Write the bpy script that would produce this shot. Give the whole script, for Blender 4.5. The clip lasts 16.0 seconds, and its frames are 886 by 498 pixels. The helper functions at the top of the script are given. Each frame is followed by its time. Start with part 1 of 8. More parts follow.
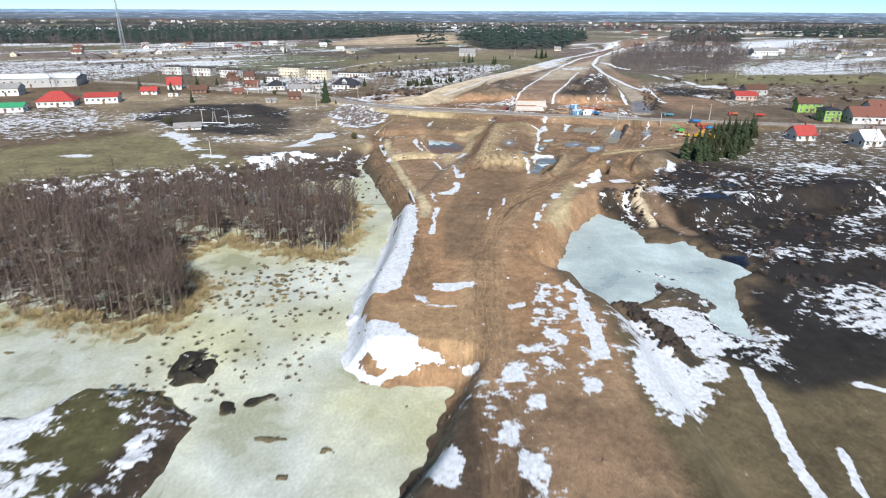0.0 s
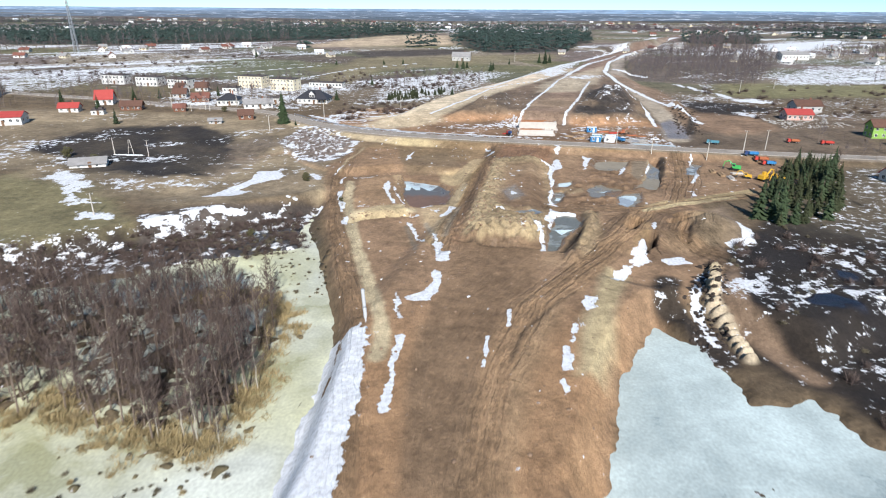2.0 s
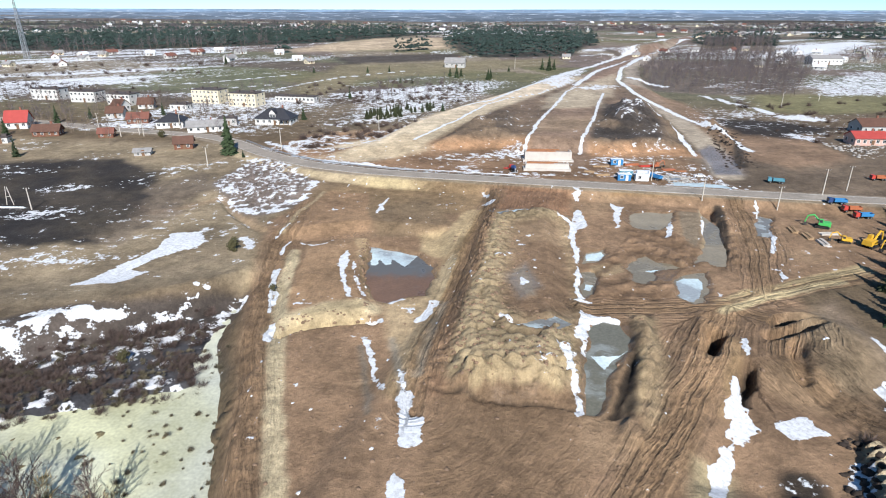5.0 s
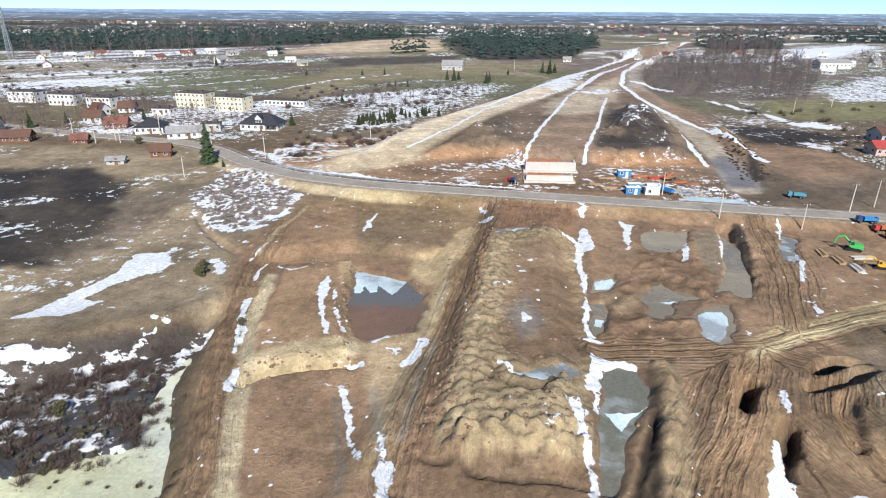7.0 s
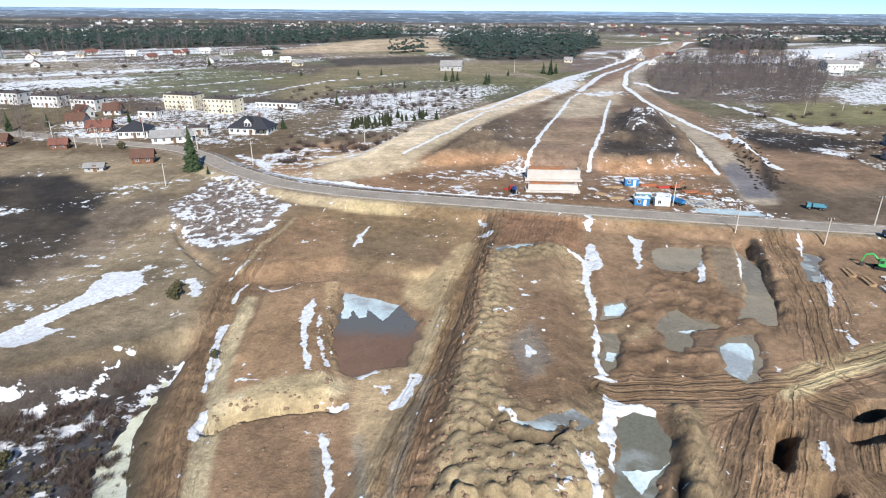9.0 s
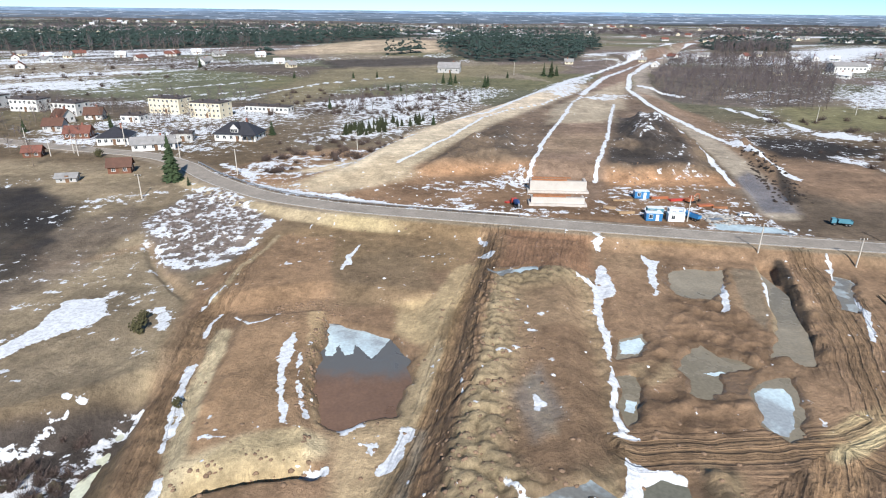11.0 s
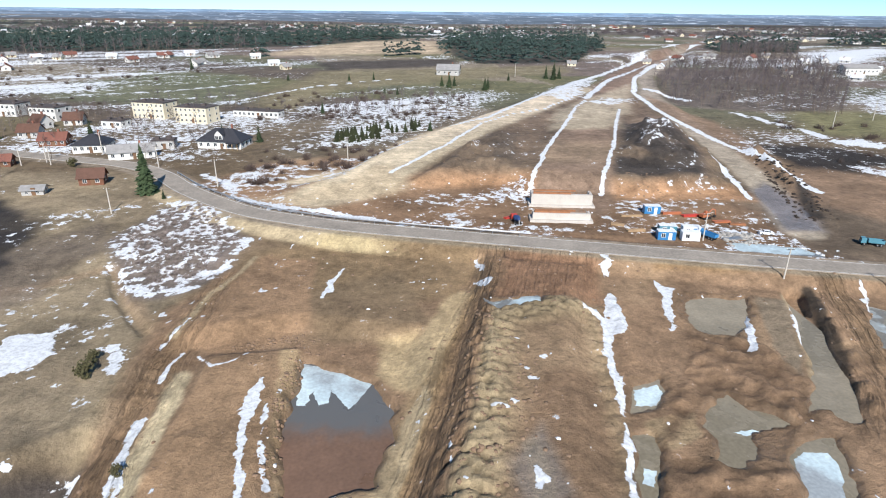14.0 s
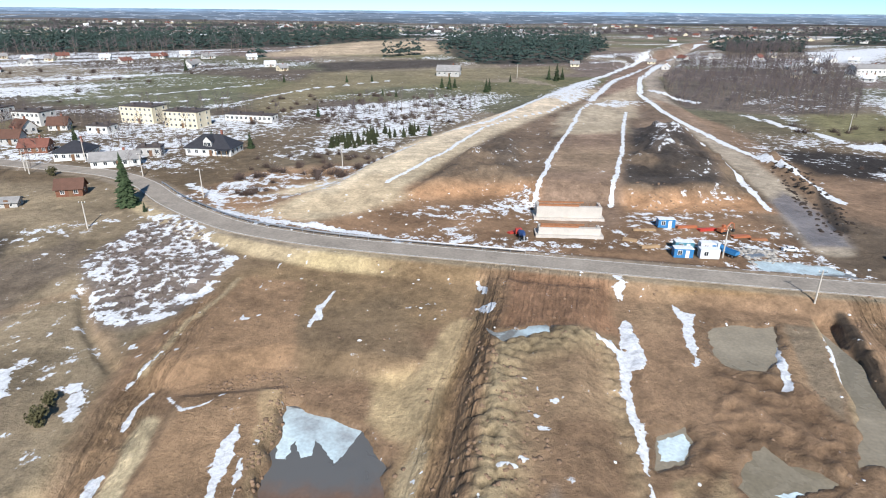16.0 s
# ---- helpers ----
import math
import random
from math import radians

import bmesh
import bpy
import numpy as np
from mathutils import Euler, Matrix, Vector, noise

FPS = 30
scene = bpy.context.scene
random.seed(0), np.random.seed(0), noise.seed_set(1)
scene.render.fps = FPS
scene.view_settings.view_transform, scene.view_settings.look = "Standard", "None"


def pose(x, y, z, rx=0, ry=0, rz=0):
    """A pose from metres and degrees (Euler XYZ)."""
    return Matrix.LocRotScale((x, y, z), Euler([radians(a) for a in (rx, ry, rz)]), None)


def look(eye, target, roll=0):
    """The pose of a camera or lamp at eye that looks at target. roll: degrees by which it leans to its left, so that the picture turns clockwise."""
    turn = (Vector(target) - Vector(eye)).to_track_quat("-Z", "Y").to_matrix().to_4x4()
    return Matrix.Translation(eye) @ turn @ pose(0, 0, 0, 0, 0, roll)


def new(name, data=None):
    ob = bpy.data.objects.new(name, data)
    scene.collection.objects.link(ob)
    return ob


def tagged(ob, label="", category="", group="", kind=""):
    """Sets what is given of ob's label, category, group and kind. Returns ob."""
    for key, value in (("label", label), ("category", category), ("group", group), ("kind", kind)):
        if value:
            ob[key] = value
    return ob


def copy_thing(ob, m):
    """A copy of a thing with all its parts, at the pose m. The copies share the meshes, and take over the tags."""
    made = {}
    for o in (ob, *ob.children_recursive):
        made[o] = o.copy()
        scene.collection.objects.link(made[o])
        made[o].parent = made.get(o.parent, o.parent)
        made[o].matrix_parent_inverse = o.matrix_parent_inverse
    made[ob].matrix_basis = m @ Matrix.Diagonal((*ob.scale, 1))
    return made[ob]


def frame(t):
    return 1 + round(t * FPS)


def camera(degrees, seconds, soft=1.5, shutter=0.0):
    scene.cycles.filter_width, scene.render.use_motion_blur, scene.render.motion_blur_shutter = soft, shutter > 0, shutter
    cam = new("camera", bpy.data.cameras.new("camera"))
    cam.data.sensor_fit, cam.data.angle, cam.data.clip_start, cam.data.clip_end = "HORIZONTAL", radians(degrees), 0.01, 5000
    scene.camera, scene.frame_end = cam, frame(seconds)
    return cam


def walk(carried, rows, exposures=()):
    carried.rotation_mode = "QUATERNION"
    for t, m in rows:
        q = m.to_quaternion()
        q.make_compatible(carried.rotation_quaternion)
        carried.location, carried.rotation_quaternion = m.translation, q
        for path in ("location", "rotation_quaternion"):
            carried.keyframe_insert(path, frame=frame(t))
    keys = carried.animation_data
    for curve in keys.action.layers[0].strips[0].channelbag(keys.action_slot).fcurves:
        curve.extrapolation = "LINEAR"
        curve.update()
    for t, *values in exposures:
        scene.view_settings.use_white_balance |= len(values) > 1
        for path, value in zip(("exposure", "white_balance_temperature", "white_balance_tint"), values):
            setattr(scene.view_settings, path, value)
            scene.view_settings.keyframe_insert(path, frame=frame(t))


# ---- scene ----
cam = camera(74.0, 16.0, 1.05, 0.3)
PATH = [
    (0, (1.289, -5.1, 46.356), (1.298, -3.246, 45.606), 0.3),
    (0.5, (2.602, 14.158, 46.374), (2.615, 16.012, 45.623), 0.4),
    (1, (3.955, 30.555, 46.683), (3.992, 32.408, 45.932), 0.5),
    (1.5, (4.937, 41.839, 46.657), (4.954, 43.692, 45.903), 0.4),
    (2, (6.044, 57.417, 46.86), (6.064, 59.269, 46.105), 0.4),
    (2.5, (6.873, 70.673, 47.282), (6.9, 72.524, 46.526), 0.4),
    (3, (8.466, 85.894, 47.177), (8.485, 87.745, 46.42), 0.3),
    (3.5, (9.475, 101.53, 47.301), (9.495, 103.381, 46.543), 0.2),
    (4, (9.804, 105.744, 47.341), (9.828, 107.595, 46.584), 0.1),
    (6.5, (11.092, 121.575, 46.528), (11.125, 123.429, 45.778), 0.3),
    (7, (11.532, 124.471, 46.504), (11.565, 126.325, 45.755), 0.4),
    (7.5, (11.759, 126.969, 46.509), (11.793, 128.823, 45.76), 0.4),
    (8, (11.887, 129.456, 46.468), (11.924, 131.31, 45.719), 0.5),
    (8.5, (12.153, 131.796, 46.416), (12.189, 133.649, 45.666), 0.5),
    (9, (12.293, 134.614, 46.446), (12.329, 136.467, 45.695), 0.5),
    (11.5, (13.159, 149.151, 46.259), (13.203, 151.005, 45.511), 0.6),
    (12, (13.959, 151.818, 46.113), (14.0, 153.673, 45.366), 0.5),
    (12.5, (14.398, 153.59, 46.036), (14.439, 155.445, 45.289), 0.6),
    (13, (14.562, 155.185, 46.001), (14.603, 157.04, 45.254), 0.6),
    (13.5, (14.676, 156.676, 46.155), (14.715, 158.53, 45.406), 0.6),
    (14, (14.723, 158.465, 46.245), (14.761, 160.32, 45.497), 0.6),
    (14.5, (14.685, 160.521, 46.247), (14.723, 162.375, 45.498), 0.7),
    (15, (14.646, 162.951, 46.207), (14.685, 164.805, 45.458), 0.7),
    (15.5, (14.933, 165.38, 46.307), (14.97, 167.234, 45.557), 0.6),
    (16, (15.2, 168.32, 46.428), (15.235, 170.174, 45.678), 0.5),
]
walk(cam, [(t, look(eye, target, roll)) for t, eye, target, roll in PATH], [(0.0, 0.45, 6250, 10), (2.0, 0.52, 6250, 11), (16.0, 0.48, 6250, 11)])

# ---- light ----
SUN_AZ, SUN_EL = radians(172), radians(36)
world = bpy.data.worlds.new("world")
scene.world = world
world.use_nodes = True
wn = world.node_tree.nodes
sky = wn.new("ShaderNodeTexSky")
sky.sky_type = "NISHITA"
sky.sun_disc = False
sky.sun_elevation, sky.sun_rotation = SUN_EL, SUN_AZ
sky.air_density, sky.dust_density, sky.ozone_density, sky.altitude = 0.8, 0.0, 1.0, 1200
wn["Background"].inputs["Strength"].default_value = 0.085
tint = wn.new("ShaderNodeVectorMath")
tint.operation = "MULTIPLY"
tint.inputs[1].default_value = (0.60, 0.88, 1.0)
world.node_tree.links.new(sky.outputs[0], tint.inputs[0])
world.node_tree.links.new(tint.outputs[0], wn["Background"].inputs["Color"])
sun = new("sun", bpy.data.lights.new("sun", "SUN"))
sun.data.energy, sun.data.angle, sun.data.color = 5.0, radians(0.55), (1.0, 0.96, 0.90)
sdir = Vector((math.sin(SUN_AZ) * math.cos(SUN_EL), math.cos(SUN_AZ) * math.cos(SUN_EL), math.sin(SUN_EL)))
sun.matrix_world = look(sdir * 300, (0, 0, 0))


# ---- materials ----
def nodes_of(name):
    m = bpy.data.materials.new(name)
    m.use_nodes = True
    return m, m.node_tree.nodes, m.node_tree.links, m.node_tree.nodes["Principled BSDF"]


def plain(name, col, rough=0.8, metal=0.0, vary=0.15, scale=1.5, bump=0.0, spec=0.3, rand=0.0):
    """A surface with two scales of mottling, fine relief, and a shift from object to object."""
    m, n, l, b = nodes_of(name)
    tc = n.new("ShaderNodeTexCoord")
    big, fine = n.new("ShaderNodeTexNoise"), n.new("ShaderNodeTexNoise")
    big.inputs["Scale"].default_value, big.inputs["Detail"].default_value = scale, 5
    fine.inputs["Scale"].default_value, fine.inputs["Detail"].default_value = scale * 9, 3
    for t in (big, fine):
        l.new(tc.outputs["Object"], t.inputs["Vector"])
    add = n.new("ShaderNodeMath")
    add.operation = "ADD"
    l.new(big.outputs[0], add.inputs[0])
    l.new(fine.outputs[0], add.inputs[1])
    info = n.new("ShaderNodeObjectInfo")
    mad = n.new("ShaderNodeMath")
    mad.operation = "MULTIPLY_ADD"
    l.new(info.outputs["Random"], mad.inputs[0])
    mad.inputs[1].default_value = rand
    l.new(add.outputs[0], mad.inputs[2])
    mr = n.new("ShaderNodeMapRange")
    mr.inputs["From Min"].default_value, mr.inputs["From Max"].default_value = 0.55, 1.45 + rand
    mr.inputs["To Min"].default_value, mr.inputs["To Max"].default_value = 1 - 1.6 * vary, 1 + 1.3 * vary
    l.new(mad.outputs[0], mr.inputs["Value"])
    mul = n.new("ShaderNodeVectorMath")
    mul.operation = "SCALE"
    mul.inputs[0].default_value = col
    l.new(mr.outputs[0], mul.inputs["Scale"])
    l.new(mul.outputs[0], b.inputs["Base Color"])
    b.inputs["Roughness"].default_value, b.inputs["Metallic"].default_value = rough, metal
    b.inputs["Specular IOR Level"].default_value = spec
    if bump:
        bp = n.new("ShaderNodeBump")
        bp.inputs["Strength"].default_value, bp.inputs["Distance"].default_value = bump, 0.08
        l.new(add.outputs[0], bp.inputs["Height"])
        l.new(bp.outputs[0], b.inputs["Normal"])
    return m


def ground_material():
    """Soil colour, some painted shade included, from the land's own map; snow lies where the snow map and its noise say
    so; ruts follow the wheel lanes.
    """
    m, n, l, b = nodes_of("land")
    tc = n.new("ShaderNodeTexCoord")

    def attr(name):
        a = n.new("ShaderNodeAttribute")
        a.attribute_name = name
        return a

    def tex(scale, detail=6, rough=0.6, kind="ShaderNodeTexNoise"):
        t = n.new(kind)
        t.inputs["Scale"].default_value = scale
        t.inputs["Detail"].default_value = detail
        t.inputs["Roughness"].default_value = rough
        l.new(tc.outputs["Object"], t.inputs["Vector"])
        return t.outputs[0]

    def math_(op, a, c, d=None):
        q = n.new("ShaderNodeMath")
        q.operation = op
        for k, v in enumerate((a, c, d)):
            if v is None:
                continue
            if isinstance(v, (int, float)):
                q.inputs[k].default_value = v
            else:
                l.new(v, q.inputs[k])
        return q.outputs[0]

    def ramp(v, a, c, lo=0.0, hi=1.0):
        q = n.new("ShaderNodeMapRange")
        q.interpolation_type = "SMOOTHSTEP"
        for k, w in (("From Min", a), ("From Max", c), ("To Min", lo), ("To Max", hi)):
            q.inputs[k].default_value = w
        l.new(v, q.inputs["Value"])
        return q.outputs[0]

    soil, cover, lane = attr("soil"), attr("cover"), attr("lane")
    sep = n.new("ShaderNodeSeparateColor")
    l.new(cover.outputs["Color"], sep.inputs[0])
    snow, wet, rut = sep.outputs[0], sep.outputs[1], sep.outputs[2]
    n_big, n_mid, n_fine, n_grit = tex(0.09, 4), tex(0.45, 5), tex(1.7, 6, 0.7), tex(7.0, 3)

    # wheel ruts: parallel grooves along the lanes, broken up by noise
    wob = math_("MULTIPLY_ADD", n_big, 0.9, lane.outputs["Fac"])
    wob = math_("MULTIPLY_ADD", n_mid, 0.25, wob)
    sx = n.new("ShaderNodeSeparateXYZ")
    l.new(tc.outputs["Object"], sx.inputs[0])
    along = n.new("ShaderNodeCombineXYZ")
    l.new(wob, along.inputs[0])
    l.new(math_("MULTIPLY", sx.outputs[1], 0.22), along.inputs[1])

    def streak(scale, detail):
        t = n.new("ShaderNodeTexNoise")
        t.inputs["Scale"].default_value, t.inputs["Detail"].default_value = scale, detail
        l.new(along.outputs[0], t.inputs["Vector"])
        return t.outputs[0]

    st_a, st_b = streak(0.35, 3), streak(1.5, 4)
    groove = math_("SINE", math_("MULTIPLY", wob, 3.6), 0)
    scrape = math_("SUBTRACT", streak(3.2, 5), 0.5)
    grooves = math_("MULTIPLY", math_("ADD", math_("MULTIPLY", groove, 0.35), math_("MULTIPLY", scrape, 5.0)), rut)

    # soil tint
    tint = math_("ADD", math_("MULTIPLY", n_big, 0.32), math_("ADD", math_("MULTIPLY", n_mid, 0.34), math_("MULTIPLY", n_fine, 0.30)))
    worn = math_("MULTIPLY_ADD", rut, 0.85, 0.3)
    st_mix = math_("ADD", math_("MULTIPLY", math_("SUBTRACT", st_a, 0.5), 0.26), math_("MULTIPLY", math_("SUBTRACT", st_b, 0.5), 0.24))
    tint = math_("ADD", math_("ADD", tint, 0.25), math_("MULTIPLY", st_mix, worn))
    tint = math_("ADD", tint, math_("MULTIPLY", grooves, 0.05))
    tint = math_("ADD", tint, math_("MULTIPLY", n_grit, 0.18))
    k = ramp(tint, 0.66, 0.99, 0.56, 1.48)
    # dark seams between clods and along the wheel marks
    seam = math_("ABSOLUTE", math_("SUBTRACT", st_b, 0.5), 0)
    seam = ramp(seam, 0.004, 0.03, 1.0, 0.0)
    seam = math_("MULTIPLY", seam, math_("ADD", ramp(n_mid, 0.5, 0.62, 0.0, 0.22), math_("MULTIPLY", rut, 0.35)))
    # cracked and trodden clods
    bent = n.new("ShaderNodeVectorMath")
    bent.operation = "MULTIPLY_ADD"
    for q in range(3):
        bent.inputs[1].default_value[q] = 0.9
    noise_col = n.new("ShaderNodeTexNoise")
    noise_col.inputs["Scale"].default_value, noise_col.inputs["Detail"].default_value = 0.8, 3
    l.new(tc.outputs["Object"], noise_col.inputs["Vector"])
    l.new(noise_col.outputs["Color"], bent.inputs[0])
    l.new(tc.outputs["Object"], bent.inputs[2])

    def clod(scale):
        v = n.new("ShaderNodeTexVoronoi")
        v.feature = "DISTANCE_TO_EDGE"
        v.inputs["Scale"].default_value = scale
        l.new(bent.outputs[0], v.inputs["Vector"])
        return v.outputs["Distance"]

    c_big, c_small = clod(0.55), clod(1.5)
    where = math_("MULTIPLY", ramp(n_mid, 0.45, 0.6), rut)
    crack = math_("MULTIPLY", math_("MAXIMUM", ramp(c_big, 0.01, 0.10, 1.0, 0.0), math_("MULTIPLY", ramp(c_small, 0.01, 0.12, 1.0, 0.0), 0.6)), where)
    k = math_("MULTIPLY", k, math_("SUBTRACT", 1.0, math_("MULTIPLY", crack, 0.22)))
    # dark lines in each wheel mark: wet mud, and groove shading put into colour
    cut = math_("MULTIPLY", ramp(groove, 0.45, 0.95), ramp(st_b, 0.40, 0.54))
    k = math_("MULTIPLY", k, math_("SUBTRACT", 1.0, math_("MULTIPLY", math_("MULTIPLY", cut, ramp(rut, 0.3, 0.8)), 0.28)))
    k = math_("MULTIPLY", k, math_("SUBTRACT", 1.0, seam))
    sc = n.new("ShaderNodeVectorMath")
    sc.operation = "SCALE"
    l.new(soil.outputs["Color"], sc.inputs[0])
    l.new(k, sc.inputs["Scale"])
    # pale dried crust in spots
    crust = n.new("ShaderNodeMix")
    crust.data_type = "RGBA"
    l.new(math_("MULTIPLY", ramp(n_mid, 0.52, 0.72), 0.22), crust.inputs["Factor"])
    l.new(sc.outputs[0], crust.inputs[6])
    hue = n.new("ShaderNodeVectorMath")
    hue.operation = "MULTIPLY"
    hue.inputs[1].default_value = (1.35, 1.38, 1.36)
    l.new(sc.outputs[0], hue.inputs[0])
    l.new(hue.outputs[0], crust.inputs[7])

    # snow
    solid = ramp(snow, 0.52, 0.74, 1.0, 0.5)
    s = math_("ADD", snow, math_("MULTIPLY", math_("MULTIPLY", math_("SUBTRACT", n_mid, 0.5), 1.15), solid))
    s = math_("ADD", s, math_("MULTIPLY", math_("MULTIPLY", math_("SUBTRACT", n_fine, 0.5), 0.6), solid))
    s = math_("ADD", s, math_("MULTIPLY", math_("SUBTRACT", n_big, 0.5), 0.35))
    smask = ramp(s, 0.48, 0.54)
    white = n.new("ShaderNodeMix")
    white.data_type = "RGBA"
    white.inputs[6].default_value, white.inputs[7].default_value = (0.50, 0.51, 0.52, 1), (0.70, 0.72, 0.745, 1)
    l.new(ramp(n_fine, 0.35, 0.6), white.inputs["Factor"])
    mix = n.new("ShaderNodeMix")
    mix.data_type = "RGBA"
    l.new(smask, mix.inputs["Factor"])
    l.new(crust.outputs[2], mix.inputs[6])
    l.new(white.outputs[2], mix.inputs[7])
    l.new(mix.outputs[2], b.inputs["Base Color"])
    dry = math_("SUBTRACT", 0.95, math_("MULTIPLY", ramp(math_("ADD", wet, math_("MULTIPLY", math_("SUBTRACT", n_mid, 0.5), 0.5)), 0.5, 0.8), 0.6))
    l.new(dry, b.inputs["Roughness"])
    b.inputs["Specular IOR Level"].default_value = 0.25
    h = math_("ADD", math_("MULTIPLY", math_("MULTIPLY", n_fine, 0.55), math_("SUBTRACT", 1.0, math_("MULTIPLY", smask, 0.8))), math_("MULTIPLY", n_grit, 0.08))
    h = math_("ADD", h, math_("MULTIPLY", smask, 0.22))
    h = math_("ADD", h, math_("MULTIPLY", grooves, 0.16))
    h = math_("SUBTRACT", h, math_("MULTIPLY", math_("MULTIPLY", ramp(groove, 0.2, 0.95), rut), 0.45))
    h = math_("ADD", h, math_("MULTIPLY", smask, 0.12))
    h = math_("SUBTRACT", h, math_("MULTIPLY", crack, 0.12))
    bp = n.new("ShaderNodeBump")
    bp.inputs["Strength"].default_value, bp.inputs["Distance"].default_value = 0.9, 0.55
    l.new(h, bp.inputs["Height"])
    l.new(bp.outputs[0], b.inputs["Normal"])
    return m


def ice_material(name, ice, open_water, share, yellow=0.0, big=0.05, silt=None):
    """Rotten ice: bright and grey sheets, melted darker water, stains where the swamp shows through."""
    m, n, l, b = nodes_of(name)
    tc = n.new("ShaderNodeTexCoord")

    def tex(scale, det, dist=0.0):
        t = n.new("ShaderNodeTexNoise")
        t.inputs["Scale"].default_value, t.inputs["Detail"].default_value, t.inputs["Distortion"].default_value = scale, det, dist
        l.new(tc.outputs["Object"], t.inputs["Vector"])
        return t.outputs[0]

    a, c, d, f = tex(big, 4, 0.6), tex(0.35, 6, 0.4), tex(0.03, 3), tex(2.2, 4)
    ad = n.new("ShaderNodeMath")
    ad.operation = "MULTIPLY_ADD"
    l.new(c, ad.inputs[0])
    ad.inputs[1].default_value = 0.35
    l.new(a, ad.inputs[2])
    r = n.new("ShaderNodeValToRGB")
    e = r.color_ramp.elements
    e[0].position, e[0].color = share, (*open_water, 1)
    e[1].position, e[1].color = share + 0.06, (*[0.45 * p + 0.55 * q for p, q in zip(ice, open_water)], 1)
    x = e.new(share + 0.14)
    x.color = (*[v * 0.92 for v in ice], 1)
    y = e.new(min(1.0, share + 0.36))
    y.color = (*[min(0.8, v * 1.28) for v in ice], 1)
    l.new(ad.outputs[0], r.inputs[0])
    mx = n.new("ShaderNodeMix")
    mx.data_type, mx.blend_type = "RGBA", "MULTIPLY"
    mx.inputs[7].default_value = (0.92, 0.86, 0.50, 1)
    mr = n.new("ShaderNodeMapRange")
    mr.inputs["From Min"].default_value, mr.inputs["From Max"].default_value = 0.40, 0.60
    mr.inputs["To Max"].default_value = yellow
    l.new(d, mr.inputs["Value"])
    l.new(mr.outputs[0], mx.inputs["Factor"])
    l.new(r.outputs[0], mx.inputs[6])
    mot = n.new("ShaderNodeMapRange")
    mot.inputs["From Min"].default_value, mot.inputs["From Max"].default_value = 0.3, 0.7
    mot.inputs["To Min"].default_value, mot.inputs["To Max"].default_value = 0.84, 1.12
    l.new(f, mot.inputs["Value"])
    sc = n.new("ShaderNodeVectorMath")
    sc.operation = "SCALE"
    l.new(mx.outputs[2], sc.inputs[0])
    l.new(mot.outputs[0], sc.inputs["Scale"])
    colour = sc.outputs[0]
    if silt:
        # clearer grey water towards the ice, stirred-up silt away from it
        y_from, y_to, col = silt
        xyz = n.new("ShaderNodeSeparateXYZ")
        l.new(tc.outputs["Object"], xyz.inputs[0])
        wave = n.new("ShaderNodeMath")
        wave.operation = "MULTIPLY_ADD"
        l.new(tex(0.5, 4), wave.inputs[0])
        wave.inputs[1].default_value = 5.0
        l.new(xyz.outputs[1], wave.inputs[2])
        g = n.new("ShaderNodeMapRange")
        g.interpolation_type = "SMOOTHSTEP"
        g.inputs["From Min"].default_value, g.inputs["From Max"].default_value = y_from + 2.5, y_to + 2.5
        l.new(wave.outputs[0], g.inputs["Value"])
        gm = n.new("ShaderNodeMix")
        gm.data_type = "RGBA"
        gm.inputs[7].default_value = (*col, 1)
        l.new(g.outputs[0], gm.inputs["Factor"])
        l.new(colour, gm.inputs[6])
        colour = gm.outputs[2]
    l.new(colour, b.inputs["Base Color"])
    rr = n.new("ShaderNodeMapRange")
    rr.inputs["From Min"].default_value, rr.inputs["From Max"].default_value = share, share + 0.1
    rr.inputs["To Min"].default_value, rr.inputs["To Max"].default_value = 0.10, 0.55
    l.new(ad.outputs[0], rr.inputs["Value"])
    l.new(rr.outputs[0], b.inputs["Roughness"])
    bp = n.new("ShaderNodeBump")
    bp.inputs["Strength"].default_value, bp.inputs["Distance"].default_value = 0.12, 0.1
    l.new(c, bp.inputs["Height"])
    l.new(bp.outputs[0], b.inputs["Normal"])
    return m


# ---- plan: numbers in metres, x east of the line of flight, y ahead ----
def lattice(ix, iy, seed):
    v = (ix.astype(np.int64) * 374761393 + iy.astype(np.int64) * 668265263 + seed * 1442695041) & 0xFFFFFFFF
    v = ((v ^ (v >> 13)) * 1274126177) & 0xFFFFFFFF
    return ((v ^ (v >> 16)) & 0xFFFF) / 65535.0


def vnoise(x, y, size, seed=0):
    x, y = x / size, y / size
    ix, iy = np.floor(x), np.floor(y)
    fx, fy = x - ix, y - iy
    fx, fy = fx * fx * (3 - 2 * fx), fy * fy * (3 - 2 * fy)
    a = lattice(ix, iy, seed) * (1 - fx) + lattice(ix + 1, iy, seed) * fx
    c = lattice(ix, iy + 1, seed) * (1 - fx) + lattice(ix + 1, iy + 1, seed) * fx
    return a * (1 - fy) + c * fy


def fbm(x, y, size, octaves=4, seed=0):
    s, amp, tot = 0, 1.0, 0.0
    for o in range(octaves):
        s = s + amp * vnoise(x, y, size / 2 ** o, seed + 17 * o)
        tot += amp
        amp *= 0.5
    return s / tot - 0.5


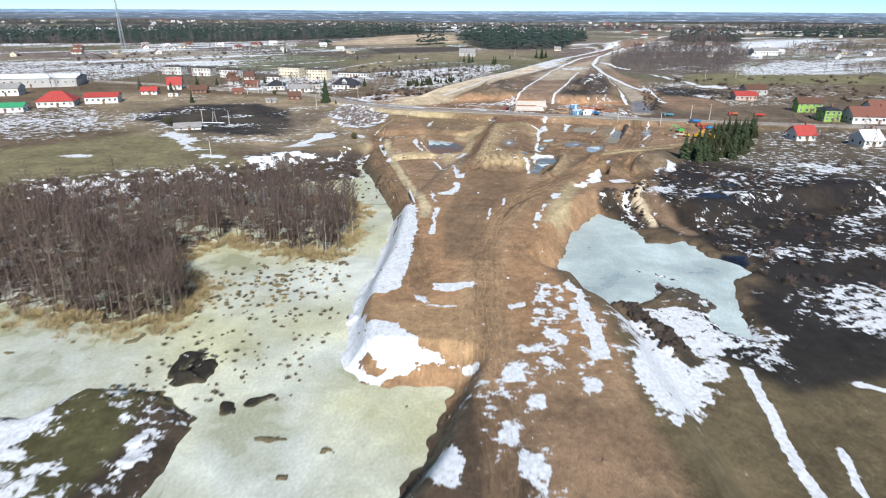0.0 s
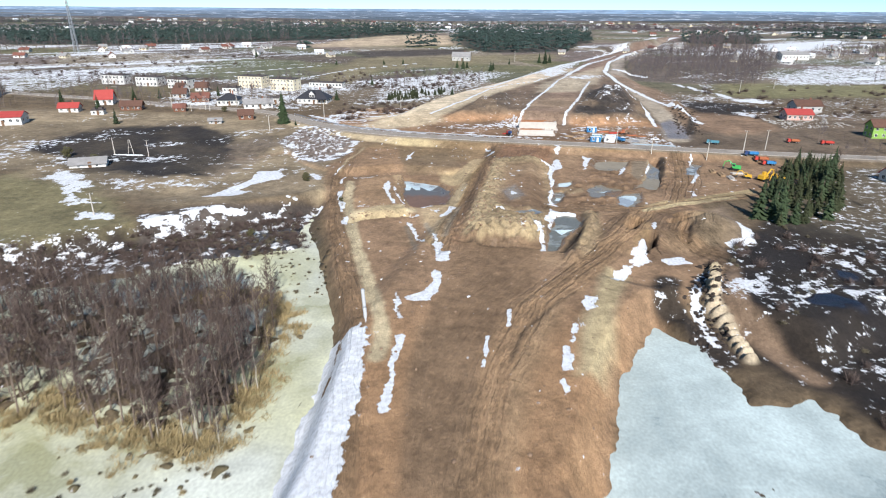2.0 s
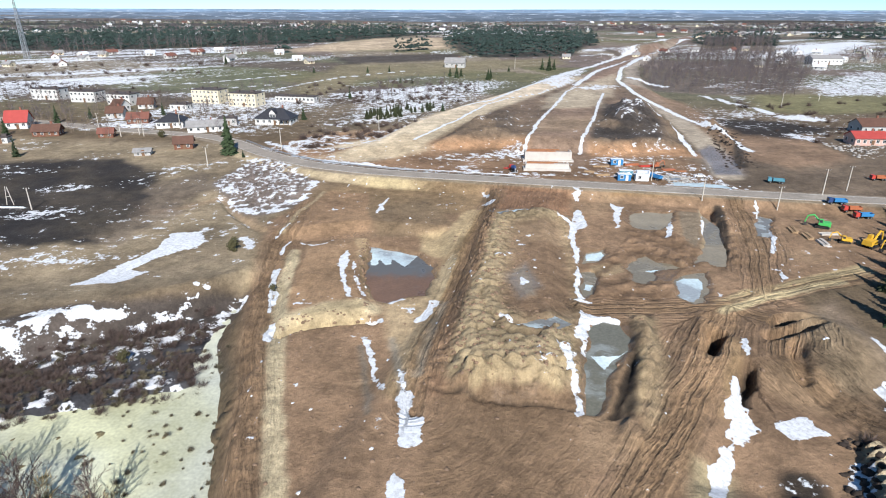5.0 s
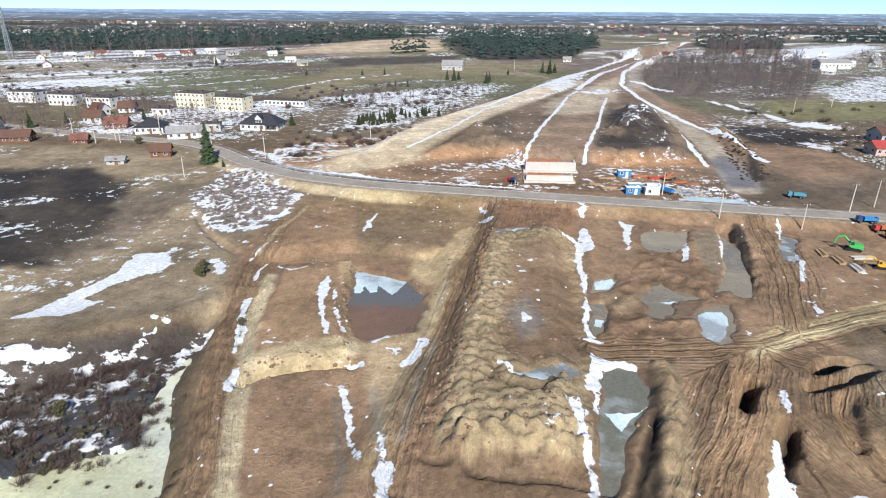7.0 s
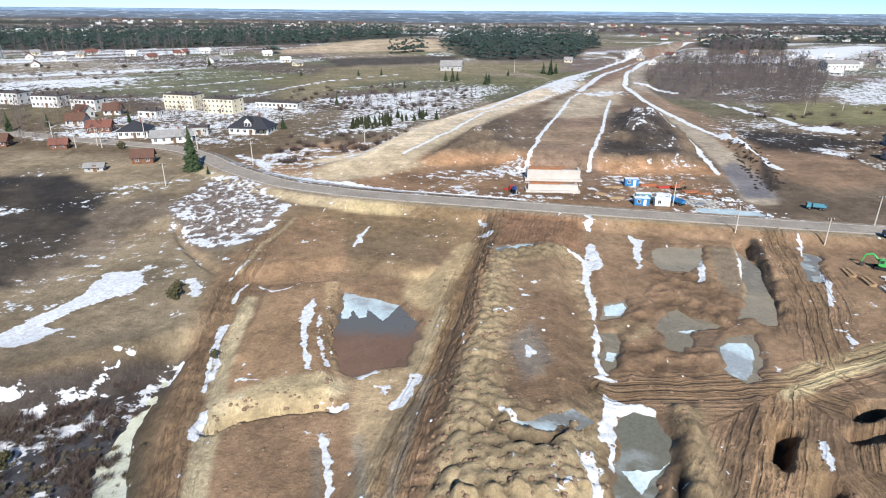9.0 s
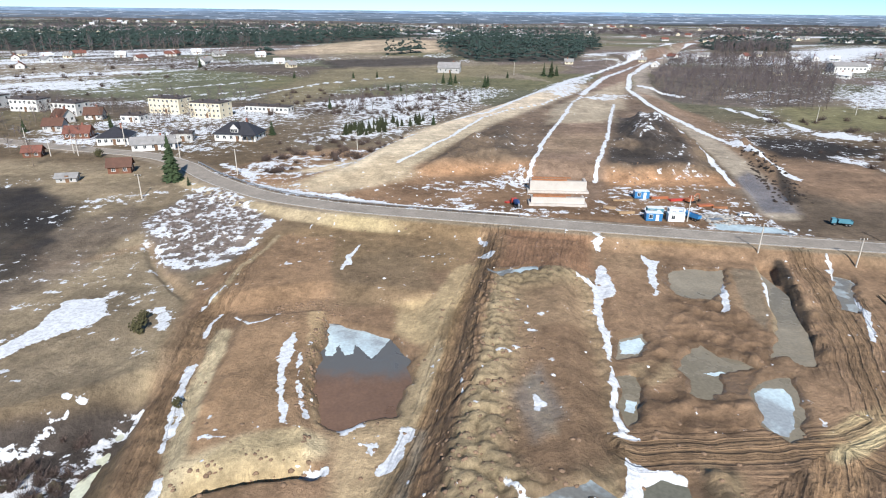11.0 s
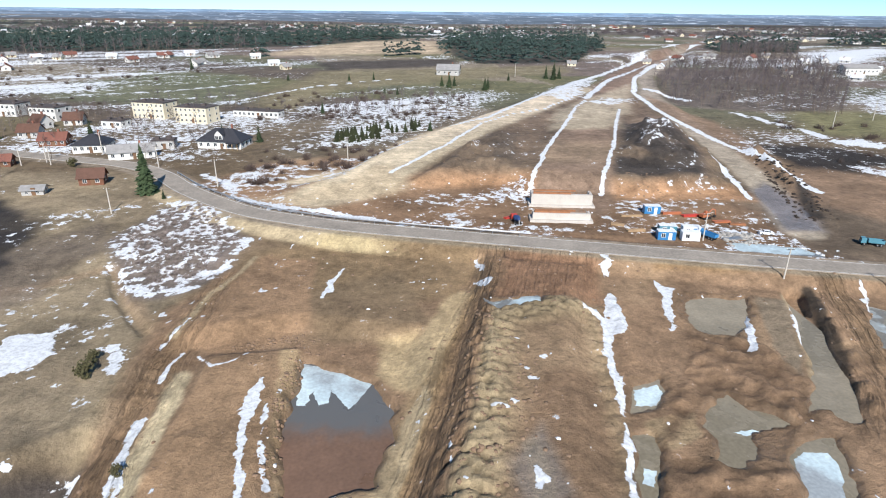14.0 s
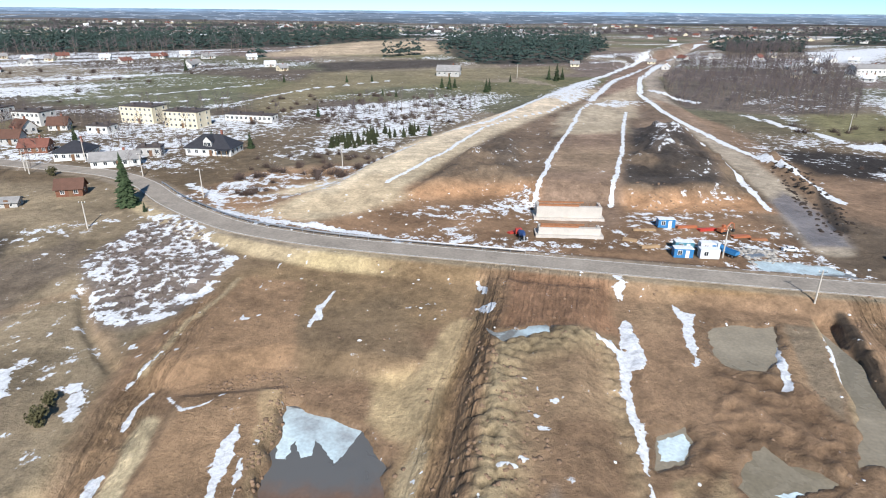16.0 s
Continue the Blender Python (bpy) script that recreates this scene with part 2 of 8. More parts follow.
def to_line(px, py, pts):
    """Distance to a polyline and the signed side (left positive)."""
    best = np.full(px.shape, 1e9)
    side = np.zeros(px.shape)
    for (ax, ay), (bx, by) in zip(pts[:-1], pts[1:]):
        dx, dy = bx - ax, by - ay
        u = np.clip(((px - ax) * dx + (py - ay) * dy) / (dx * dx + dy * dy), 0, 1)
        d = np.hypot(px - ax - u * dx, py - ay - u * dy)
        near = d < best
        best = np.where(near, d, best)
        side = np.where(near, np.sign(dx * (py - ay) - dy * (px - ax)), side)
    return best, best * side


def in_area(px, py, pts):
    """Signed distance to a closed outline, positive inside."""
    d, _ = to_line(px, py, list(pts) + [pts[0]])
    inside = np.zeros(px.shape, bool)
    for (ax, ay), (bx, by) in zip(pts, list(pts[1:]) + [pts[0]]):
        cross = (ay > py) != (by > py)
        with np.errstate(divide="ignore", invalid="ignore"):
            xx = (bx - ax) * (py - ay) / (by - ay if by != ay else 1e-9) + ax
        inside ^= cross & (px < xx)
    return np.where(inside, d, -d)


def step(v, a, c):
    t = np.clip((v - a) / (c - a), 0, 1)
    return t * t * (3 - 2 * t)


ROAD = [(-520, 470), (-330, 402), (-230, 373), (-160, 355), (-114, 343), (-95, 338), (-76, 332), (-62, 322), (-48, 306), (-30.5, 290.9), (-16.5, 283.9), (-1.5, 278.9),
        (24.3, 273), (59.9, 265.2), (93.5, 258.3), (129.8, 251.5), (198.3, 239), (420, 195)]
MAIN = [(50, 300.3), (62, 344), (89, 423), (110, 480), (138, 548), (199, 668), (276, 787), (358, 903), (520, 1130)]
LEFT_RAMP = [(-13, 302), (-2, 312), (9, 338), (30, 378), (62, 430), (92, 480), (150, 590), (205, 690)]
RIGHT_RAMP = [(97.5, 280.4), (105, 305), (111, 342), (118, 400), (124, 460), (145, 530), (192, 625), (270, 784)]
LEFT_ICE = [(-25.4, 212), (-24, 206.3), (-23.4, 202), (-23.6, 197), (-21.5, 193.5), (-19, 188.8), (-17.5, 183), (-16, 175), (-14, 164), (-12.2, 154), (-11.8, 135), (-12.6, 112), (-15.2, 94), (-14.9, 71.9), (-10.5, 68.6), (3.8, 67.4), (0.5, 57.6), (-1.7, 49.9), (-6.1, 41.1), (-9, 5), (-70, -40), (-160, 0), (-166.3, 116.9),
            (-116.2, 135.2), (-89, 156.8), (-62.3, 165.5), (-46.6, 178.1), (-33.3, 180.3), (-26, 184.5), (-27.6, 192.5), (-28.3, 197.5), (-28.3, 202), (-27.1, 207.2), (-26.2, 211.1)]
RIGHT_ICE = [(44.6, 147.5), (35.7, 134.7), (31.4, 124.2), (25.9, 110), (23.7, 105.6), (30.3, 100.1), (31.4, 92.6), (38, 94.8), (44.4, 99), (50.9, 101.2), (51, 93.6), (49.9, 83.8), (54.3, 80.5), (56.4, 91.4), (61.8, 104.4), (67.2, 108.7), (66.1, 113.1), (61.9, 117.6), (59.7, 127.1), (51, 126), (49.9, 134.7), (50, 141)]
ISLET = [(41.2, 110), (45.5, 111.1), (52.1, 104.5), (55.4, 92.6), (48.9, 90.4), (44.5, 94.8)]
SITE = [(-24.2, 207.1), (-15.7, 171.8), (-9.1, 141.5), (-8.8, 120), (-10.9, 95.1), (-13.5, 83.7), (-9.4, 67.5), (-0.4, 38.9), (4, -60), (30, -60), (26.4, 58.7), (27.9, 81.6), (22, 97.9), (32, 130.4), (43.4, 145.7), (51.9, 152.8), (60.3, 163), (71.9, 179.9),
        (73.9, 205.2), (97.7, 212.2), (117.4, 225), (119, 250.4), (95.4, 258.3), (59.9, 264.1), (24.3, 272), (-2.5, 277.9), (-19.3, 267.8), (-29.8, 246.3), (-25.6, 220.6)]


# terraces: the low swamp and pond, the sunk left bed, the raised middle bank
TERRACES = [
    ([(-420, -400), (-6, -400), (-6, 40), (-10, 62), (-14, 84), (-14, 115), (-15, 140), (-19, 165), (-22, 182), (-26, 198), (-29, 211), (-45, 200), (-62, 186), (-110, 156), (-260, 114), (-420, 60)], -4.6, -4, 3),
    (LEFT_ICE, -4.6, -5, -0.5),
    ([(34, -400), (34, 60), (33, 84), (30, 99), (33, 113), (38, 127), (43, 141), (47, 151), (53, 152), (60, 144), (68, 138), (92, 150), (140, 160), (300, 120), (420, -400)], -4.6, -4, 3),
    (RIGHT_ICE, -4.6, -5, -0.5),
    ([(40, 160), (54, 181), (64, 176), (62, 163), (54, 156), (46, 156)], -2.2, -4, 3),
    ([(-70, 208), (-32, 216), (-26, 262), (-60, 262)], -1.2, -8, 6),
    ([(-25, 197), (-25, 236), (-8, 242), (12, 238), (13, 206), (5, 188), (-2, 166), (-7, 144), (-12, 154), (-20, 184)], -1.7, -3, 2),
    ([(14, 177), (26, 177), (31, 200), (37, 240), (44, 260), (26, 264), (20, 225), (14, 192)], 2.2, -3, 2)]


def terrace(x, y):
    z = np.zeros(np.shape(x))
    for pts, lev, lo, hi in TERRACES:
        w = step(in_area(x, y, pts), lo, hi)
        z = z * (1 - w) + lev * w
    return z


# ---- the land: one sheet, finely meshed where the flight passes ----
def spaced(fine_a, fine_b, fine, low, high, grow):
    v = list(np.arange(fine_a, fine_b + 1e-6, fine))
    s, x = fine, v[-1]
    while x < high:
        s = min(s * grow, 140)
        x += s
        v.append(x)
    s, x = fine, v[0]
    while x > low:
        s = min(s * grow, 200)
        x -= s
        v.insert(0, x)
    return np.array(v)


GX = spaced(-66, 96, 0.4, -5200, 5200, 1.045)
GY = spaced(58, 276, 0.4, -2500, 4760, 1.022)
PX, PY = np.meshgrid(GX, GY)
WX = PX + 1.6 * fbm(PX, PY, 9, 3, 5)
WY = PY + 1.6 * fbm(PX, PY, 9, 3, 9)
VX = PX + 9.0 * fbm(PX, PY, 9, 4, 15) + 2.6 * fbm(PX, PY, 2.4, 2, 16)
VY = PY + 9.0 * fbm(PX, PY, 9, 4, 19) + 2.6 * fbm(PX, PY, 2.4, 2, 20)
UX = PX + 2.6 * fbm(PX, PY, 7, 4, 25) + 1.6 * fbm(PX, PY, 2.0, 2, 26)
UY = PY + 2.6 * fbm(PX, PY, 7, 4, 29) + 1.6 * fbm(PX, PY, 2.0, 2, 30)


def base_height(x, y):
    z = np.interp(y, [-2500, 200, 262, 300, 350, 420, 500, 700, 1000, 2000, 3600, 4500, 4760], [0, 0.2, 0.6, 2.2, 3.6, 5.0, 8.0, 15.0, 19.5, 24, 28, 31, 29])
    far = step(y, 420, 900)
    z = z + far * (7.0 * fbm(x, y, 420, 3, 31) + 9 * step(y, 2000, 4300) * fbm(x, y, 1500, 2, 37))
    z = z + step(np.abs(x - 20), 90, 220) * 1.2 * (1 - far) + 3.0 * far * step(-x, 400, 2500)
    return z


LH = base_height(PX, PY)
ROUGH = step(PY, -100, 40) * (1 - step(PY, 900, 1600))
LH = LH + ROUGH * (0.9 * fbm(PX, PY, 38, 4, 3) + 0.35 * fbm(PX, PY, 6, 3, 4))
NB, NM = fbm(PX, PY, 60, 4, 51), fbm(PX, PY, 11, 4, 52)
NS = fbm(PX, PY, 2.4, 3, 53)

# colour of bare ground (some shade painted in), snow, wetness, rut depth, distance from the lane
ALB = np.empty(PX.shape + (3,))
ALB[:] = (0.135, 0.098, 0.060)
SNOW = np.full(PX.shape, 0.16)
WET = np.zeros(PX.shape)
RUT = np.zeros(PX.shape)
LANE = PX.copy()


def paint(w, col, jitter=0.12):
    at = w > 0
    k, v = (1 + jitter * 2 * NM[at])[:, None], w[at][:, None]
    ALB[at] = ALB[at] * (1 - v) + np.array(col) * k * v


def window(pts, margin):
    """The part of the sheet round an outline."""
    xs, ys = [p[0] for p in pts], [p[1] for p in pts]
    i0, i1 = np.searchsorted(GX, [min(xs) - margin, max(xs) + margin])
    j0, j1 = np.searchsorted(GY, [min(ys) - margin, max(ys) + margin])
    return slice(max(0, j0 - 1), j1 + 1), slice(max(0, i0 - 1), i1 + 1)


def area_sd(pts, margin=12, warp=True, wild=False):
    at = window(pts, margin)
    sd = np.full(PX.shape, -99.0)
    sd[at] = in_area((VX if wild else WX if warp else PX)[at], (VY if wild else WY if warp else PY)[at], pts)
    return sd


def line_d(pts, margin=20, warp=True):
    at = window(pts, margin)
    d, side = np.full(PX.shape, 999.0), np.full(PX.shape, 999.0)
    d[at], side[at] = to_line((WX if warp else PX)[at], (WY if warp else PY)[at], pts)
    return d, side


def area(pts, soft=2.0, warp=True):
    sd = area_sd(pts, soft + 10, warp, warp and soft >= 3)
    return step(sd, -soft, soft), sd


def band(pts, half, soft=1.0, warp=True):
    d, side = line_d(pts, half + soft + 3, warp)
    return step(-d, -half - soft, -half + soft), d, side


def snow_area(pts, level=0.75, soft=2.5):
    level, soft = 0.2 + 0.9 * (level - 0.2), soft * 1.25
    w, _ = area(pts, soft)
    SNOW[:] = np.maximum(SNOW, 0.2 + (level - 0.2) * w)


def snow_line(pts, half, level=0.8, soft=1.0):
    level, soft = level + 0.06, min(soft, half * 0.8 + 0.25)
    w, _, _ = band(pts, half, soft)
    SNOW[:] = np.maximum(SNOW, 0.2 + (level - 0.2) * w)


def shape(pts, soft=0.5):
    """Weight of a patch with a softly ragged edge, and the part of the sheet that it covers."""
    at = window(pts, 6)
    sd = in_area(0.5 * (PX[at] + UX[at]), 0.5 * (PY[at] + UY[at]), pts)
    return at, step(sd, -soft, soft)


def strip(pts, half, soft=0.5):
    at = window(pts, half + 6)
    d, _ = to_line(0.5 * (PX[at] + UX[at]), 0.5 * (PY[at] + UY[at]), pts)
    return at, step(-d, -half - soft, -half + soft)


def tone(where, col, share=0.9, jitter=0.2):
    at, w = where
    v = (share * w)[..., None]
    ALB[at] = ALB[at] * (1 - v) + np.array(col) * (1 + 2 * jitter * NM[at])[..., None] * v


def snow_patch(pts, level=0.9):
    at, w = shape(pts, 0.8)
    SNOW[at] = np.maximum(SNOW[at], 0.2 + (level - 0.2) * w)


def bare_patch(pts):
    at, w = shape(pts, 0.6)
    SNOW[at] = SNOW[at] * (1 - w) + 0.2 * w


CLAY, RED, TAN, PALE, DARK = (0.262, 0.170, 0.113), (0.235, 0.137, 0.088), (0.40, 0.300, 0.198), (0.50, 0.41, 0.285), (0.060, 0.047, 0.037)
OLIVE, DRY, BLACK, GREY = (0.185, 0.160, 0.085), (0.245, 0.192, 0.125), (0.030, 0.026, 0.024), (0.20, 0.175, 0.15)

# open country beyond: strips of field, pasture and stubble, with snow left in the furrows
far = step(PY, 330, 460)
rot = PX * 0.35 + PY * 0.94
cell = lattice(np.floor((PX + 0.3 * PY + 40 * NB) / 120), np.floor((rot + 30 * NB) / 46), 3)
fields = np.array([(0.20, 0.165, 0.115), (0.145, 0.135, 0.070), (0.115, 0.092, 0.068), (0.23, 0.19, 0.13), (0.13, 0.125, 0.075), (0.16, 0.125, 0.10)])
fcol = fields[(cell * 5.99).astype(int)]
ALB[:] = ALB * (1 - far[..., None]) + fcol * far[..., None]
streak = fbm(PX * 0.22, (PY - 0.45 * PX) * 1.6, 20, 3, 71)
SNOW += far * (0.20 + 0.95 * streak + 0.22 * (lattice(np.floor((PX + 50 * NB) / 170), np.floor((PY + 40 * NB) / 75), 8) - 0.55))
SNOW -= step(PY, 800, 1400) * 0.10

for pts, lev in (([(-130, 345), (-40, 335), (-30, 420), (-120, 425)], 0.50), ([(-30, 345), (2, 360), (34, 420), (60, 480), (10, 480), (-34, 430)], 0.48), ([(-330, 520), (-150, 500), (-120, 620), (-330, 640)], 0.40), ([(-420, 330), (-190, 380), (-180, 480), (-420, 480)], 0.50),
                 ([(200, 455), (480, 430), (520, 640), (330, 640), (230, 560)], 0.44), ([(-239.8, 199.8), (-147.6, 204.1), (-138.4, 261.2), (-199.5, 299.4)], 0.43), ([(150, 600), (240, 690), (330, 640), (260, 560)], 0.48), ([(100, 330), (238, 301.1), (260, 380), (130, 400)], 0.38)):
    w = step(in_area(PX + 40 * NB, PY + 30 * NB, pts), -14, 14)
    SNOW[:] = np.maximum(SNOW, 0.16 + (lev - 0.16 + 0.35 * streak) * w)

# meadow and swamp on the near side of the road
w, _ = area([(-264.2, 120.7), (-158.4, 189.5), (-117.7, 231), (-94.1, 225.2), (-62.3, 185.4), (-66.8, 167.8), (-119.6, 139.7), (-223.7, 66.7)], 5)
paint(w, OLIVE)
w, _ = area([(-200, 330), (-60, 320), (-29.4, 279.8), (-24.1, 216.9), (-57, 199.9), (-107.7, 223.9), (-148, 249.1)], 6)
paint(w * 0.8, DRY, 0.3)
patch = step(fbm(PX, PY, 22, 4, 61), 0.02, 0.16) * w
paint(patch * 0.7, (0.30, 0.235, 0.15), 0.2)
patch = step(fbm(PX, PY, 15, 4, 63), 0.05, 0.2) * w
paint(patch * 0.5, (0.15, 0.118, 0.078), 0.2)
SNOW[:] = np.maximum(SNOW, w * (0.30 + 0.65 * fbm(PX * 0.5, PY - 0.3 * PX, 11, 3, 65)))
for off in (-0.8, 0.8):
    wt, _, _ = band([(-110, 262 + off), (-84, 270 + off), (-66, 282 + off), (-57.5, 299.9)], 0.35, 0.4)
    paint(wt * 0.8, (0.33, 0.26, 0.17))
wt, _, _ = band([(-72.8, 261.5), (-61.8, 252.8), (-45.8, 262.9), (-38.3, 251.8), (-29.5, 240.7), (-22.2, 234.3)], 1.4, 0.8)
paint(wt * 0.8, (0.30, 0.215, 0.135), 0.2)
w, _ = area([(-96.9, 231.1), (-138.4, 261.2), (-129.1, 289.5), (-104, 301), (-79.3, 290.7), (-68, 271.6), (-63.6, 250.5), (-65.6, 232.5), (-74.4, 225.3)], 3)
paint(w * (0.92 + 0.5 * NM).clip(0, 1), BLACK)
w, _ = area([(-69, 275.6), (-59.3, 285.7), (-51.1, 271.7), (-54.5, 251.7), (-60.3, 233.2), (-65.6, 232.5), (-65.2, 252.1)], 3)
paint(w * 0.6, (0.125, 0.098, 0.080), 0.3)
w, _ = area([(-125.2, 152.9), (-60.1, 189.2), (-29.4, 210.3), (-26, 195.6), (-24.6, 183.6), (-49.1, 176.6), (-99.8, 146.8)], 3)
paint(w, DARK)
SNOW[:] = np.maximum(SNOW, 0.2 + w * 0.27)
snow_area([(-126.4, 160.7), (-59.9, 190.7), (-53, 196), (-47, 190), (-60.4, 183.2), (-118.4, 153.3)], 0.50, 4)
w, _ = area([(-68.6, 179.1), (-47.9, 193.3), (-42.8, 195.4), (-36.1, 203.8), (-28.7, 199.8), (-21.3, 187), (-22.3, 182.4), (-30.1, 183.6), (-34.5, 179.2), (-53.5, 173.3)], 2)
paint(w * 0.95, (0.040, 0.038, 0.040), 0.4)
speckle = fbm(PX * 0.6, PY - 0.5 * PX, 5, 3, 69) + 0.7 * fbm(PX * 0.8, PY - 0.4 * PX, 1.6, 2, 70)
SNOW[:] = np.where(w > 0.5, 0.42 + 0.55 * speckle, SNOW)
for pts, base in (([(-66, 193), (-52.7, 201), (-45.7, 203.1), (-35.4, 208), (-25.4, 213.3), (-23.9, 211.5), (-25.5, 205.5), (-28.3, 200.3), (-30.5, 196.1), (-34.6, 196.1), (-40.4, 192.2), (-46.4, 189.8), (-62, 182)], 0.47),
                  ([(-62, 182), (-46.4, 189.8), (-40.7, 192.8), (-30.5, 196.1), (-28.1, 199.6), (-24.4, 186.5), (-25.1, 184.1), (-30, 180.3), (-38.2, 177.6), (-56, 172)], 0.42)):
    at, w = shape(pts, 1.2)
    tone((at, w), (0.085, 0.070, 0.060) if base > 0.45 else (0.062, 0.062, 0.068), 0.9, 0.4)
    SNOW[at] = SNOW[at] * (1 - w) + (base + 0.8 * speckle[at]) * w
snow_patch([(-57.8, 210.7), (-54.8, 218.1), (-51.6, 225.1), (-49.4, 230.3), (-50.7, 238.9), (-44.3, 240.5), (-40.1, 233), (-42, 229.7), (-47.2, 225.1), (-49.8, 218.1), (-45.9, 217.6), (-49.6, 211.2)], 0.70)
snow_patch([(-34.9, 237.4), (-30.6, 235.1), (-28.1, 225.8), (-30.9, 229.4)], 0.6)
snow_patch([(-16.6, 183.2), (-14.3, 183.5), (-14, 182.2), (-15.5, 182.2)], 0.9)
snow_area([(-35.9, 236.3), (-31.7, 237), (-26.4, 228.3), (-29.5, 226.4)], 0.6, 1.5)
snow_area([(-109.4, 238.8), (-97.4, 226.8), (-90, 210.9), (-82.4, 201.6), (-86.9, 199.9), (-95.9, 210.9), (-107.9, 225.2)], 0.70, 2.5)
snow_area([(-82.7, 195.6), (-72.8, 193.7), (-70.7, 189.7), (-80.7, 189.7)], 0.8, 2)
snow_area([(-126.5, 192.5), (-117.5, 192.6), (-116.5, 188.6), (-125.5, 188.5)], 0.85, 2)
at, w = shape([(-53.1, 273.7), (-48.5, 297.9), (-39.5, 296.9), (-23.3, 275.8), (-23.5, 262.6), (-26.7, 255), (-33.2, 250.8), (-38.2, 250.8), (-43.2, 259.6)], 1.5)
tone((at, w), (0.175, 0.145, 0.128), 0.85, 0.35)
fleck = fbm(PX, PY, 4.5, 3, 73) + 0.9 * fbm(PX, PY, 1.4, 2, 74)
SNOW[at] = SNOW[at] * (1 - w) + (0.52 + 0.55 * fleck[at]) * w
snow_area([(-166.4, 238.4), (-138.5, 267.3), (-118.2, 249.3), (-147.2, 213.5)], 0.5, 10)

# right bank: black peat with snow, then fields towards the start
w, _ = area([(60.3, 163), (72, 178.1), (83.8, 190.1), (111.4, 190.2), (198, 190.4), (247.4, 96.3), (172.3, 64.2), (64.8, 71.4), (56.2, 80.2), (63, 99.1), (69.5, 111), (61.9, 129.6), (54.3, 134.8), (54.8, 150.1)], 3)
paint(w * (0.95 + 0.5 * NM).clip(0, 1), (0.020, 0.017, 0.016), 0.5)
SNOW[:] = np.maximum(SNOW, 0.16 + w * (0.06 + 1.0 * NB + 0.5 * fbm(PX * 0.45, PY - 0.35 * PX, 7, 3, 77)))
w, _ = area([(83.8, 190.1), (95.6, 206.2), (139.1, 240.6), (320, 220), (300, 120), (119.2, 170.1)], 6)
paint(w * 0.7, (0.12, 0.10, 0.07))
SNOW[:] = np.maximum(SNOW, 0.2 + w * 0.2)
w, _ = area([(27.4, 72.6), (49.6, 78.1), (71.3, 77.9), (119.2, 85.9), (172.1, 42.5), (140, -80), (26, -80), (25.4, 48.7)], 3)
paint(w, (0.128, 0.100, 0.055))
w, _ = area([(47.8, 97), (45.3, 76), (51.8, 65), (71.3, 69.2), (118.8, 75.4), (121.3, 90.2), (77.1, 103.4), (67.3, 99.1), (56.1, 78.1)], 2.5)
paint(w * 0.95, (0.024, 0.021, 0.019), 0.4)
SNOW[:] = np.maximum(SNOW, w * (0.34 + 0.8 * NB + 0.5 * NM))
snow_area([(26.4, 62.7), (36.9, 88.3), (49.9, 88.2), (47.5, 82.5), (38.7, 78.2), (42, 65), (29.4, 52.7)], 0.72, 2)
snow_area([(28.9, 83.6), (46.7, 94.8), (54, 78.1), (43.1, 76), (29.4, 74.6)], 0.62, 2.5)
snow_area([(39.8, 73.8), (39.1, 86.1), (47.8, 99.2), (54.3, 96.9), (59.4, 82.4), (54, 71.5)], 0.56, 3)
snow_area([(73.8, 99.1), (91.1, 103.4), (97.6, 85.9), (80, 75.7), (69.5, 86)], 0.62, 4)
snow_line([(44.1, 45.3), (47.4, 67.2), (48.5, 71.5)], 0.7, 0.9)
snow_line([(49.5, 45.3), (51.7, 54)], 0.5, 0.85)
snow_line([(62.6, 67.1), (75.6, 62.6), (90.7, 59.3)], 0.7, 0.7)

# the bare building site
w, SITE_SD = area(SITE, 2)
paint(w, CLAY)
SITE_W = w
SNOW[:] = SNOW * (1 - w) + 0.22 * w
patch = step(fbm(PX, PY, 26, 3, 81), 0.0, 0.16)
paint(w * patch * 0.55, (0.185, 0.120, 0.080))
patch = step(fbm(PX, PY, 17, 3, 83), 0.06, 0.2)
paint(w * patch * 0.55, (0.32, 0.220, 0.145))
w = SITE_W * (1 - step(PY, 128, 160)) * step(PY, 55, 75)
paint(w * 0.8, (0.35, 0.208, 0.120), 0.2)
w, _, _ = band([(7.6, 65.3), (10, 106), (15.2, 127), (23.3, 146.8)], 4.0, 2.0)
paint(w * 0.7, (0.36, 0.245, 0.155), 0.2)
# north strip by the road, left and right
w, _ = area([(-29.4, 285.9), (-9.5, 280.9), (24.3, 271), (24.2, 260.7), (20.4, 250), (-9.2, 249.8), (-23.5, 262.6)], 3)
paint(w * 0.75, (0.215, 0.150, 0.090), 0.3)
w, _ = area([(-24.3, 250.3), (-24.5, 257.6), (-18.3, 267.8), (-10.3, 265.8), (-8.3, 243.4), (-16, 237.2), (-22.6, 237.1)], 1.2)
paint(w, (0.255, 0.162, 0.104), 0.06)
w, _ = area([(-7.3, 251.8), (8.5, 261.9), (14.7, 240.7), (6.5, 237.4), (-3.8, 237.4)], 2)
paint(w * 0.8, (0.175, 0.125, 0.082), 0.35)
w, _ = area([(6.5, 238.1), (12.7, 239.3), (16.6, 230.7), (15.5, 221.5), (10.5, 225.2), (8.4, 231.3)], 1.5)
paint(w * 0.9, (0.42, 0.315, 0.195), 0.3)
w, _ = area([(29.2, 272), (48, 269.1), (44.1, 248.1), (24, 242.5)], 1.5)
paint(w, RED)
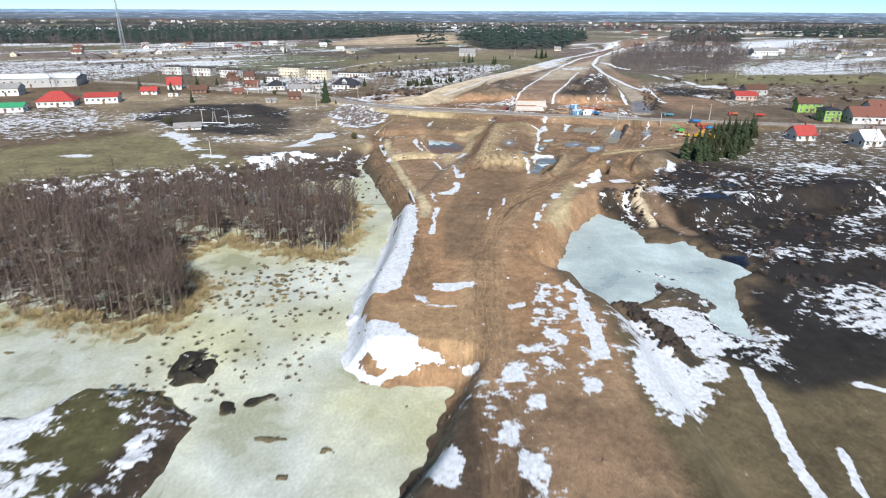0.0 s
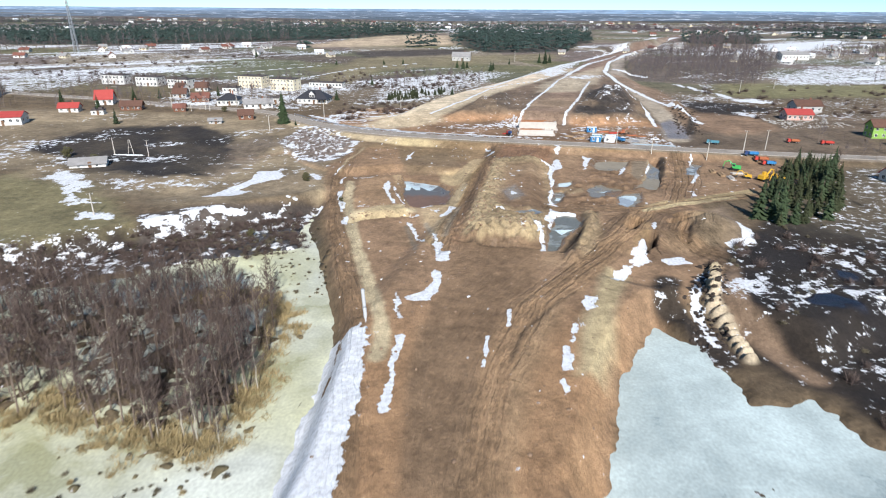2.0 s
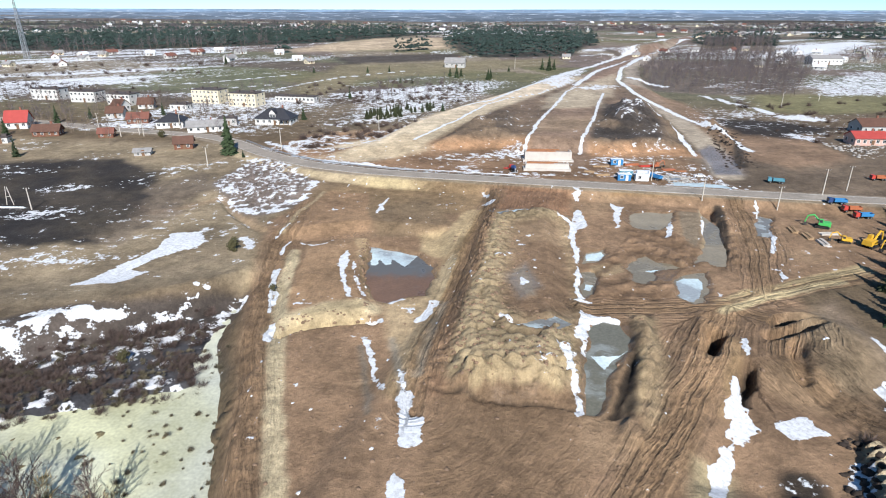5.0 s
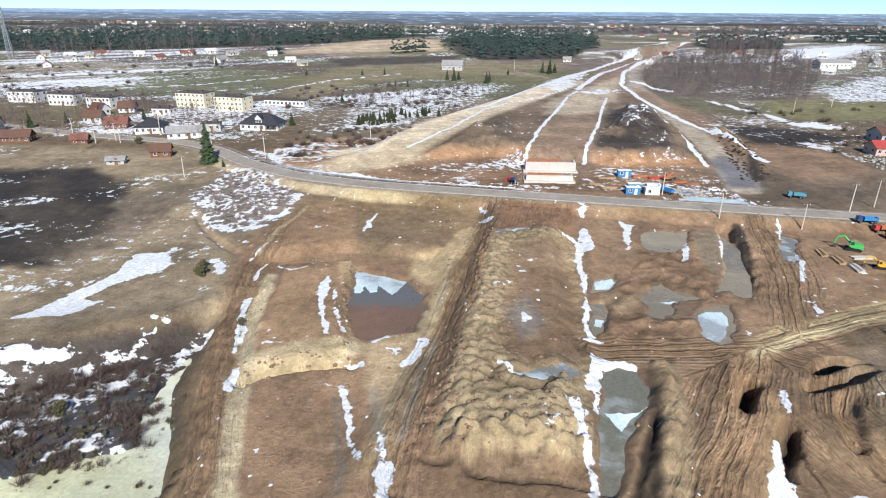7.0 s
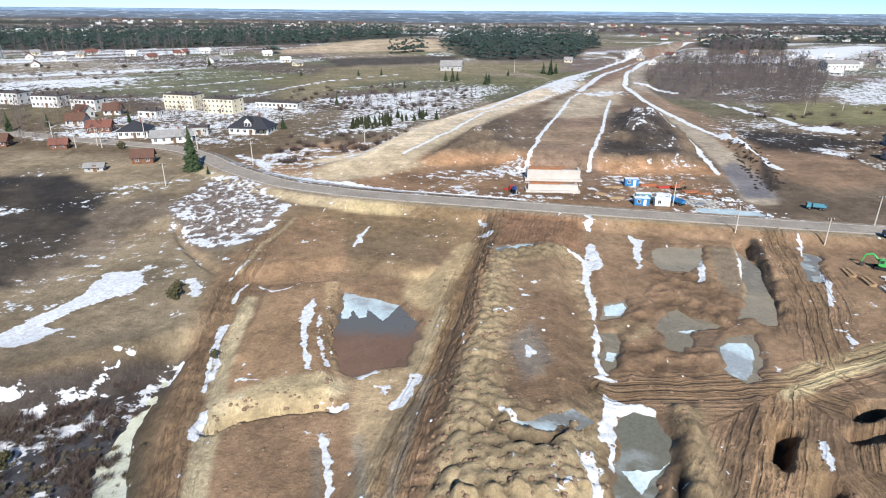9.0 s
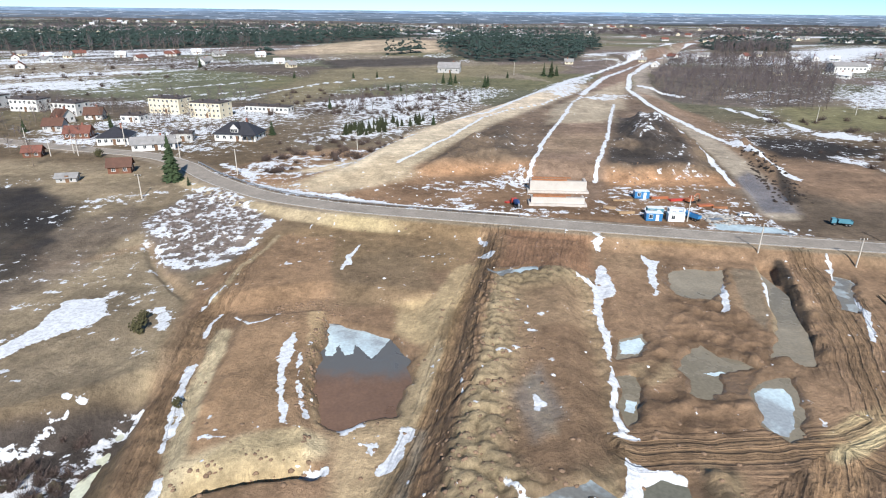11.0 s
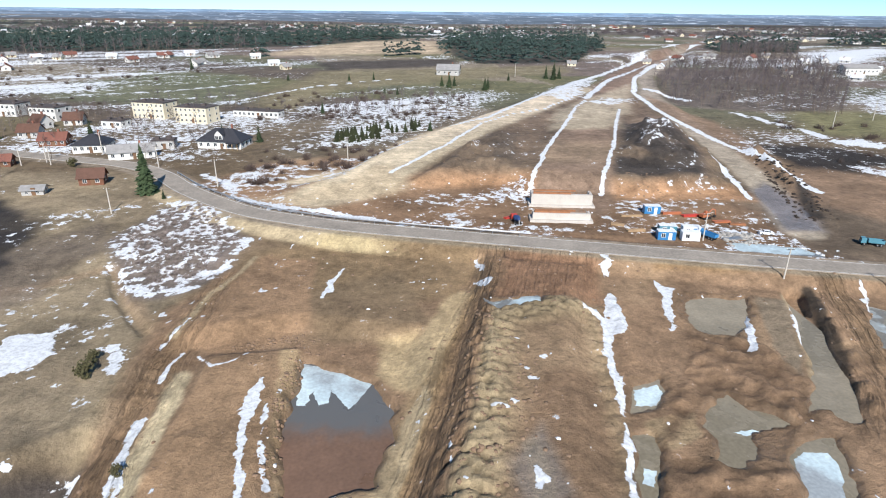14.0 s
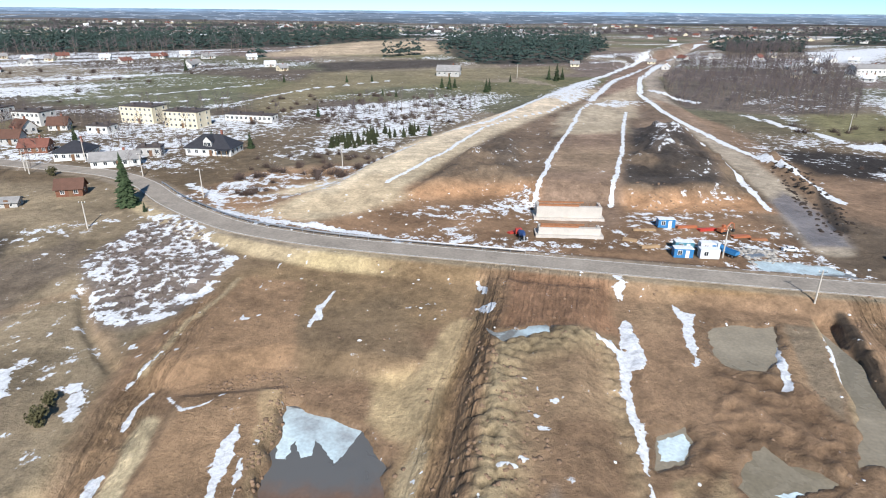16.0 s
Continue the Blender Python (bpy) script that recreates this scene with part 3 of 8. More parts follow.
RUT[:] = np.maximum(RUT, w * 0.5)
# pale clod bank round the central bed, and its brown middle
w, CLOD_SD = area([(22.3, 244.3), (42.2, 246.1), (38.2, 221.7), (35.3, 200), (31.4, 188.1), (30.4, 178.2), (25.4, 174.2), (14.4, 175.5), (9.5, 180.2), (13.5, 194.6), (17.4, 218.8)], 1.5)
CLOD_W = w
paint(w, (0.34, 0.262, 0.172), 0.3)
w, BED_SD = area([(26.9, 236.3), (35.3, 239.6), (40.1, 242.7), (35.3, 202), (32.4, 193.9), (23.8, 190.5), (21, 196.5)], 2.5)
paint(w * 0.85, (0.22, 0.145, 0.096), 0.3)
CLOD_W = CLOD_W * (1 - 0.85 * w)
w, _ = area([(21, 193.3), (23.9, 208), (29.5, 224.2), (37, 225.4), (33.3, 198), (25.7, 191.4)], 1.5)
paint(w * 0.8, (0.185, 0.118, 0.078), 0.25)
# wet patches; their purple-grey sheen is painted into the colour too
for pts in ([(22.9, 207.1), (27.6, 213.4), (28.6, 202.3), (23.9, 197.4)], [(17.3, 175.8), (24.2, 175.8), (23.4, 173.9), (17.5, 172.9)]):
    w, _ = area(pts, 1.0)
    paint(w * 0.75, (0.185, 0.155, 0.140), 0.15)
    WET[:] = np.maximum(WET, w * 0.8)
# plain brown bed towards the start
w, PLAIN_SD = area([(10.5, 178.3), (28.4, 175.2), (26.5, 158.3), (20.3, 145.8), (12.1, 123.9), (8, 104), (2.1, 104), (2.3, 130), (5.3, 147.8), (8.4, 164.3)], 1.2)
paint(w * 0.9, (0.205, 0.133, 0.086))
RUT[:] = np.maximum(RUT, w * 0.18)
# left bed, its pale rims and sand strips
w, _ = area([(-17.2, 231.1), (-5.9, 233.3), (-3.7, 208.4), (0.3, 199.6), (-2.8, 196.5), (-17.1, 192.3)], 1.2)
paint(w, (0.285, 0.185, 0.118))
w, _, _ = band([(-15.1, 195.4), (-8, 200.7), (-1.8, 201.7)], 2.4, 1.2)
paint(w * 0.9, PALE, 0.2)
w, _, _ = band([(25.9, 258.3), (13.5, 221.4), (10.5, 207.6), (7.6, 190.5), (5.5, 176.3)], 2.2, 1.2)
paint(w * 0.9, (0.29, 0.205, 0.125), 0.25)
w, _, _ = band([(31.2, 277.1), (22.2, 240.9), (16, 208.3), (12.1, 191.5), (9.5, 176.3)], 1.9, 1.0)
paint(w * 0.85, (0.212, 0.130, 0.086), 0.3)
DIAG_W = w
w, _ = area([(0.3, 206.5), (7.5, 206.6), (10.6, 214.4), (9.6, 191.9), (6.5, 180.2), (2.4, 192.4)], 1.5)
paint(w * 0.9, TAN, 0.25)
w, _ = area([(39.6, 163.7), (44, 161.5), (36.2, 145.8), (33.6, 136.1), (28.8, 126.5), (25.2, 125.9), (29.3, 140.8), (34.2, 149.8)], 1.5)
paint(w * 0.9, (0.44, 0.36, 0.235), 0.25)
w, _ = area([(59.9, 270.1), (78.7, 266.2), (73.7, 257.2), (56.9, 259.1)], 1)
paint(w, (0.30, 0.19, 0.105), 0.2)
w, _, _ = band([(60, 200.1), (67, 204.1), (80.8, 209.1), (93.7, 214.2)], 2.0, 0.6)
paint(w, (0.42, 0.325, 0.20), 0.2)
w, _ = area([(63.5, 178.7), (68, 196), (79.7, 202.1), (76.8, 185.8), (74, 175.1), (65, 174.3)], 2)
paint(w * 0.85, (0.245, 0.182, 0.125), 0.25)
w, _ = area([(-10.5, 65.4), (9.5, 58.8), (11.5, 44.8), (0, 20), (-9.4, 32.4)], 3)
paint(w * 0.9, (0.075, 0.052, 0.036), 0.3)
WET[:] = np.maximum(WET, w * 0.7)

for x, y, rad in ((75, 150, 4.0), (66, 114, 2.6), (84, 160, 3.0)):
    at = window([(x, y)], 12)
    q = step(-np.hypot(VX[at] - x, VY[at] - y), -rad - 1, -rad + 1)
    ALB[at] = ALB[at] * (1 - q[..., None]) + np.array((0.016, 0.02, 0.034)) * q[..., None]
    SNOW[at] *= 1 - 0.7 * q
    WET[at] = np.maximum(WET[at], q)
# wheel lanes
LANES = ([(8, -60), (7.6, 65.3), (10, 106), (14.2, 127), (21.3, 145.8), (33.4, 161.2), (52.1, 187.9), (60, 200.1)],
         [(60, 200.1), (52.2, 185.9), (42.3, 172.2), (30.5, 157.2), (23.3, 147.8), (14.2, 126)],
         [(60, 200.1), (66, 194), (61, 183.9), (64.2, 172.6), (67.3, 160.1), (60.8, 134.7)],
         [(30.2, 277.1), (21.4, 241.9), (14.6, 210), (10.6, 195), (6.5, 172.3)],
         [(-24.6, 262.8), (-23.1, 246), (-23.3, 230), (-21.7, 212.1), (-19.8, 200.7), (-16.5, 184.1), (-11.9, 166.2), (-8.8, 150.5), (-5.8, 119.9), (-1.9, 89.7)],
         [(35.3, 199.1), (48.2, 199.1), (60, 200.1), (75.8, 206.1), (95.7, 212.2)],
         [(88, 256), (84, 240), (76, 220), (68, 203)])
dl = np.full(PX.shape, 1e9)
for lane_pts in LANES:
    d, side = line_d(lane_pts)
    LANE = np.where(d < dl, side, LANE)
    dl = np.minimum(dl, d)
lw = step(-dl, -5.5, -1.0) * step(SITE_SD, -3, 1)
RUT[:] = np.maximum(RUT, lw * 0.85)
paint(step(-dl, -2.6, -1.2) * step(SITE_SD, -3, 0) * 0.65, (0.235, 0.152, 0.094), 0.2)
tone(strip([(-20, 228.2), (-19.1, 215.8), (-17.5, 205.3), (-15.6, 196), (-13.8, 188), (-11, 174), (-7.1, 159.4), (-4, 146), (-2.5, 136.1), (-2.8, 130.3)], 1.3, 0.6), PALE, 0.95)
# smooth graded bed above the step, tan banks round the pit
tone(shape([(-22.8, 236.4), (-22.5, 252.4), (-19, 266.5), (-7.6, 266.5), (-5.3, 241.5), (-8.9, 237), (-16.7, 233.6)], 0.6), (0.262, 0.168, 0.108), 0.95, 0.04)
tone(strip([(-24.6, 238), (-23.8, 252), (-20, 267)], 0.5), (0.40, 0.315, 0.21))
tone(shape([(7.3, 235.3), (12.6, 235.5), (17.9, 251.1), (21.5, 252.1), (17, 234.1), (13.2, 225.1), (9.6, 226), (7, 228.9)], 0.8), (0.43, 0.325, 0.205))
tone(shape([(8.2, 206.6), (9.7, 212.8), (11.6, 220.4), (13.8, 225.4), (14.7, 220.9), (12.9, 213), (10.9, 205.3), (9.8, 205.2)], 0.5), (0.39, 0.305, 0.205))
tone(shape([(-8.5, 235.3), (-4.7, 234.4), (-4.1, 226), (-4.2, 220.7), (-3, 213.9), (-0.6, 205.4), (-1.7, 205.5), (-4.2, 213.9), (-5.7, 223.3)], 0.5), (0.37, 0.265, 0.165), 0.9, 0.35)
tone(shape([(-15.2, 194.3), (-13.1, 198.9), (-9.9, 202.8), (-3.2, 204.7), (-1.4, 198.8), (-5.5, 197.9), (-12.4, 195.9)], 0.6), (0.44, 0.345, 0.22), 0.85, 0.3)
tone(strip([(-1.5, 190), (0.6, 181), (1.6, 172)], 0.45), (0.22, 0.185, 0.155), 0.8)
tone(strip([(3.2, 192), (5, 182), (6.2, 174)], 0.6), (0.30, 0.265, 0.225), 0.7)
tone(strip([(11.5, 204), (9.6, 192), (7.4, 180)], 0.7), (0.30, 0.25, 0.20), 0.7)
# the haul road climbing to the crossing, its wheel tracks, and the dark edge beside it
HAUL = [(9, 62), (11, 100), (12.5, 117.3), (14.4, 128.1), (17.6, 137.4), (22.9, 145.9), (30.8, 154.4), (40.6, 169.4), (54.3, 191.2), (60, 199)]
tone(strip(HAUL, 2.3, 0.8), (0.335, 0.215, 0.132), 0.85, 0.1)
for off in (-1.5, -0.5, 0.6, 1.6):
    tone(strip([(x + off, y - 0.5 * off) for x, y in HAUL], 0.12, 0.3), (0.20, 0.125, 0.08), 0.6, 0.1)
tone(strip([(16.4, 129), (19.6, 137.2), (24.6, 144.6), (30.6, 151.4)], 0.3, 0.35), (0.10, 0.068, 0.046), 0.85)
tone(shape([(2.5, 140), (11, 139), (11, 124), (9.5, 104), (3, 104), (2, 122)], 1.5), (0.205, 0.135, 0.088), 0.7, 0.2)
# pale bank and brown bench beside the pond, turning place at the start
tone(shape([(36.9, 156.3), (43.2, 163.1), (37.6, 149.1), (33, 140), (33.4, 137.6), (28.7, 130), (27.1, 130), (31.4, 141.4)], 0.8), (0.43, 0.34, 0.215))
tone(shape([(-11.6, 85.9), (-7.5, 85.4), (-1.8, 84), (6.1, 85.4), (8, 77.5), (6.9, 69.8), (1.5, 71), (-2.6, 72.9), (-5.9, 78.1), (-10.1, 79.1)], 1.0), (0.345, 0.225, 0.135), 0.9, 0.15)
# strips between the mud pools
tone(shape([(71, 250.1), (76.6, 249), (69.1, 232.3), (65.9, 226), (63.5, 226), (67.1, 237.6)], 0.5), (0.235, 0.185, 0.14), 0.9)
tone(strip([(77.1, 250.5), (75.2, 243.5), (70.2, 232.3), (67.4, 226)], 0.7), (0.42, 0.335, 0.23))
# the ditch's steep east wall, its shade painted into the soil colour
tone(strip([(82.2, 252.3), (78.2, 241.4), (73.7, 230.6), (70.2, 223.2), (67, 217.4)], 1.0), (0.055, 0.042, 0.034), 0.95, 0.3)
tone(shape([(40.9, 216.4), (47.3, 218.1), (46.5, 213.6), (42.6, 211.5), (40.5, 213.1)], 0.4), (0.36, 0.265, 0.17), 0.85)
tone(shape([(24.5, 210.4), (26.9, 210.9), (27.4, 205.2), (27.1, 198.9), (25.3, 199.6), (24.7, 205.2)], 0.5), (0.25, 0.205, 0.165), 0.7)
tone(shape([(56, 189.1), (57.5, 189.1), (54.2, 182.1), (47.9, 171.8), (45.6, 171.1), (50.3, 179.6)], 0.7), (0.33, 0.22, 0.13))
tone(strip([(58.7, 198.1), (65.9, 201.3), (71.8, 203.8), (79.6, 207.4), (86, 208.9)], 1.0), (0.47, 0.375, 0.235))
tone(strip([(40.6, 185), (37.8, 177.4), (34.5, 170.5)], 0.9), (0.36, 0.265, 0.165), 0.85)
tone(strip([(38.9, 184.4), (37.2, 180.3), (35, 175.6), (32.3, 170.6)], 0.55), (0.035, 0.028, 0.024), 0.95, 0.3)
CHURN = np.zeros(PX.shape)
for pts in ([(54.5, 237.2), (64.3, 235.8), (65.9, 226), (62.7, 216.6), (58.9, 216.3), (54.6, 219.3), (48.6, 219.4), (41.3, 211.5), (44.4, 218.1), (51.3, 229.1)],
            [(39.6, 208.6), (43.6, 210.5), (48.7, 208.5), (54.5, 208.5), (52.8, 203.2), (49, 201.7), (38.1, 202.5)]):
    at, w = shape(pts, 0.8)
    tone((at, w), (0.185, 0.118, 0.078), 0.8, 0.3)
    CHURN[at] = np.maximum(CHURN[at], w)
RUTZONES = ([(45.2, 196), (56.1, 197), (40.4, 170.2), (36.4, 170.3)], [(65.9, 200.1), (69.9, 198.1), (61, 184.9), (62.3, 175.1), (54.2, 173.4), (55.2, 180.8)], [(48.2, 198.1), (58.1, 197), (50.2, 182), (40.4, 170.2), (40.3, 182)],
            [(62, 196), (71.9, 190.1), (68.2, 168.1), (60.6, 158.6), (58.4, 175.5)], [(85, 250), (90, 242), (80, 212), (71, 206), (67, 213), (76, 234)])
for z in RUTZONES:
    w, _ = area(z, 3)
    RUT[:] = np.maximum(RUT, w * 0.8)

# snow left along ditches, banks and ruts of the site
for pts, half in (([(-2.4, 261.9), (-4.3, 249.8)], 0.3), ([(90.5, 249.3), (85.6, 232.1), (79.8, 222.9)], 0.4)):
    snow_line(pts, half)
for x, y, r in ((28.8, 140.8, .6), (24.9, 91.6, 1.2), (18, 81.6, 1.0), (11.5, 62.8, 1.6), (16.5, 66.7, 1.1), (13.5, 56.8, 1.2), (19.5, 72.7, 1.2), (23.9, 83.6, 1.2), (1.6, 45.9, 2.6),
                (11.5, 44.8, 2.2), (-3.7, 39.6, 2.6), (9.5, 50.8, 1.4), (21.5, 60.7, 1.4)):
    at = window([(x, y)], r + 4)
    d = np.hypot((WX[at] - x) * 1.15, (WY[at] - y) * 0.75)
    SNOW[at] = np.maximum(SNOW[at], 0.2 + 0.46 * step(-d, -r - 1.4, -r + 0.8))
snow_patch([(-9.1, 227.4), (-7.8, 225.3), (-7.5, 222.0), (-8.0, 218.3), (-6.7, 211.9), (-5.1, 205.1), (-5.7, 205.5), (-7.9, 212.9), (-9.4, 219.5), (-9.3, 224.0)], 0.92)
snow_patch([(-7.2, 222.0), (-6.2, 220.7), (-4.7, 213.9), (-2.6, 207.2), (-3.1, 206.7), (-4.6, 210.9), (-5.8, 216.0)], 0.86)
snow_patch([(0.9, 205.6), (4.4, 206.7), (4.7, 205.8), (1.4, 204.4)], 0.9)
snow_patch([(9.8, 205.4), (10.6, 205.2), (10.3, 202.6), (9.2, 202.8)], 0.9)
snow_patch([(39.3, 244.3), (41.6, 245.5), (42.3, 242.4), (45.0, 250.1), (46.2, 252.2), (46.8, 250.1), (45.9, 243.5), (45.4, 239.5), (44.1, 236.7), (42.5, 237.2), (40.9, 230.7), (40.3, 224.7), (39.3, 219.4), (38.2, 217.2), (38.5, 220.7), (39.3, 227.6), (41.0, 235.8), (41.5, 241.4), (40.6, 243.6)], 0.92)
snow_patch([(37.8, 215.8), (38.2, 214.7), (36.9, 209.5), (36.0, 205.0), (36.2, 202.6), (34.9, 201.9), (35.3, 205.0), (36.1, 209.5)], 0.92)
snow_patch([(48.7, 266.8), (50.5, 266.8), (48.1, 257.9), (46.4, 257.9)], 0.62)
snow_patch([(55.6, 257.9), (56.5, 254.9), (58.5, 254.0), (54.6, 243.5), (52.4, 238.5), (53.4, 243.5), (55.4, 251.1)], 0.9)
snow_patch([(67.7, 246.7), (66.8, 243.5), (64.5, 235.8), (62.6, 232.3), (61.5, 233.1), (63.8, 236.7), (65.4, 241.4)], 0.9)
snow_patch([(77.2, 249.7), (77.0, 246.7), (73.7, 239.5), (70.8, 232.3), (69.9, 231.5), (71.2, 235.8), (74.0, 242.5)], 0.9)
snow_patch([(76.6, 244.5), (76.5, 242.5), (75.3, 237.6), (74.3, 236.7), (74.7, 240.5)], 0.8)
snow_patch([(23.4, 265.3), (25.1, 261.7), (24.5, 258.0), (23.6, 260.3)], 0.8)
snow_patch([(22.2, 255.3), (25.7, 253.6), (24.3, 249.9), (22.6, 253.2)], 0.8)
snow_patch([(-1.3, 192.5), (0.0, 190.5), (1.6, 183.6), (3.6, 176.4), (3.0, 176.7), (1.3, 182.6), (-0.5, 189.3)], 0.9)
snow_patch([(4.9, 181.2), (5.8, 180.5), (6.8, 170.8), (5.8, 170.8), (5.8, 175.8)], 0.85)
snow_patch([(-2.4, 199.1), (1.0, 198.8), (1.1, 197.3), (-1.8, 197.6)], 0.85)
snow_patch([(9.0, 205.2), (10.1, 204.3), (9.1, 198.1), (7.3, 197.2), (8.2, 201.1)], 0.9)
snow_patch([(4.7, 202.2), (7.2, 201.9), (6.1, 199.7)], 0.8)
snow_patch([(34.0, 197.2), (36.8, 196.0), (40.5, 194.8), (39.8, 193.1), (37.0, 193.8), (34.6, 193.1), (33.1, 189.2), (31.9, 183.4), (31.8, 185.6), (32.2, 189.2), (31.2, 189.1), (33.1, 192.5)], 0.92)
snow_patch([(28.1, 185.6), (30.0, 185.9), (29.9, 182.3), (29.4, 177.4), (29.2, 173.1), (28.9, 170.6), (28.0, 170.6), (28.4, 173.9), (28.7, 179.1), (28.9, 183.4)], 0.8)
snow_patch([(57.7, 189.1), (58.6, 189.1), (56.0, 183.8), (55.3, 183.5), (56.2, 186.1)], 0.85)
snow_patch([(52.2, 180.2), (53.1, 180.1), (50.5, 175.3), (49.5, 172.2), (46.6, 171.4), (47.8, 173.1), (47.8, 174.4), (49.3, 175.2)], 0.9)
snow_patch([(20.1, 192.0), (21.9, 190.6), (23.5, 188.9), (21.7, 188.9)], 0.8)
snow_patch([(27.6, 181.6), (24.8, 179.8), (23.6, 178.3), (25.2, 178.1)], 0.6)
snow_patch([(25.6, 206.3), (27.1, 204.5), (25.4, 203.2)], 0.8)
snow_patch([(17.0, 179.7), (18.3, 181.7), (17.8, 180.2)], 0.8)
snow_patch([(77.3, 214.4), (76.9, 211.3), (74.7, 209.3)], 0.8)
snow_patch([(5.3, 171.8), (8.2, 170.6), (8.1, 165.8), (5.9, 165.1)], 0.9)
snow_patch([(5.4, 161.4), (6.8, 160.3), (6.5, 155.4), (4.9, 148.0), (2.2, 148.0), (0.8, 149.2), (3.8, 152.1), (5.2, 156.3)], 0.92)
snow_patch([(-1.6, 152.6), (0.0, 149.2), (0.6, 141.5), (-0.3, 141.2)], 0.75)
snow_patch([(-0.5, 136.1), (1.0, 136.1), (-0.1, 128.2), (-0.1, 121.6), (-0.3, 117.4), (-1.3, 117.4), (-0.9, 122.5), (-0.9, 130.3)], 0.85)
snow_patch([(32.0, 150.3), (34.2, 149.6), (33.0, 145.9), (31.0, 144.5), (31.0, 146.7)], 0.92)
snow_patch([(41.3, 162.6), (46.1, 167.3), (44.2, 163.0), (39.7, 156.3), (38.7, 157.4)], 0.92)
snow_patch([(49.0, 175.2), (53.6, 180.7), (50.7, 173.4), (51.0, 170.3), (47.0, 167.2), (45.5, 168.3), (48.8, 172.5)], 0.92)
snow_patch([(53.1, 172.0), (58.2, 172.5), (59.1, 169.1), (54.2, 168.2)], 0.9)
snow_patch([(24.8, 133.3), (25.7, 132.7), (24.9, 127.1), (23.5, 126.4), (23.6, 129.1)], 0.9)
snow_patch([(22.6, 123.9), (23.3, 124.4), (23.5, 121.8), (22.8, 121.3)], 0.85)
snow_patch([(27.8, 142.1), (28.3, 141.4), (27.1, 134.8), (26.4, 134.2)], 0.75)
snow_patch([(76.9, 188.6), (78.1, 183.8), (75.0, 175.7), (68.8, 172.7), (68.4, 174.6), (73.0, 177.3)], 0.9)
snow_patch([(-9.5, 138.8), (-6.4, 139.8), (-4.6, 136.1), (-4.5, 132.5), (-4.1, 124.3), (-3.5, 117.4), (-9.5, 117.5), (-8.6, 121.6), (-8.1, 128.2)], 0.72)
snow_patch([(-0.1, 91.6), (4.6, 92.1), (7.3, 92.7), (7.4, 90.7), (3.7, 89.1), (0.4, 89.0)], 0.92)
snow_patch([(-3.4, 87.8), (-1.6, 87.0), (-0.4, 84.6), (-2.7, 85.3)], 0.85)
snow_patch([(12.7, 83.5), (16.1, 85.1), (16.4, 83.4), (13.3, 81.7)], 0.8)
snow_patch([(-8.4, 136.2), (-5.2, 139.0), (-4.7, 122.1), (-4.5, 109.2), (-5.2, 98.7), (-5.5, 91.6), (-7.9, 88.4), (-12.1, 88.4), (-12.9, 87.9), (-10.5, 79.1), (-5.8, 77.2), (-4.2, 75.1), (-1.2, 71.8), (2.9, 70.4), (6.9, 69.3), (7.5, 66.9), (4.2, 69.7), (-1.2, 70.2), (-6.5, 69.1), (-9.0, 67.8), (-11.8, 68.2), (-13.7, 72.2), (-14.9, 83.7), (-14.8, 92.1), (-12.9, 97.6), (-11.0, 105.3), (-10.3, 121.9)], 0.8)
snow_patch([(25.5, 91.0), (26.6, 89.8), (26.3, 82.7), (26.4, 75.3), (26.0, 66.9), (23.3, 66.9), (23.4, 72.5), (23.7, 78.8)], 0.8)
snow_patch([(18.2, 93.4), (23.5, 91.8), (22.5, 80.1), (18.4, 70.9), (15.7, 75.2), (16.7, 84.1)], 0.52)
snow_patch([(12.3, 70.9), (18.1, 73.0), (20.8, 67.0), (18.5, 62.7), (10.0, 61.9)], 0.5)
snow_patch([(37.8, 91.2), (45.4, 92.8), (48.7, 86.8), (48.5, 77.8), (45.0, 69.5), (39.7, 67.2), (38.1, 72.4), (35.6, 78.8), (33.7, 83.7)], 0.6)
snow_line([(-22.2, 234.5), (-22.8, 231.2), (-22.5, 226.8)], 0.28)
snow_line([(-21.3, 219.3), (-20.8, 215.6), (-20.0, 211.0), (-18.7, 207.3), (-18.3, 204.0)], 0.36)
snow_line([(-19.7, 233.6), (-16.7, 229.7), (-14.1, 230.8)], 0.2)
snow_line([(-14.1, 230.8), (-12.0, 233.6)], 0.18)
snow_line([(-3.8, 256.5), (-2.9, 252.1)], 0.4)
snow_line([(-21.9, 219.0), (-20.2, 209.8), (-18.4, 201.2)], 0.3)
snow_line([(-16.6, 196.7), (-16.1, 191.9)], 0.55)
snow_line([(1.4, 204.7), (4.7, 205.4)], 0.25)
snow_line([(-25.4, 234.2), (-24.1, 242.8)], 0.15)
snow_line([(34.5, 201.6), (37.4, 201.2)], 0.2)
snow_line([(6.7, 176.2), (6.4, 173.7)], 0.5)
snow_line([(92.3, 253.4), (91.3, 249.0)], 0.25)
snow_line([(18.2, 145.1), (17.2, 140.0)], 0.3)
snow_line([(13.7, 136.1), (12.4, 128.1)], 0.25)
snow_line([(-0.7, 84.0), (3.7, 83.3)], 0.2)
bare_patch([(-11.4, 72.2), (-7.5, 71.3), (-9.0, 70.8)])
bare_patch([(-12.3, 71.4), (-5.8, 70.5), (-7.9, 69.9)])
bare_patch([(-12.2, 69.3), (-9.1, 68.9), (-9.6, 67.7)])
snow_area([(17.5, 60.7), (19.9, 89.6), (26.9, 91.8), (29.4, 68.6), (23.4, 58.7)], 0.44, 3)
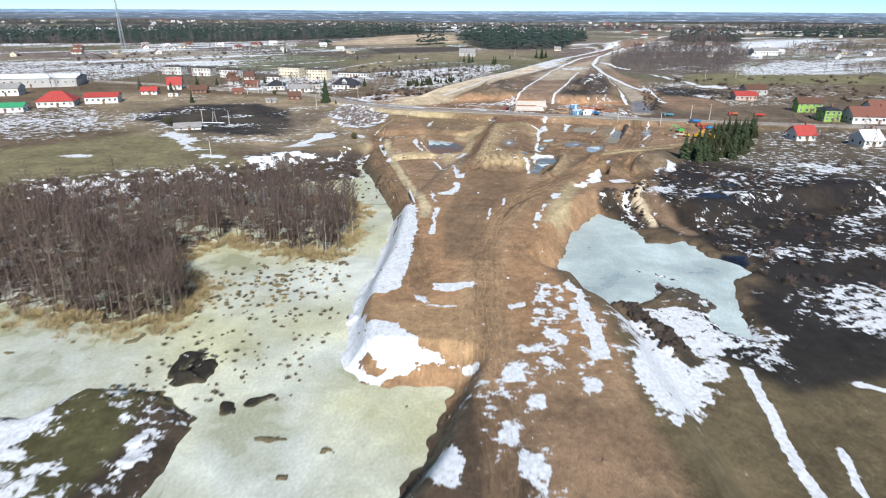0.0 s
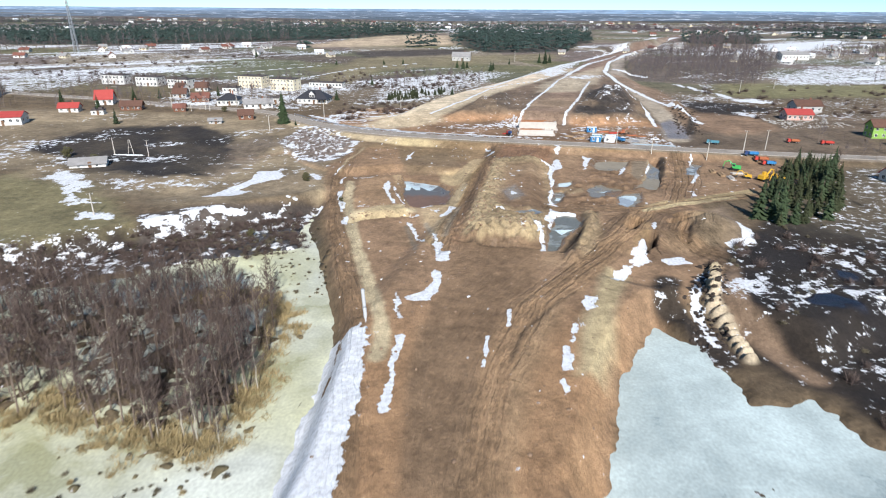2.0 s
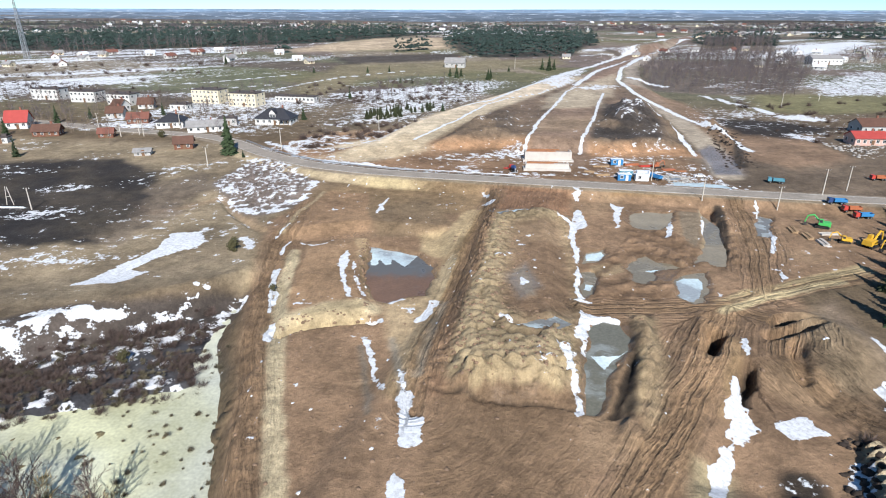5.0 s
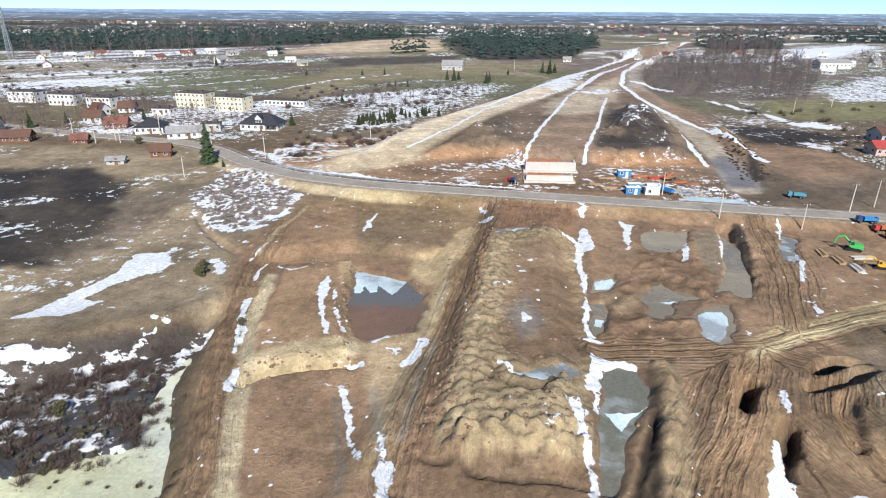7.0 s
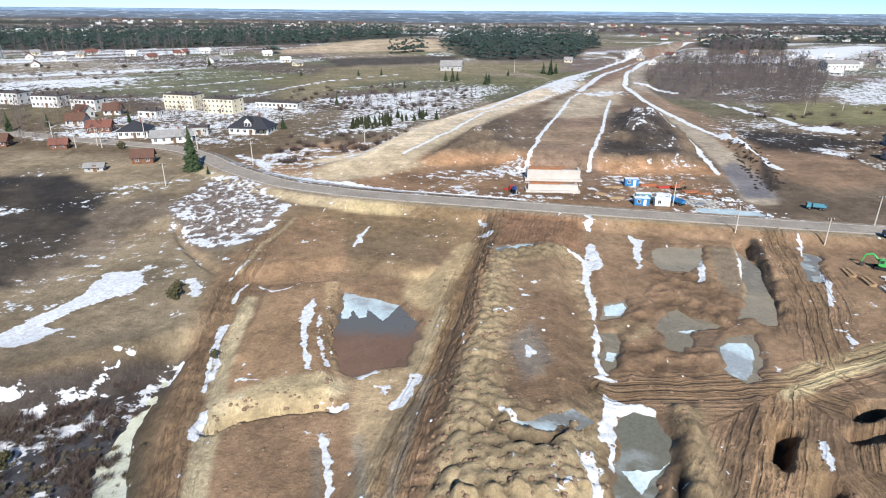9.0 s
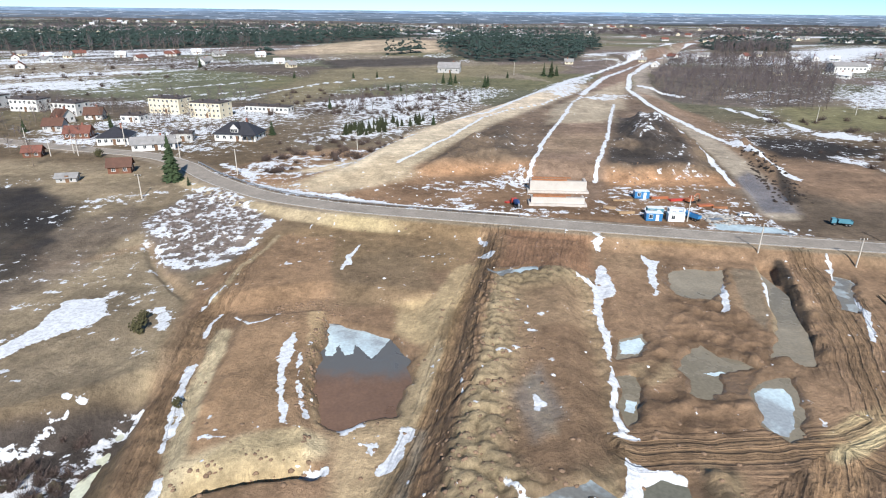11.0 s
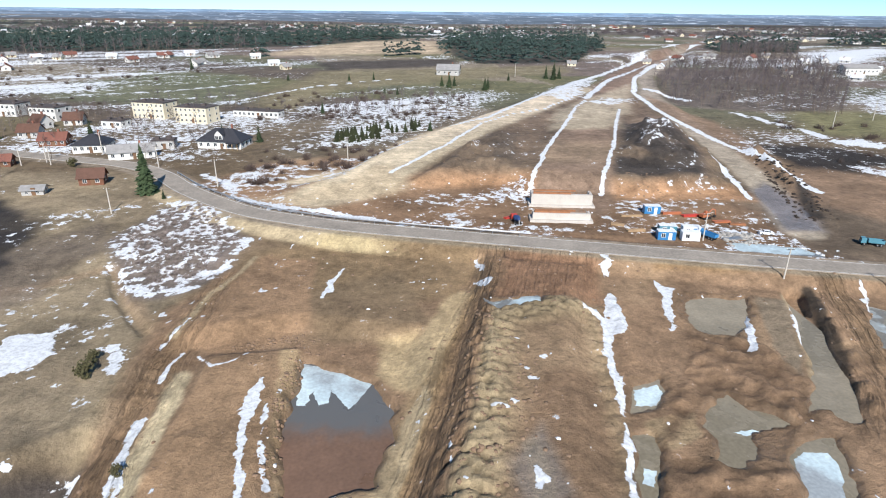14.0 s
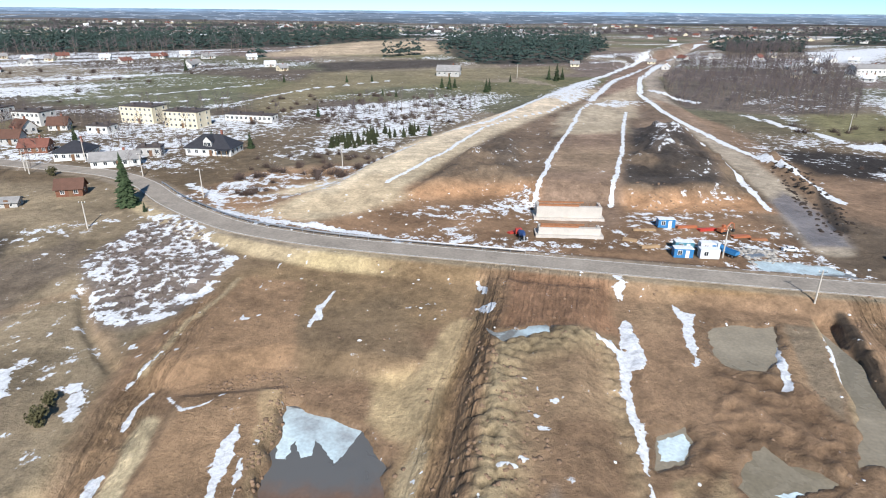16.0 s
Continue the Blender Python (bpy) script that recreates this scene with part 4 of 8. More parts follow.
snow_area([(3.8, 68.9), (15.5, 64.7), (15.5, 38.8), (3.5, 38.9)], 0.43, 4)

snow_line([(-11.4, 140), (-11, 125), (-11.6, 112), (-13.6, 96), (-14, 84), (-13.2, 72)], 1.5, 0.85)
# crumbs of old snow over the churned ground
crumb = step(vnoise(PX, PY, 1.3, 501) + 0.25 * vnoise(PX, PY, 0.6, 502), 0.98, 1.1) * step(fbm(PX, PY, 13, 2, 503), 0.0, 0.14) * step(PY, 160, 185) * (1 - step(PY, 330, 345)) * step(PX, -70, -50) * (1 - step(PX, 100, 120))
SNOW[:] = np.maximum(SNOW, 0.2 + 0.42 * crumb)
streak2 = fbm(PX * 0.3, PY, 6, 3, 75)
# the road's verges and the ground behind it
w, _ = area([(-60, 318), (-29.5, 291.9), (0.4, 281), (40.1, 272.1), (95.4, 262.3), (95.6, 300.5), (90, 312), (40, 318), (10, 328), (-24, 306)], 4)
paint(w, (0.215, 0.135, 0.080), 0.35)
SNOW[:] = np.where(w > 0.5, np.maximum(SNOW * (1 - w), 0.37 + 0.55 * streak2), SNOW)
w, _ = area([(91.5, 262.3), (92, 330), (200, 330), (228.2, 241.3)], 6)
paint(w * 0.8, (0.14, 0.105, 0.075), 0.4)
w, _ = area([(-30, 310), (-6, 322), (10, 350), (30, 400), (0, 410), (-40, 350)], 8)
paint(w * 0.6, (0.155, 0.125, 0.085), 0.3)
w, _ = area([(-48, 304), (-29.6, 296), (-5.6, 294), (8, 322), (-8, 342), (-30, 338), (-46, 322)], 3)
paint(w * 0.75, (0.30, 0.188, 0.110), 0.35)
SNOW[:] = np.maximum(SNOW, w * (0.40 + 0.6 * streak2))
w, _ = area([(111.5, 300.6), (128, 345), (152, 336), (145.1, 296.7), (119.3, 284.5)], 4)
paint(w * 0.8, (0.235, 0.152, 0.096), 0.4)
# snow along the far side of the road
snow_line([(-36, 301), (-21.6, 294), (-7.6, 290), (4.4, 286)], 1.4, 0.60)
snow_line([(-50, 322), (-40, 312)], 1.4, 0.6)

# motorway bank and ramps
w, PLATEAU_SD = area([(10, 312), (28, 318), (42, 314), (64, 312), (92, 310), (104, 345), (110, 400), (118, 456), (86, 462), (68, 426), (40, 380), (26, 352)], 3)
paint(w, (0.165, 0.118, 0.080), 0.4)
PLATEAU_W = w
SNOW[:] = SNOW * (1 - w) + (0.25 + 0.3 * NB + 0.25 * NM) * w
w, _, _ = band([(6, 314), (28, 316), (64, 307), (98, 305)], 4.0, 2.5)
paint(w * 0.9, (0.35, 0.205, 0.112), 0.35)
w, _ = area([(62, 312), (76, 348), (88, 386), (106, 386), (100, 345), (90, 314)], 2.5)
paint(w, (0.066, 0.054, 0.045), 0.5)
SNOW[:] = np.maximum(SNOW, w * (0.30 + 0.5 * NM))
w, _ = area([(14, 318), (27, 349), (38, 370), (46, 366), (36, 318)], 3)
paint(w * 0.8, (0.105, 0.082, 0.062), 0.5)
SNOW[:] = np.maximum(SNOW, w * (0.29 + 0.5 * NM))
paint(PLATEAU_W * step(fbm(PX, PY, 14, 4, 87), 0.02, 0.15) * 0.6, (0.21, 0.15, 0.098), 0.2)
MAIN_W, d, side = band(MAIN, 10, 2)
paint(MAIN_W, (0.225, 0.155, 0.108), 0.3)
w2, _ = area([(58, 372), (70, 420), (92, 436), (96, 412), (82, 376)], 3)
paint(w2 * 0.9, (0.38, 0.315, 0.215), 0.2)
w2 = MAIN_W * step(PY, 318, 330) * (1 - step(PY, 345, 362))
paint(w2 * 0.5, (0.34, 0.245, 0.155), 0.2)
SNOW[:] = SNOW * (1 - MAIN_W) + (0.22 + 0.2 * streak2) * MAIN_W
snow_line([(41, 309), (51, 341), (79, 424), (88, 443)], 0.6, 0.8)
snow_line([(59, 306), (74, 348), (97, 420)], 0.6, 0.78)
w, d, side = band(LEFT_RAMP[:6], 8.5, 2.5)
LEFT_W = w
paint(w, (0.47, 0.385, 0.26), 0.15)
tone(shape([(-26.5, 314.4), (-10.4, 310.8), (2.9, 317.9), (21.8, 360.1), (36.2, 389.9), (63.5, 417.7), (96.3, 482.2), (89.2, 492.4), (50.2, 431), (18.3, 388.1), (2, 362.3), (-6.5, 330.9), (-18.8, 323.9)], 2.0), (0.60, 0.495, 0.345), 0.95, 0.1)
tone(shape([(75.9, 429), (109.1, 472.9), (124.7, 494.3), (98, 407.7), (82.3, 394)], 3.0), (0.42, 0.345, 0.235), 0.85, 0.15)
SNOW[:] = SNOW * (1 - w) + 0.22 * w
w, _ = area([(-33.6, 298), (-14, 306), (-6, 320), (6, 326), (10, 308), (-5.7, 298.1)], 3)
paint(w * 0.8, (0.44, 0.345, 0.225), 0.2)
snow_line([(2.8, 318.9), (17.7, 347), (33.7, 386.2), (47.1, 405.7), (64.1, 420.7), (83.8, 453.4)], 0.6, 0.8)
snow_line([(-7.3, 338.8), (9.8, 369.3), (37, 398.7), (59.9, 443.9), (89.2, 492.4), (111.2, 516.8)], 1.0, 0.72)
snow_line([(49.8, 427.9), (80.7, 481.4), (123.2, 549.8), (158.3, 617.6)], 1.8, 0.76)
snow_area([(66, 470), (96, 516), (116, 532), (104, 500), (90, 460), (78, 440)], 0.62, 4)
snow_area([(84, 436), (98, 450), (116, 450), (112, 438), (96, 428)], 0.60, 3)
snow_line([(88, 446), (121, 522), (183, 631), (246, 734), (350, 895)], 1.6, 0.85)
snow_line([(150, 600), (190, 680), (230, 752), (310, 860)], 2.0, 0.7)
w, d, side = band(RIGHT_RAMP, 4.5, 1.2)
RIGHT_W = w
paint(w, (0.34, 0.285, 0.215), 0.15)
SNOW[:] = SNOW * (1 - w) + 0.2 * w
snow_line([(118, 308), (120, 343), (116, 369), (115, 425), (119, 470), (135, 519), (188, 629), (247, 734), (330, 868)], 1.1, 0.9)
snow_line([(97, 303), (104, 340), (108, 372), (106, 395)], 0.9, 0.85)
w, _ = area([(93.6, 280.4), (102.5, 280.4), (110, 302), (108, 318), (101, 310)], 2)
paint(w, (0.20, 0.175, 0.165), 0.1)
WET[:] = np.maximum(WET, w)
w, _ = area([(122, 462), (132, 404), (128, 356), (124, 326), (111.5, 300.6), (107.5, 296.5), (112, 316), (117, 356), (114, 416)], 2)
paint(w * 0.85, (0.225, 0.150, 0.095), 0.4)
w, _, _ = band([(106.5, 290.5), (113, 306), (118, 316)], 1.8, 1.0)
paint(w, (0.05, 0.04, 0.032), 0.4)
for pts in ([(-560, 640), (-319, 655), (-240, 668), (-180, 690), (-120, 716), (-63, 770), (-20, 830), (40, 880), (-40, 905), (-200, 890), (-368, 870), (-560, 820)], [(19, 689), (50, 603), (83, 606), (124, 622), (177, 757), (200, 850), (60, 880), (20, 780)], [(270, 700), (352, 716), (380, 780), (290, 790)], [(440, 820), (560, 800), (700, 840), (500, 900)],
            [(-900, 1150), (-200, 1250), (-200, 1380), (-900, 1300)], [(60, 1200), (260, 1180), (240, 1300), (60, 1320)], [(450, 1000), (900, 960), (900, 1060), (480, 1100)], [(-1800, 1900), (200, 1950), (200, 2150), (-1800, 2100)], [(500, 1500), (1700, 1450), (1700, 1600), (500, 1650)],
            [(-100, 2600), (2400, 2500), (2400, 2750), (-100, 2800)], [(-2600, 3100), (400, 3200), (400, 3400), (-2600, 3300)]):
    w = step(area_sd(pts, 30, False), -6, 6)
    paint(w * 0.92, (0.045, 0.043, 0.034), 0.3)
    SNOW[:] = SNOW * (1 - w) + 0.16 * w
for pts in ([(128, 440), (142, 511), (184, 577), (290, 600), (264, 520), (192, 412), (173, 424)], [(239, 640), (321, 682), (350, 716), (270, 700)], [(-600, 1000), (500, 1000), (500, 1100), (-600, 1100)], [(-1500, 1500), (500, 1450), (500, 1700), (-1500, 1750)], [(600, 1150), (1500, 1100), (1500, 1300), (600, 1350)], [(-2400, 2400), (2500, 2200), (2500, 2450), (-2400, 2650)], [(-330, 625), (-180, 645), (-160, 665), (-200, 665), (-330, 640)]):
    w = step(area_sd(pts, 30, False), -6, 6)
    paint(w * 0.8, (0.120, 0.098, 0.084), 0.3)
    SNOW[:] = SNOW * (1 - 0.3 * w) + 0.16 * 0.3 * w
# sand pit by the far wood, and the dark and green fields before it
w, _ = area([(-127, 640), (-88, 728), (-53, 790), (20, 800), (26, 672), (-45, 662)], 12)
paint(w, (0.44, 0.345, 0.225), 0.3)
SNOW[:] = SNOW * (1 - w) + 0.2 * w
w, _ = area([(-70, 608), (34, 640), (30, 590), (-56, 560)], 6)
paint(w * 0.9, (0.06, 0.05, 0.042))
SNOW[:] = SNOW * (1 - w) + 0.2 * w
w, _ = area([(-75, 446), (-58, 556), (32, 580), (107, 600), (107, 560), (14, 511), (-36, 481), (-50, 412)], 6)
paint(w * 0.9, (0.205, 0.172, 0.098))
SNOW[:] = SNOW * (1 - 0.6 * w) + 0.2 * 0.6 * w
w, _ = area([(-190, 470), (-147, 544), (-101, 532), (-71, 446), (-96, 425), (-160, 441)], 8)
paint(w * 0.85, (0.140, 0.145, 0.082))
snow_line([(-160, 455), (-120, 470), (-80, 505)], 1.6, 0.62)
snow_line([(-150, 445), (-110, 448), (-84, 462)], 1.2, 0.62)
snow_line([(-76, 450), (-50, 492), (-10, 522)], 1.4, 0.62)
w, _ = area([(158, 378), (178, 426), (300, 420), (320, 380), (180, 372)], 5)
paint(w * 0.9, (0.180, 0.165, 0.080))
SNOW[:] = SNOW * (1 - w) + 0.18 * w
w, _ = area([(127, 362), (144, 361), (160, 356), (170, 340), (140, 328), (126, 334)], 4)
paint(w * 0.95, BLACK)
SNOW[:] = np.maximum(SNOW, w * (0.20 + 0.5 * NM))
snow_line([(150, 424), (155, 402), (160, 386), (162, 372)], 1.6, 0.85)
snow_area([(160, 370), (172, 370), (176, 358), (160, 360)], 0.75, 3)
snow_area([(142, 336), (150, 330), (152, 318), (144, 324)], 0.75, 3)
snow_area([(161, 420), (166, 420), (166, 402), (160, 402)], 0.60, 3)
snow_line([(128, 481), (142, 456)], 2.4, 0.85)
snow_area([(300, 622), (352, 628), (480, 760), (470, 790), (350, 722)], 0.72, 14)
snow_area([(206, 416), (226, 460), (300, 520), (330, 470), (260, 420)], 0.58, 8)

# ---- heights of the shaped ground ----
road_d, road_s = line_d(ROAD, 20, False)
road_z = np.interp(PX, [-520, -330, -160, -110, -60, 0, 60, 130, 420], [12, 8, 5, 3.4, 2.9, 2.7, 2.5, 2.2, 2.0])


def toward(z, w):
    LH[:] = LH * (1 - w) + z * w


site = step(SITE_SD, -2, 4)
toward(0.35 + 0.25 * fbm(PX, PY, 20, 3, 91) + 0.10 * NS, site * 0.85)
LH += 2.6 * step(-np.hypot((PX - 70) * 1.1, (PY - 186) * 0.8), -11, -1)
at = window([(8.5, 172.3), (46, 282.1)], 3)
qx, qy = (PX[at] + 0.6 * NS[at]) / 1.8, (PY[at] + 0.6 * NS[at]) / 1.5
f1, f2 = np.full(qx.shape, 9.0), np.full(qx.shape, 9.0)
for ox in (-1, 0, 1):
    for oy in (-1, 0, 1):
        cx, cy = np.floor(qx) + ox, np.floor(qy) + oy
        d = np.hypot(qx - cx - lattice(cx, cy, 201), qy - cy - lattice(cx, cy, 202))
        f2 = np.where(d < f1, f1, np.minimum(f2, d))
        f1 = np.minimum(f1, d)
lump = np.maximum(CLOD_W, 0.4 * DIAG_W)[at]
LH[at] += lump * (0.2 + 0.95 * (1 - 1.3 * f1 * f1).clip(0, 1))
# shade in the gaps between clods, darkened into the soil colour
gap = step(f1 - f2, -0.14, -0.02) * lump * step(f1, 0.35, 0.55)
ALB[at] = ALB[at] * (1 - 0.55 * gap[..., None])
w, _ = area([(-18.1, 233.3), (-4.8, 235.4), (-3.7, 208.4), (-0.7, 200.7), (-16.1, 196.5)], 1.2, False)
LH += 0.9 * w
for pts, half, depth in (([(-14.9, 193.6), (-13, 195.4), (-9.3, 196.5), (-5.4, 197.5), (-2.2, 197.9), (-0.5, 197.6)], 0.55, 2.2),
                         ([(-46.8, 262.9), (-40.3, 251.8), (-29.6, 239)], 0.7, 0.7), ([(78.6, 251.2), (74, 236.3), (66.9, 217.8)], 1.3, 1.5), ([(54.1, 191), (51.2, 185.9)], 1.0, 1.3), ([(64, 185.9), (61.7, 179)], 0.8, 1.1),
                         ([(22.3, 249), (14.6, 214), (9.6, 189.9), (6.5, 172.3)], 0.8, 0.4), ([(62, 190), (67, 189.1), (69.9, 191)], 0.9, 1.6), ([(55.5, 182.6), (54.7, 179.8)], 0.8, 1.2), ([(67, 195), (70.9, 195)], 1.2, 1.6)):
    d, _ = line_d(pts, 8)
    LH -= depth * step(-d, -half - 0.7, -half + 0.2)
# spoil heaps along the cut by the frozen pond, and the notched cream bank
for pts, half, rise in (([(48.8, 145.7), (48.9, 150.9), (49.7, 156.4)], 2.2, 1.4), ([(34.7, 92.7), (38.8, 82.6), (39.8, 76)], 2.0, 1.2), ([(-16.1, 208.3), (-14, 214.3)], 1.0, 0.4), ([(43.3, 194), (41.3, 184), (37.3, 174.2), (33.4, 166.2)], 1.3, 1.3), ([(81.6, 248.3), (76.9, 234.2), (70.9, 218.8)], 0.9, 0.9), ([(54.1, 197), (50.2, 185.9), (44.4, 172.3)], 0.5, 0.5),
                        ([(46.1, 248.1), (44.3, 236), (42, 225.7)], 0.8, 0.4), ([(105.5, 296.5), (114, 320), (122, 350)], 4, 2.5)):
    d, _ = line_d(pts, 10, False)
    LH += rise * step(-d, -half - 1.0, -half * 0.3) * (0.7 + 1.6 * NS)
w, _, _ = band([(52.1, 136.9), (50.1, 146.5), (47.1, 151.5), (51.3, 160.5)], 2.4, 1)
paint(w * 0.95, (0.04, 0.032, 0.027), 0.5)
SNOW[:] = np.maximum(SNOW, 0.2 + 0.2 * w)
snow_line([(59.5, 163.4), (53, 152.9), (53.2, 148.4), (52.6, 141.3)], 1.0, 0.72)
w, _, _ = band([(63.9, 164), (60.3, 154.2), (58.6, 147.9), (59.5, 143.6), (63, 131.8)], 2.0, 1)
paint(w * 0.9, (0.25, 0.17, 0.11), 0.2)
w, _, _ = band([(62.3, 165.4), (57.6, 155.4), (55.5, 150.7), (56.6, 145.6), (55.9, 136.9)], 1.1, 0.6)
paint(w, PALE, 0.2)
LH += w * (0.9 + 0.8 * np.sin(PY * 3.6))
# shade of the slope beside the trench, painted as dark bands
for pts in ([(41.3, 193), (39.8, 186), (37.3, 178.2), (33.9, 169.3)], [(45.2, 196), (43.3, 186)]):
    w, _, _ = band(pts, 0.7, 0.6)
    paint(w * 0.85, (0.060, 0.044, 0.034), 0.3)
w, _ = area([(42.3, 197), (46.2, 195), (43.3, 182), (38.4, 170.2), (35.4, 168.2), (39.3, 180)], 1.2)
paint(w * 0.7, (0.34, 0.255, 0.165), 0.3)
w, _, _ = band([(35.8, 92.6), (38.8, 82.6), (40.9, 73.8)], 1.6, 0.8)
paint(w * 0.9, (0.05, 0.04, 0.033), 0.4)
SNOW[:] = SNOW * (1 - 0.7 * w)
RUT *= 0.55 + 0.45 * step(PY, 118, 168)
rutn = (0.6 * fbm(LANE, PY * 0.16, 1.7, 3, 401) + 0.5 * fbm(PX, PY, 1.5, 2, 403)) * RUT
LH += 0.8 * rutn
# rut hollows darkened and crests lightened: relief shading put into the colour
ALB *= (1 + 0.7 * rutn[..., None]).clip(0.5, 1.4)
# churned mud, rows of tipped heaps, torn edges
lumps = fbm(PX, PY, 2.2, 3, 411)
LH += CHURN * (0.15 + 1.5 * lumps)
# hollows darker and lumps lighter, following the churned relief
ALB *= (1 + 1.1 * CHURN[..., None] * lumps[..., None]).clip(0.5, 1.4)
for x, y in ((21.2, 179.4), (23.4, 178.5), (25.7, 179.3), (28.3, 180.5), (19.8, 177), (22.1, 176.9), (24.6, 176.5), (26.9, 177.5), (29, 178.3), (17.9, 176.8), (16.7, 178), (15.3, 178.9), (15.8, 176.4), (18.8, 178.3), (26.1, 175.7)):
    at = window([(x, y)], 3)
    d = np.hypot(WX[at] - x, WY[at] - y)
    LH[at] += 0.85 * (1 - (d / 1.15) ** 2).clip(0, 1)
    q = step(-d, -1.25, -0.8)[..., None]
    ALB[at] = ALB[at] * (1 - q) + np.array((0.36, 0.272, 0.172)) * q
# sunken cuts and holes, the shade inside them painted into the soil colour
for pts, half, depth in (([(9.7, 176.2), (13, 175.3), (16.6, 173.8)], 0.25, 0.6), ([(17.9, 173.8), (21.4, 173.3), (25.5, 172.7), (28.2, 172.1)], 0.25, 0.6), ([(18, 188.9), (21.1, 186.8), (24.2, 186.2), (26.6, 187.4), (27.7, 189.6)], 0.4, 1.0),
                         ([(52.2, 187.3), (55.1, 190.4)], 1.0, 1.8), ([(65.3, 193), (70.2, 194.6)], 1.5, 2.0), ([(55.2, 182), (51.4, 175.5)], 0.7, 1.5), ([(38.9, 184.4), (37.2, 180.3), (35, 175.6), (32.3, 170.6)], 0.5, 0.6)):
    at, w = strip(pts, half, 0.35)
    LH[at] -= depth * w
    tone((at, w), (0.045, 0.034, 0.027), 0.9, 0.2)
# motorway bank with its steep front
toward(np.interp(PY, [300, 340, 420, 500], [5.6, 6.2, 7.0, 9.0]) + 1.6 * NM + 0.9 * NS, step(PLATEAU_SD, -5, 3))
w, _ = area([(72, 328), (90, 326), (102, 350), (104, 382), (92, 386), (80, 352)], 4)
LH += w * (2.2 + 4.0 * NM + 2.0 * NS)
w, _ = area([(16, 322), (34, 320), (44, 362), (36, 366), (26, 346)], 3)
LH += w * (1.2 + 3.0 * NM + 1.5 * NS)
md, ms = line_d(MAIN, 25, False)
main_z = np.interp(PY, [300, 340, 420, 500, 700, 1100], [6.2, 6.8, 7.6, 10, 16, 21])
toward(main_z, step(-md, -16, -10) * step(PY, 308, 318))
ld, ls = line_d(LEFT_RAMP, 25, False)
toward(np.interp(PY, [300, 312, 340, 380, 430, 500], [2.6, 4.0, 5.8, 6.6, 7.4, 9.5]), step(-ld, -15, -8))
rd, rs = line_d(RIGHT_RAMP, 25, False)
toward(np.interp(PY, [280, 305, 342, 400, 460, 530], [1.6, 2.0, 3.6, 5.6, 8.2, 11]), step(-rd, -9, -5) * step(PY, 276, 284))
# road bank
toward(road_z - 0.12, step(-road_d, -9.0, -4.4))
w = step(-road_s, 2.6, 3.4) * (1 - step(-road_s, 7.5, 9.5)) * step(PX, -68, -60) * (1 - step(PX, -2, 12)) * (road_d < 60)
paint(w * 0.9, (0.45, 0.36, 0.225), 0.25)
w = step(road_d, 2.2, 3.0) * (1 - step(road_d, 4.4, 5.6))
paint(w * 0.75, (0.30, 0.245, 0.185), 0.2)
# building plot of the bridge
w, _ = area([(32.2, 279.1), (57.9, 275.2), (59.9, 300.4), (56, 306), (38, 308), (34.1, 296.2)], 2, False)
toward(1.6 + 0.25 * NS, w)

# ---- water levels: the ground dips under each sheet ----
PIT_LEVEL = -0.5
PIT = [(-4.1, 233.0), (0.8, 231.0), (6.3, 228.3), (7.3, 226.0), (9.1, 223.1), (9.8, 221.8), (9.5, 216.4), (8.7, 210.7), (8.1, 208.1), (5.6, 207.5), (4.3, 206.9), (2.0, 206.1), (0.2, 205.7), (-0.9, 207.1), (-2.3, 211.8), (-3.3, 215.9), (-3.9, 221.8), (-4.2, 228.6)]
PIT_ICE = [(-4.1, 233.1), (1.7, 230.6), (6.5, 228.3), (5.1, 224.4), (3.9, 222.2), (2.5, 224.1), (1.0, 226.5), (0.9, 223.6), (-0.2, 223.1), (-1.5, 226.1), (-1.9, 223.0), (-3.1, 223.1), (-4.2, 228.6)]
TRENCH = [(35.2, 194.0), (37.5, 195.1), (40.2, 193.7), (40.2, 190.0), (39.5, 187.0), (36.4, 183.6), (34.1, 179.0), (32.8, 175.4), (30.5, 171.2), (29.2, 171.2), (30.7, 178.1), (32.0, 184.2)]
MUDZONE = [(35, 199), (64, 198), (76, 236), (76, 253), (55, 254), (53, 231), (38, 230)]
DIPS = [(LEFT_ICE, -0.35, "swamp"), (RIGHT_ICE, -0.45, "lake"), (PIT, PIT_LEVEL, "pit"), (TRENCH, -0.3, "trench")]
DIPS.append(([(59.6, 250.3), (69.3, 249.7), (65.2, 240.1), (62.2, 236.9), (58.0, 237.7), (56.2, 239.0), (56.3, 242.1)], -0.05, "mud"))
DIPS.append(([(50.3, 219.8), (53.8, 222.4), (54.9, 219.8), (58.4, 218.0), (59.1, 216.2), (57.0, 213.7), (53.4, 211.1), (50.1, 211.4), (47.8, 209.2), (46.5, 210.4), (48.6, 213.5), (48.1, 216.2)], -0.05, "mud"))
DIPS.append(([(38.6, 214.6), (41.5, 214.6), (41.3, 211.9), (39.9, 209.0), (38.2, 204.5), (36.6, 203.2), (36.5, 206.3)], -0.05, "mud"))
DIPS.append(([(41.3, 223.8), (45.5, 225.5), (45.8, 222.7), (43.6, 219.6), (40.1, 218.9)], -0.05, "mud"))
DIPS.append(([(55.7, 211.6), (62.5, 213.7), (61.6, 209.8), (56.8, 202.0), (54.5, 200.9), (52.6, 203.4)], -0.05, "mud"))
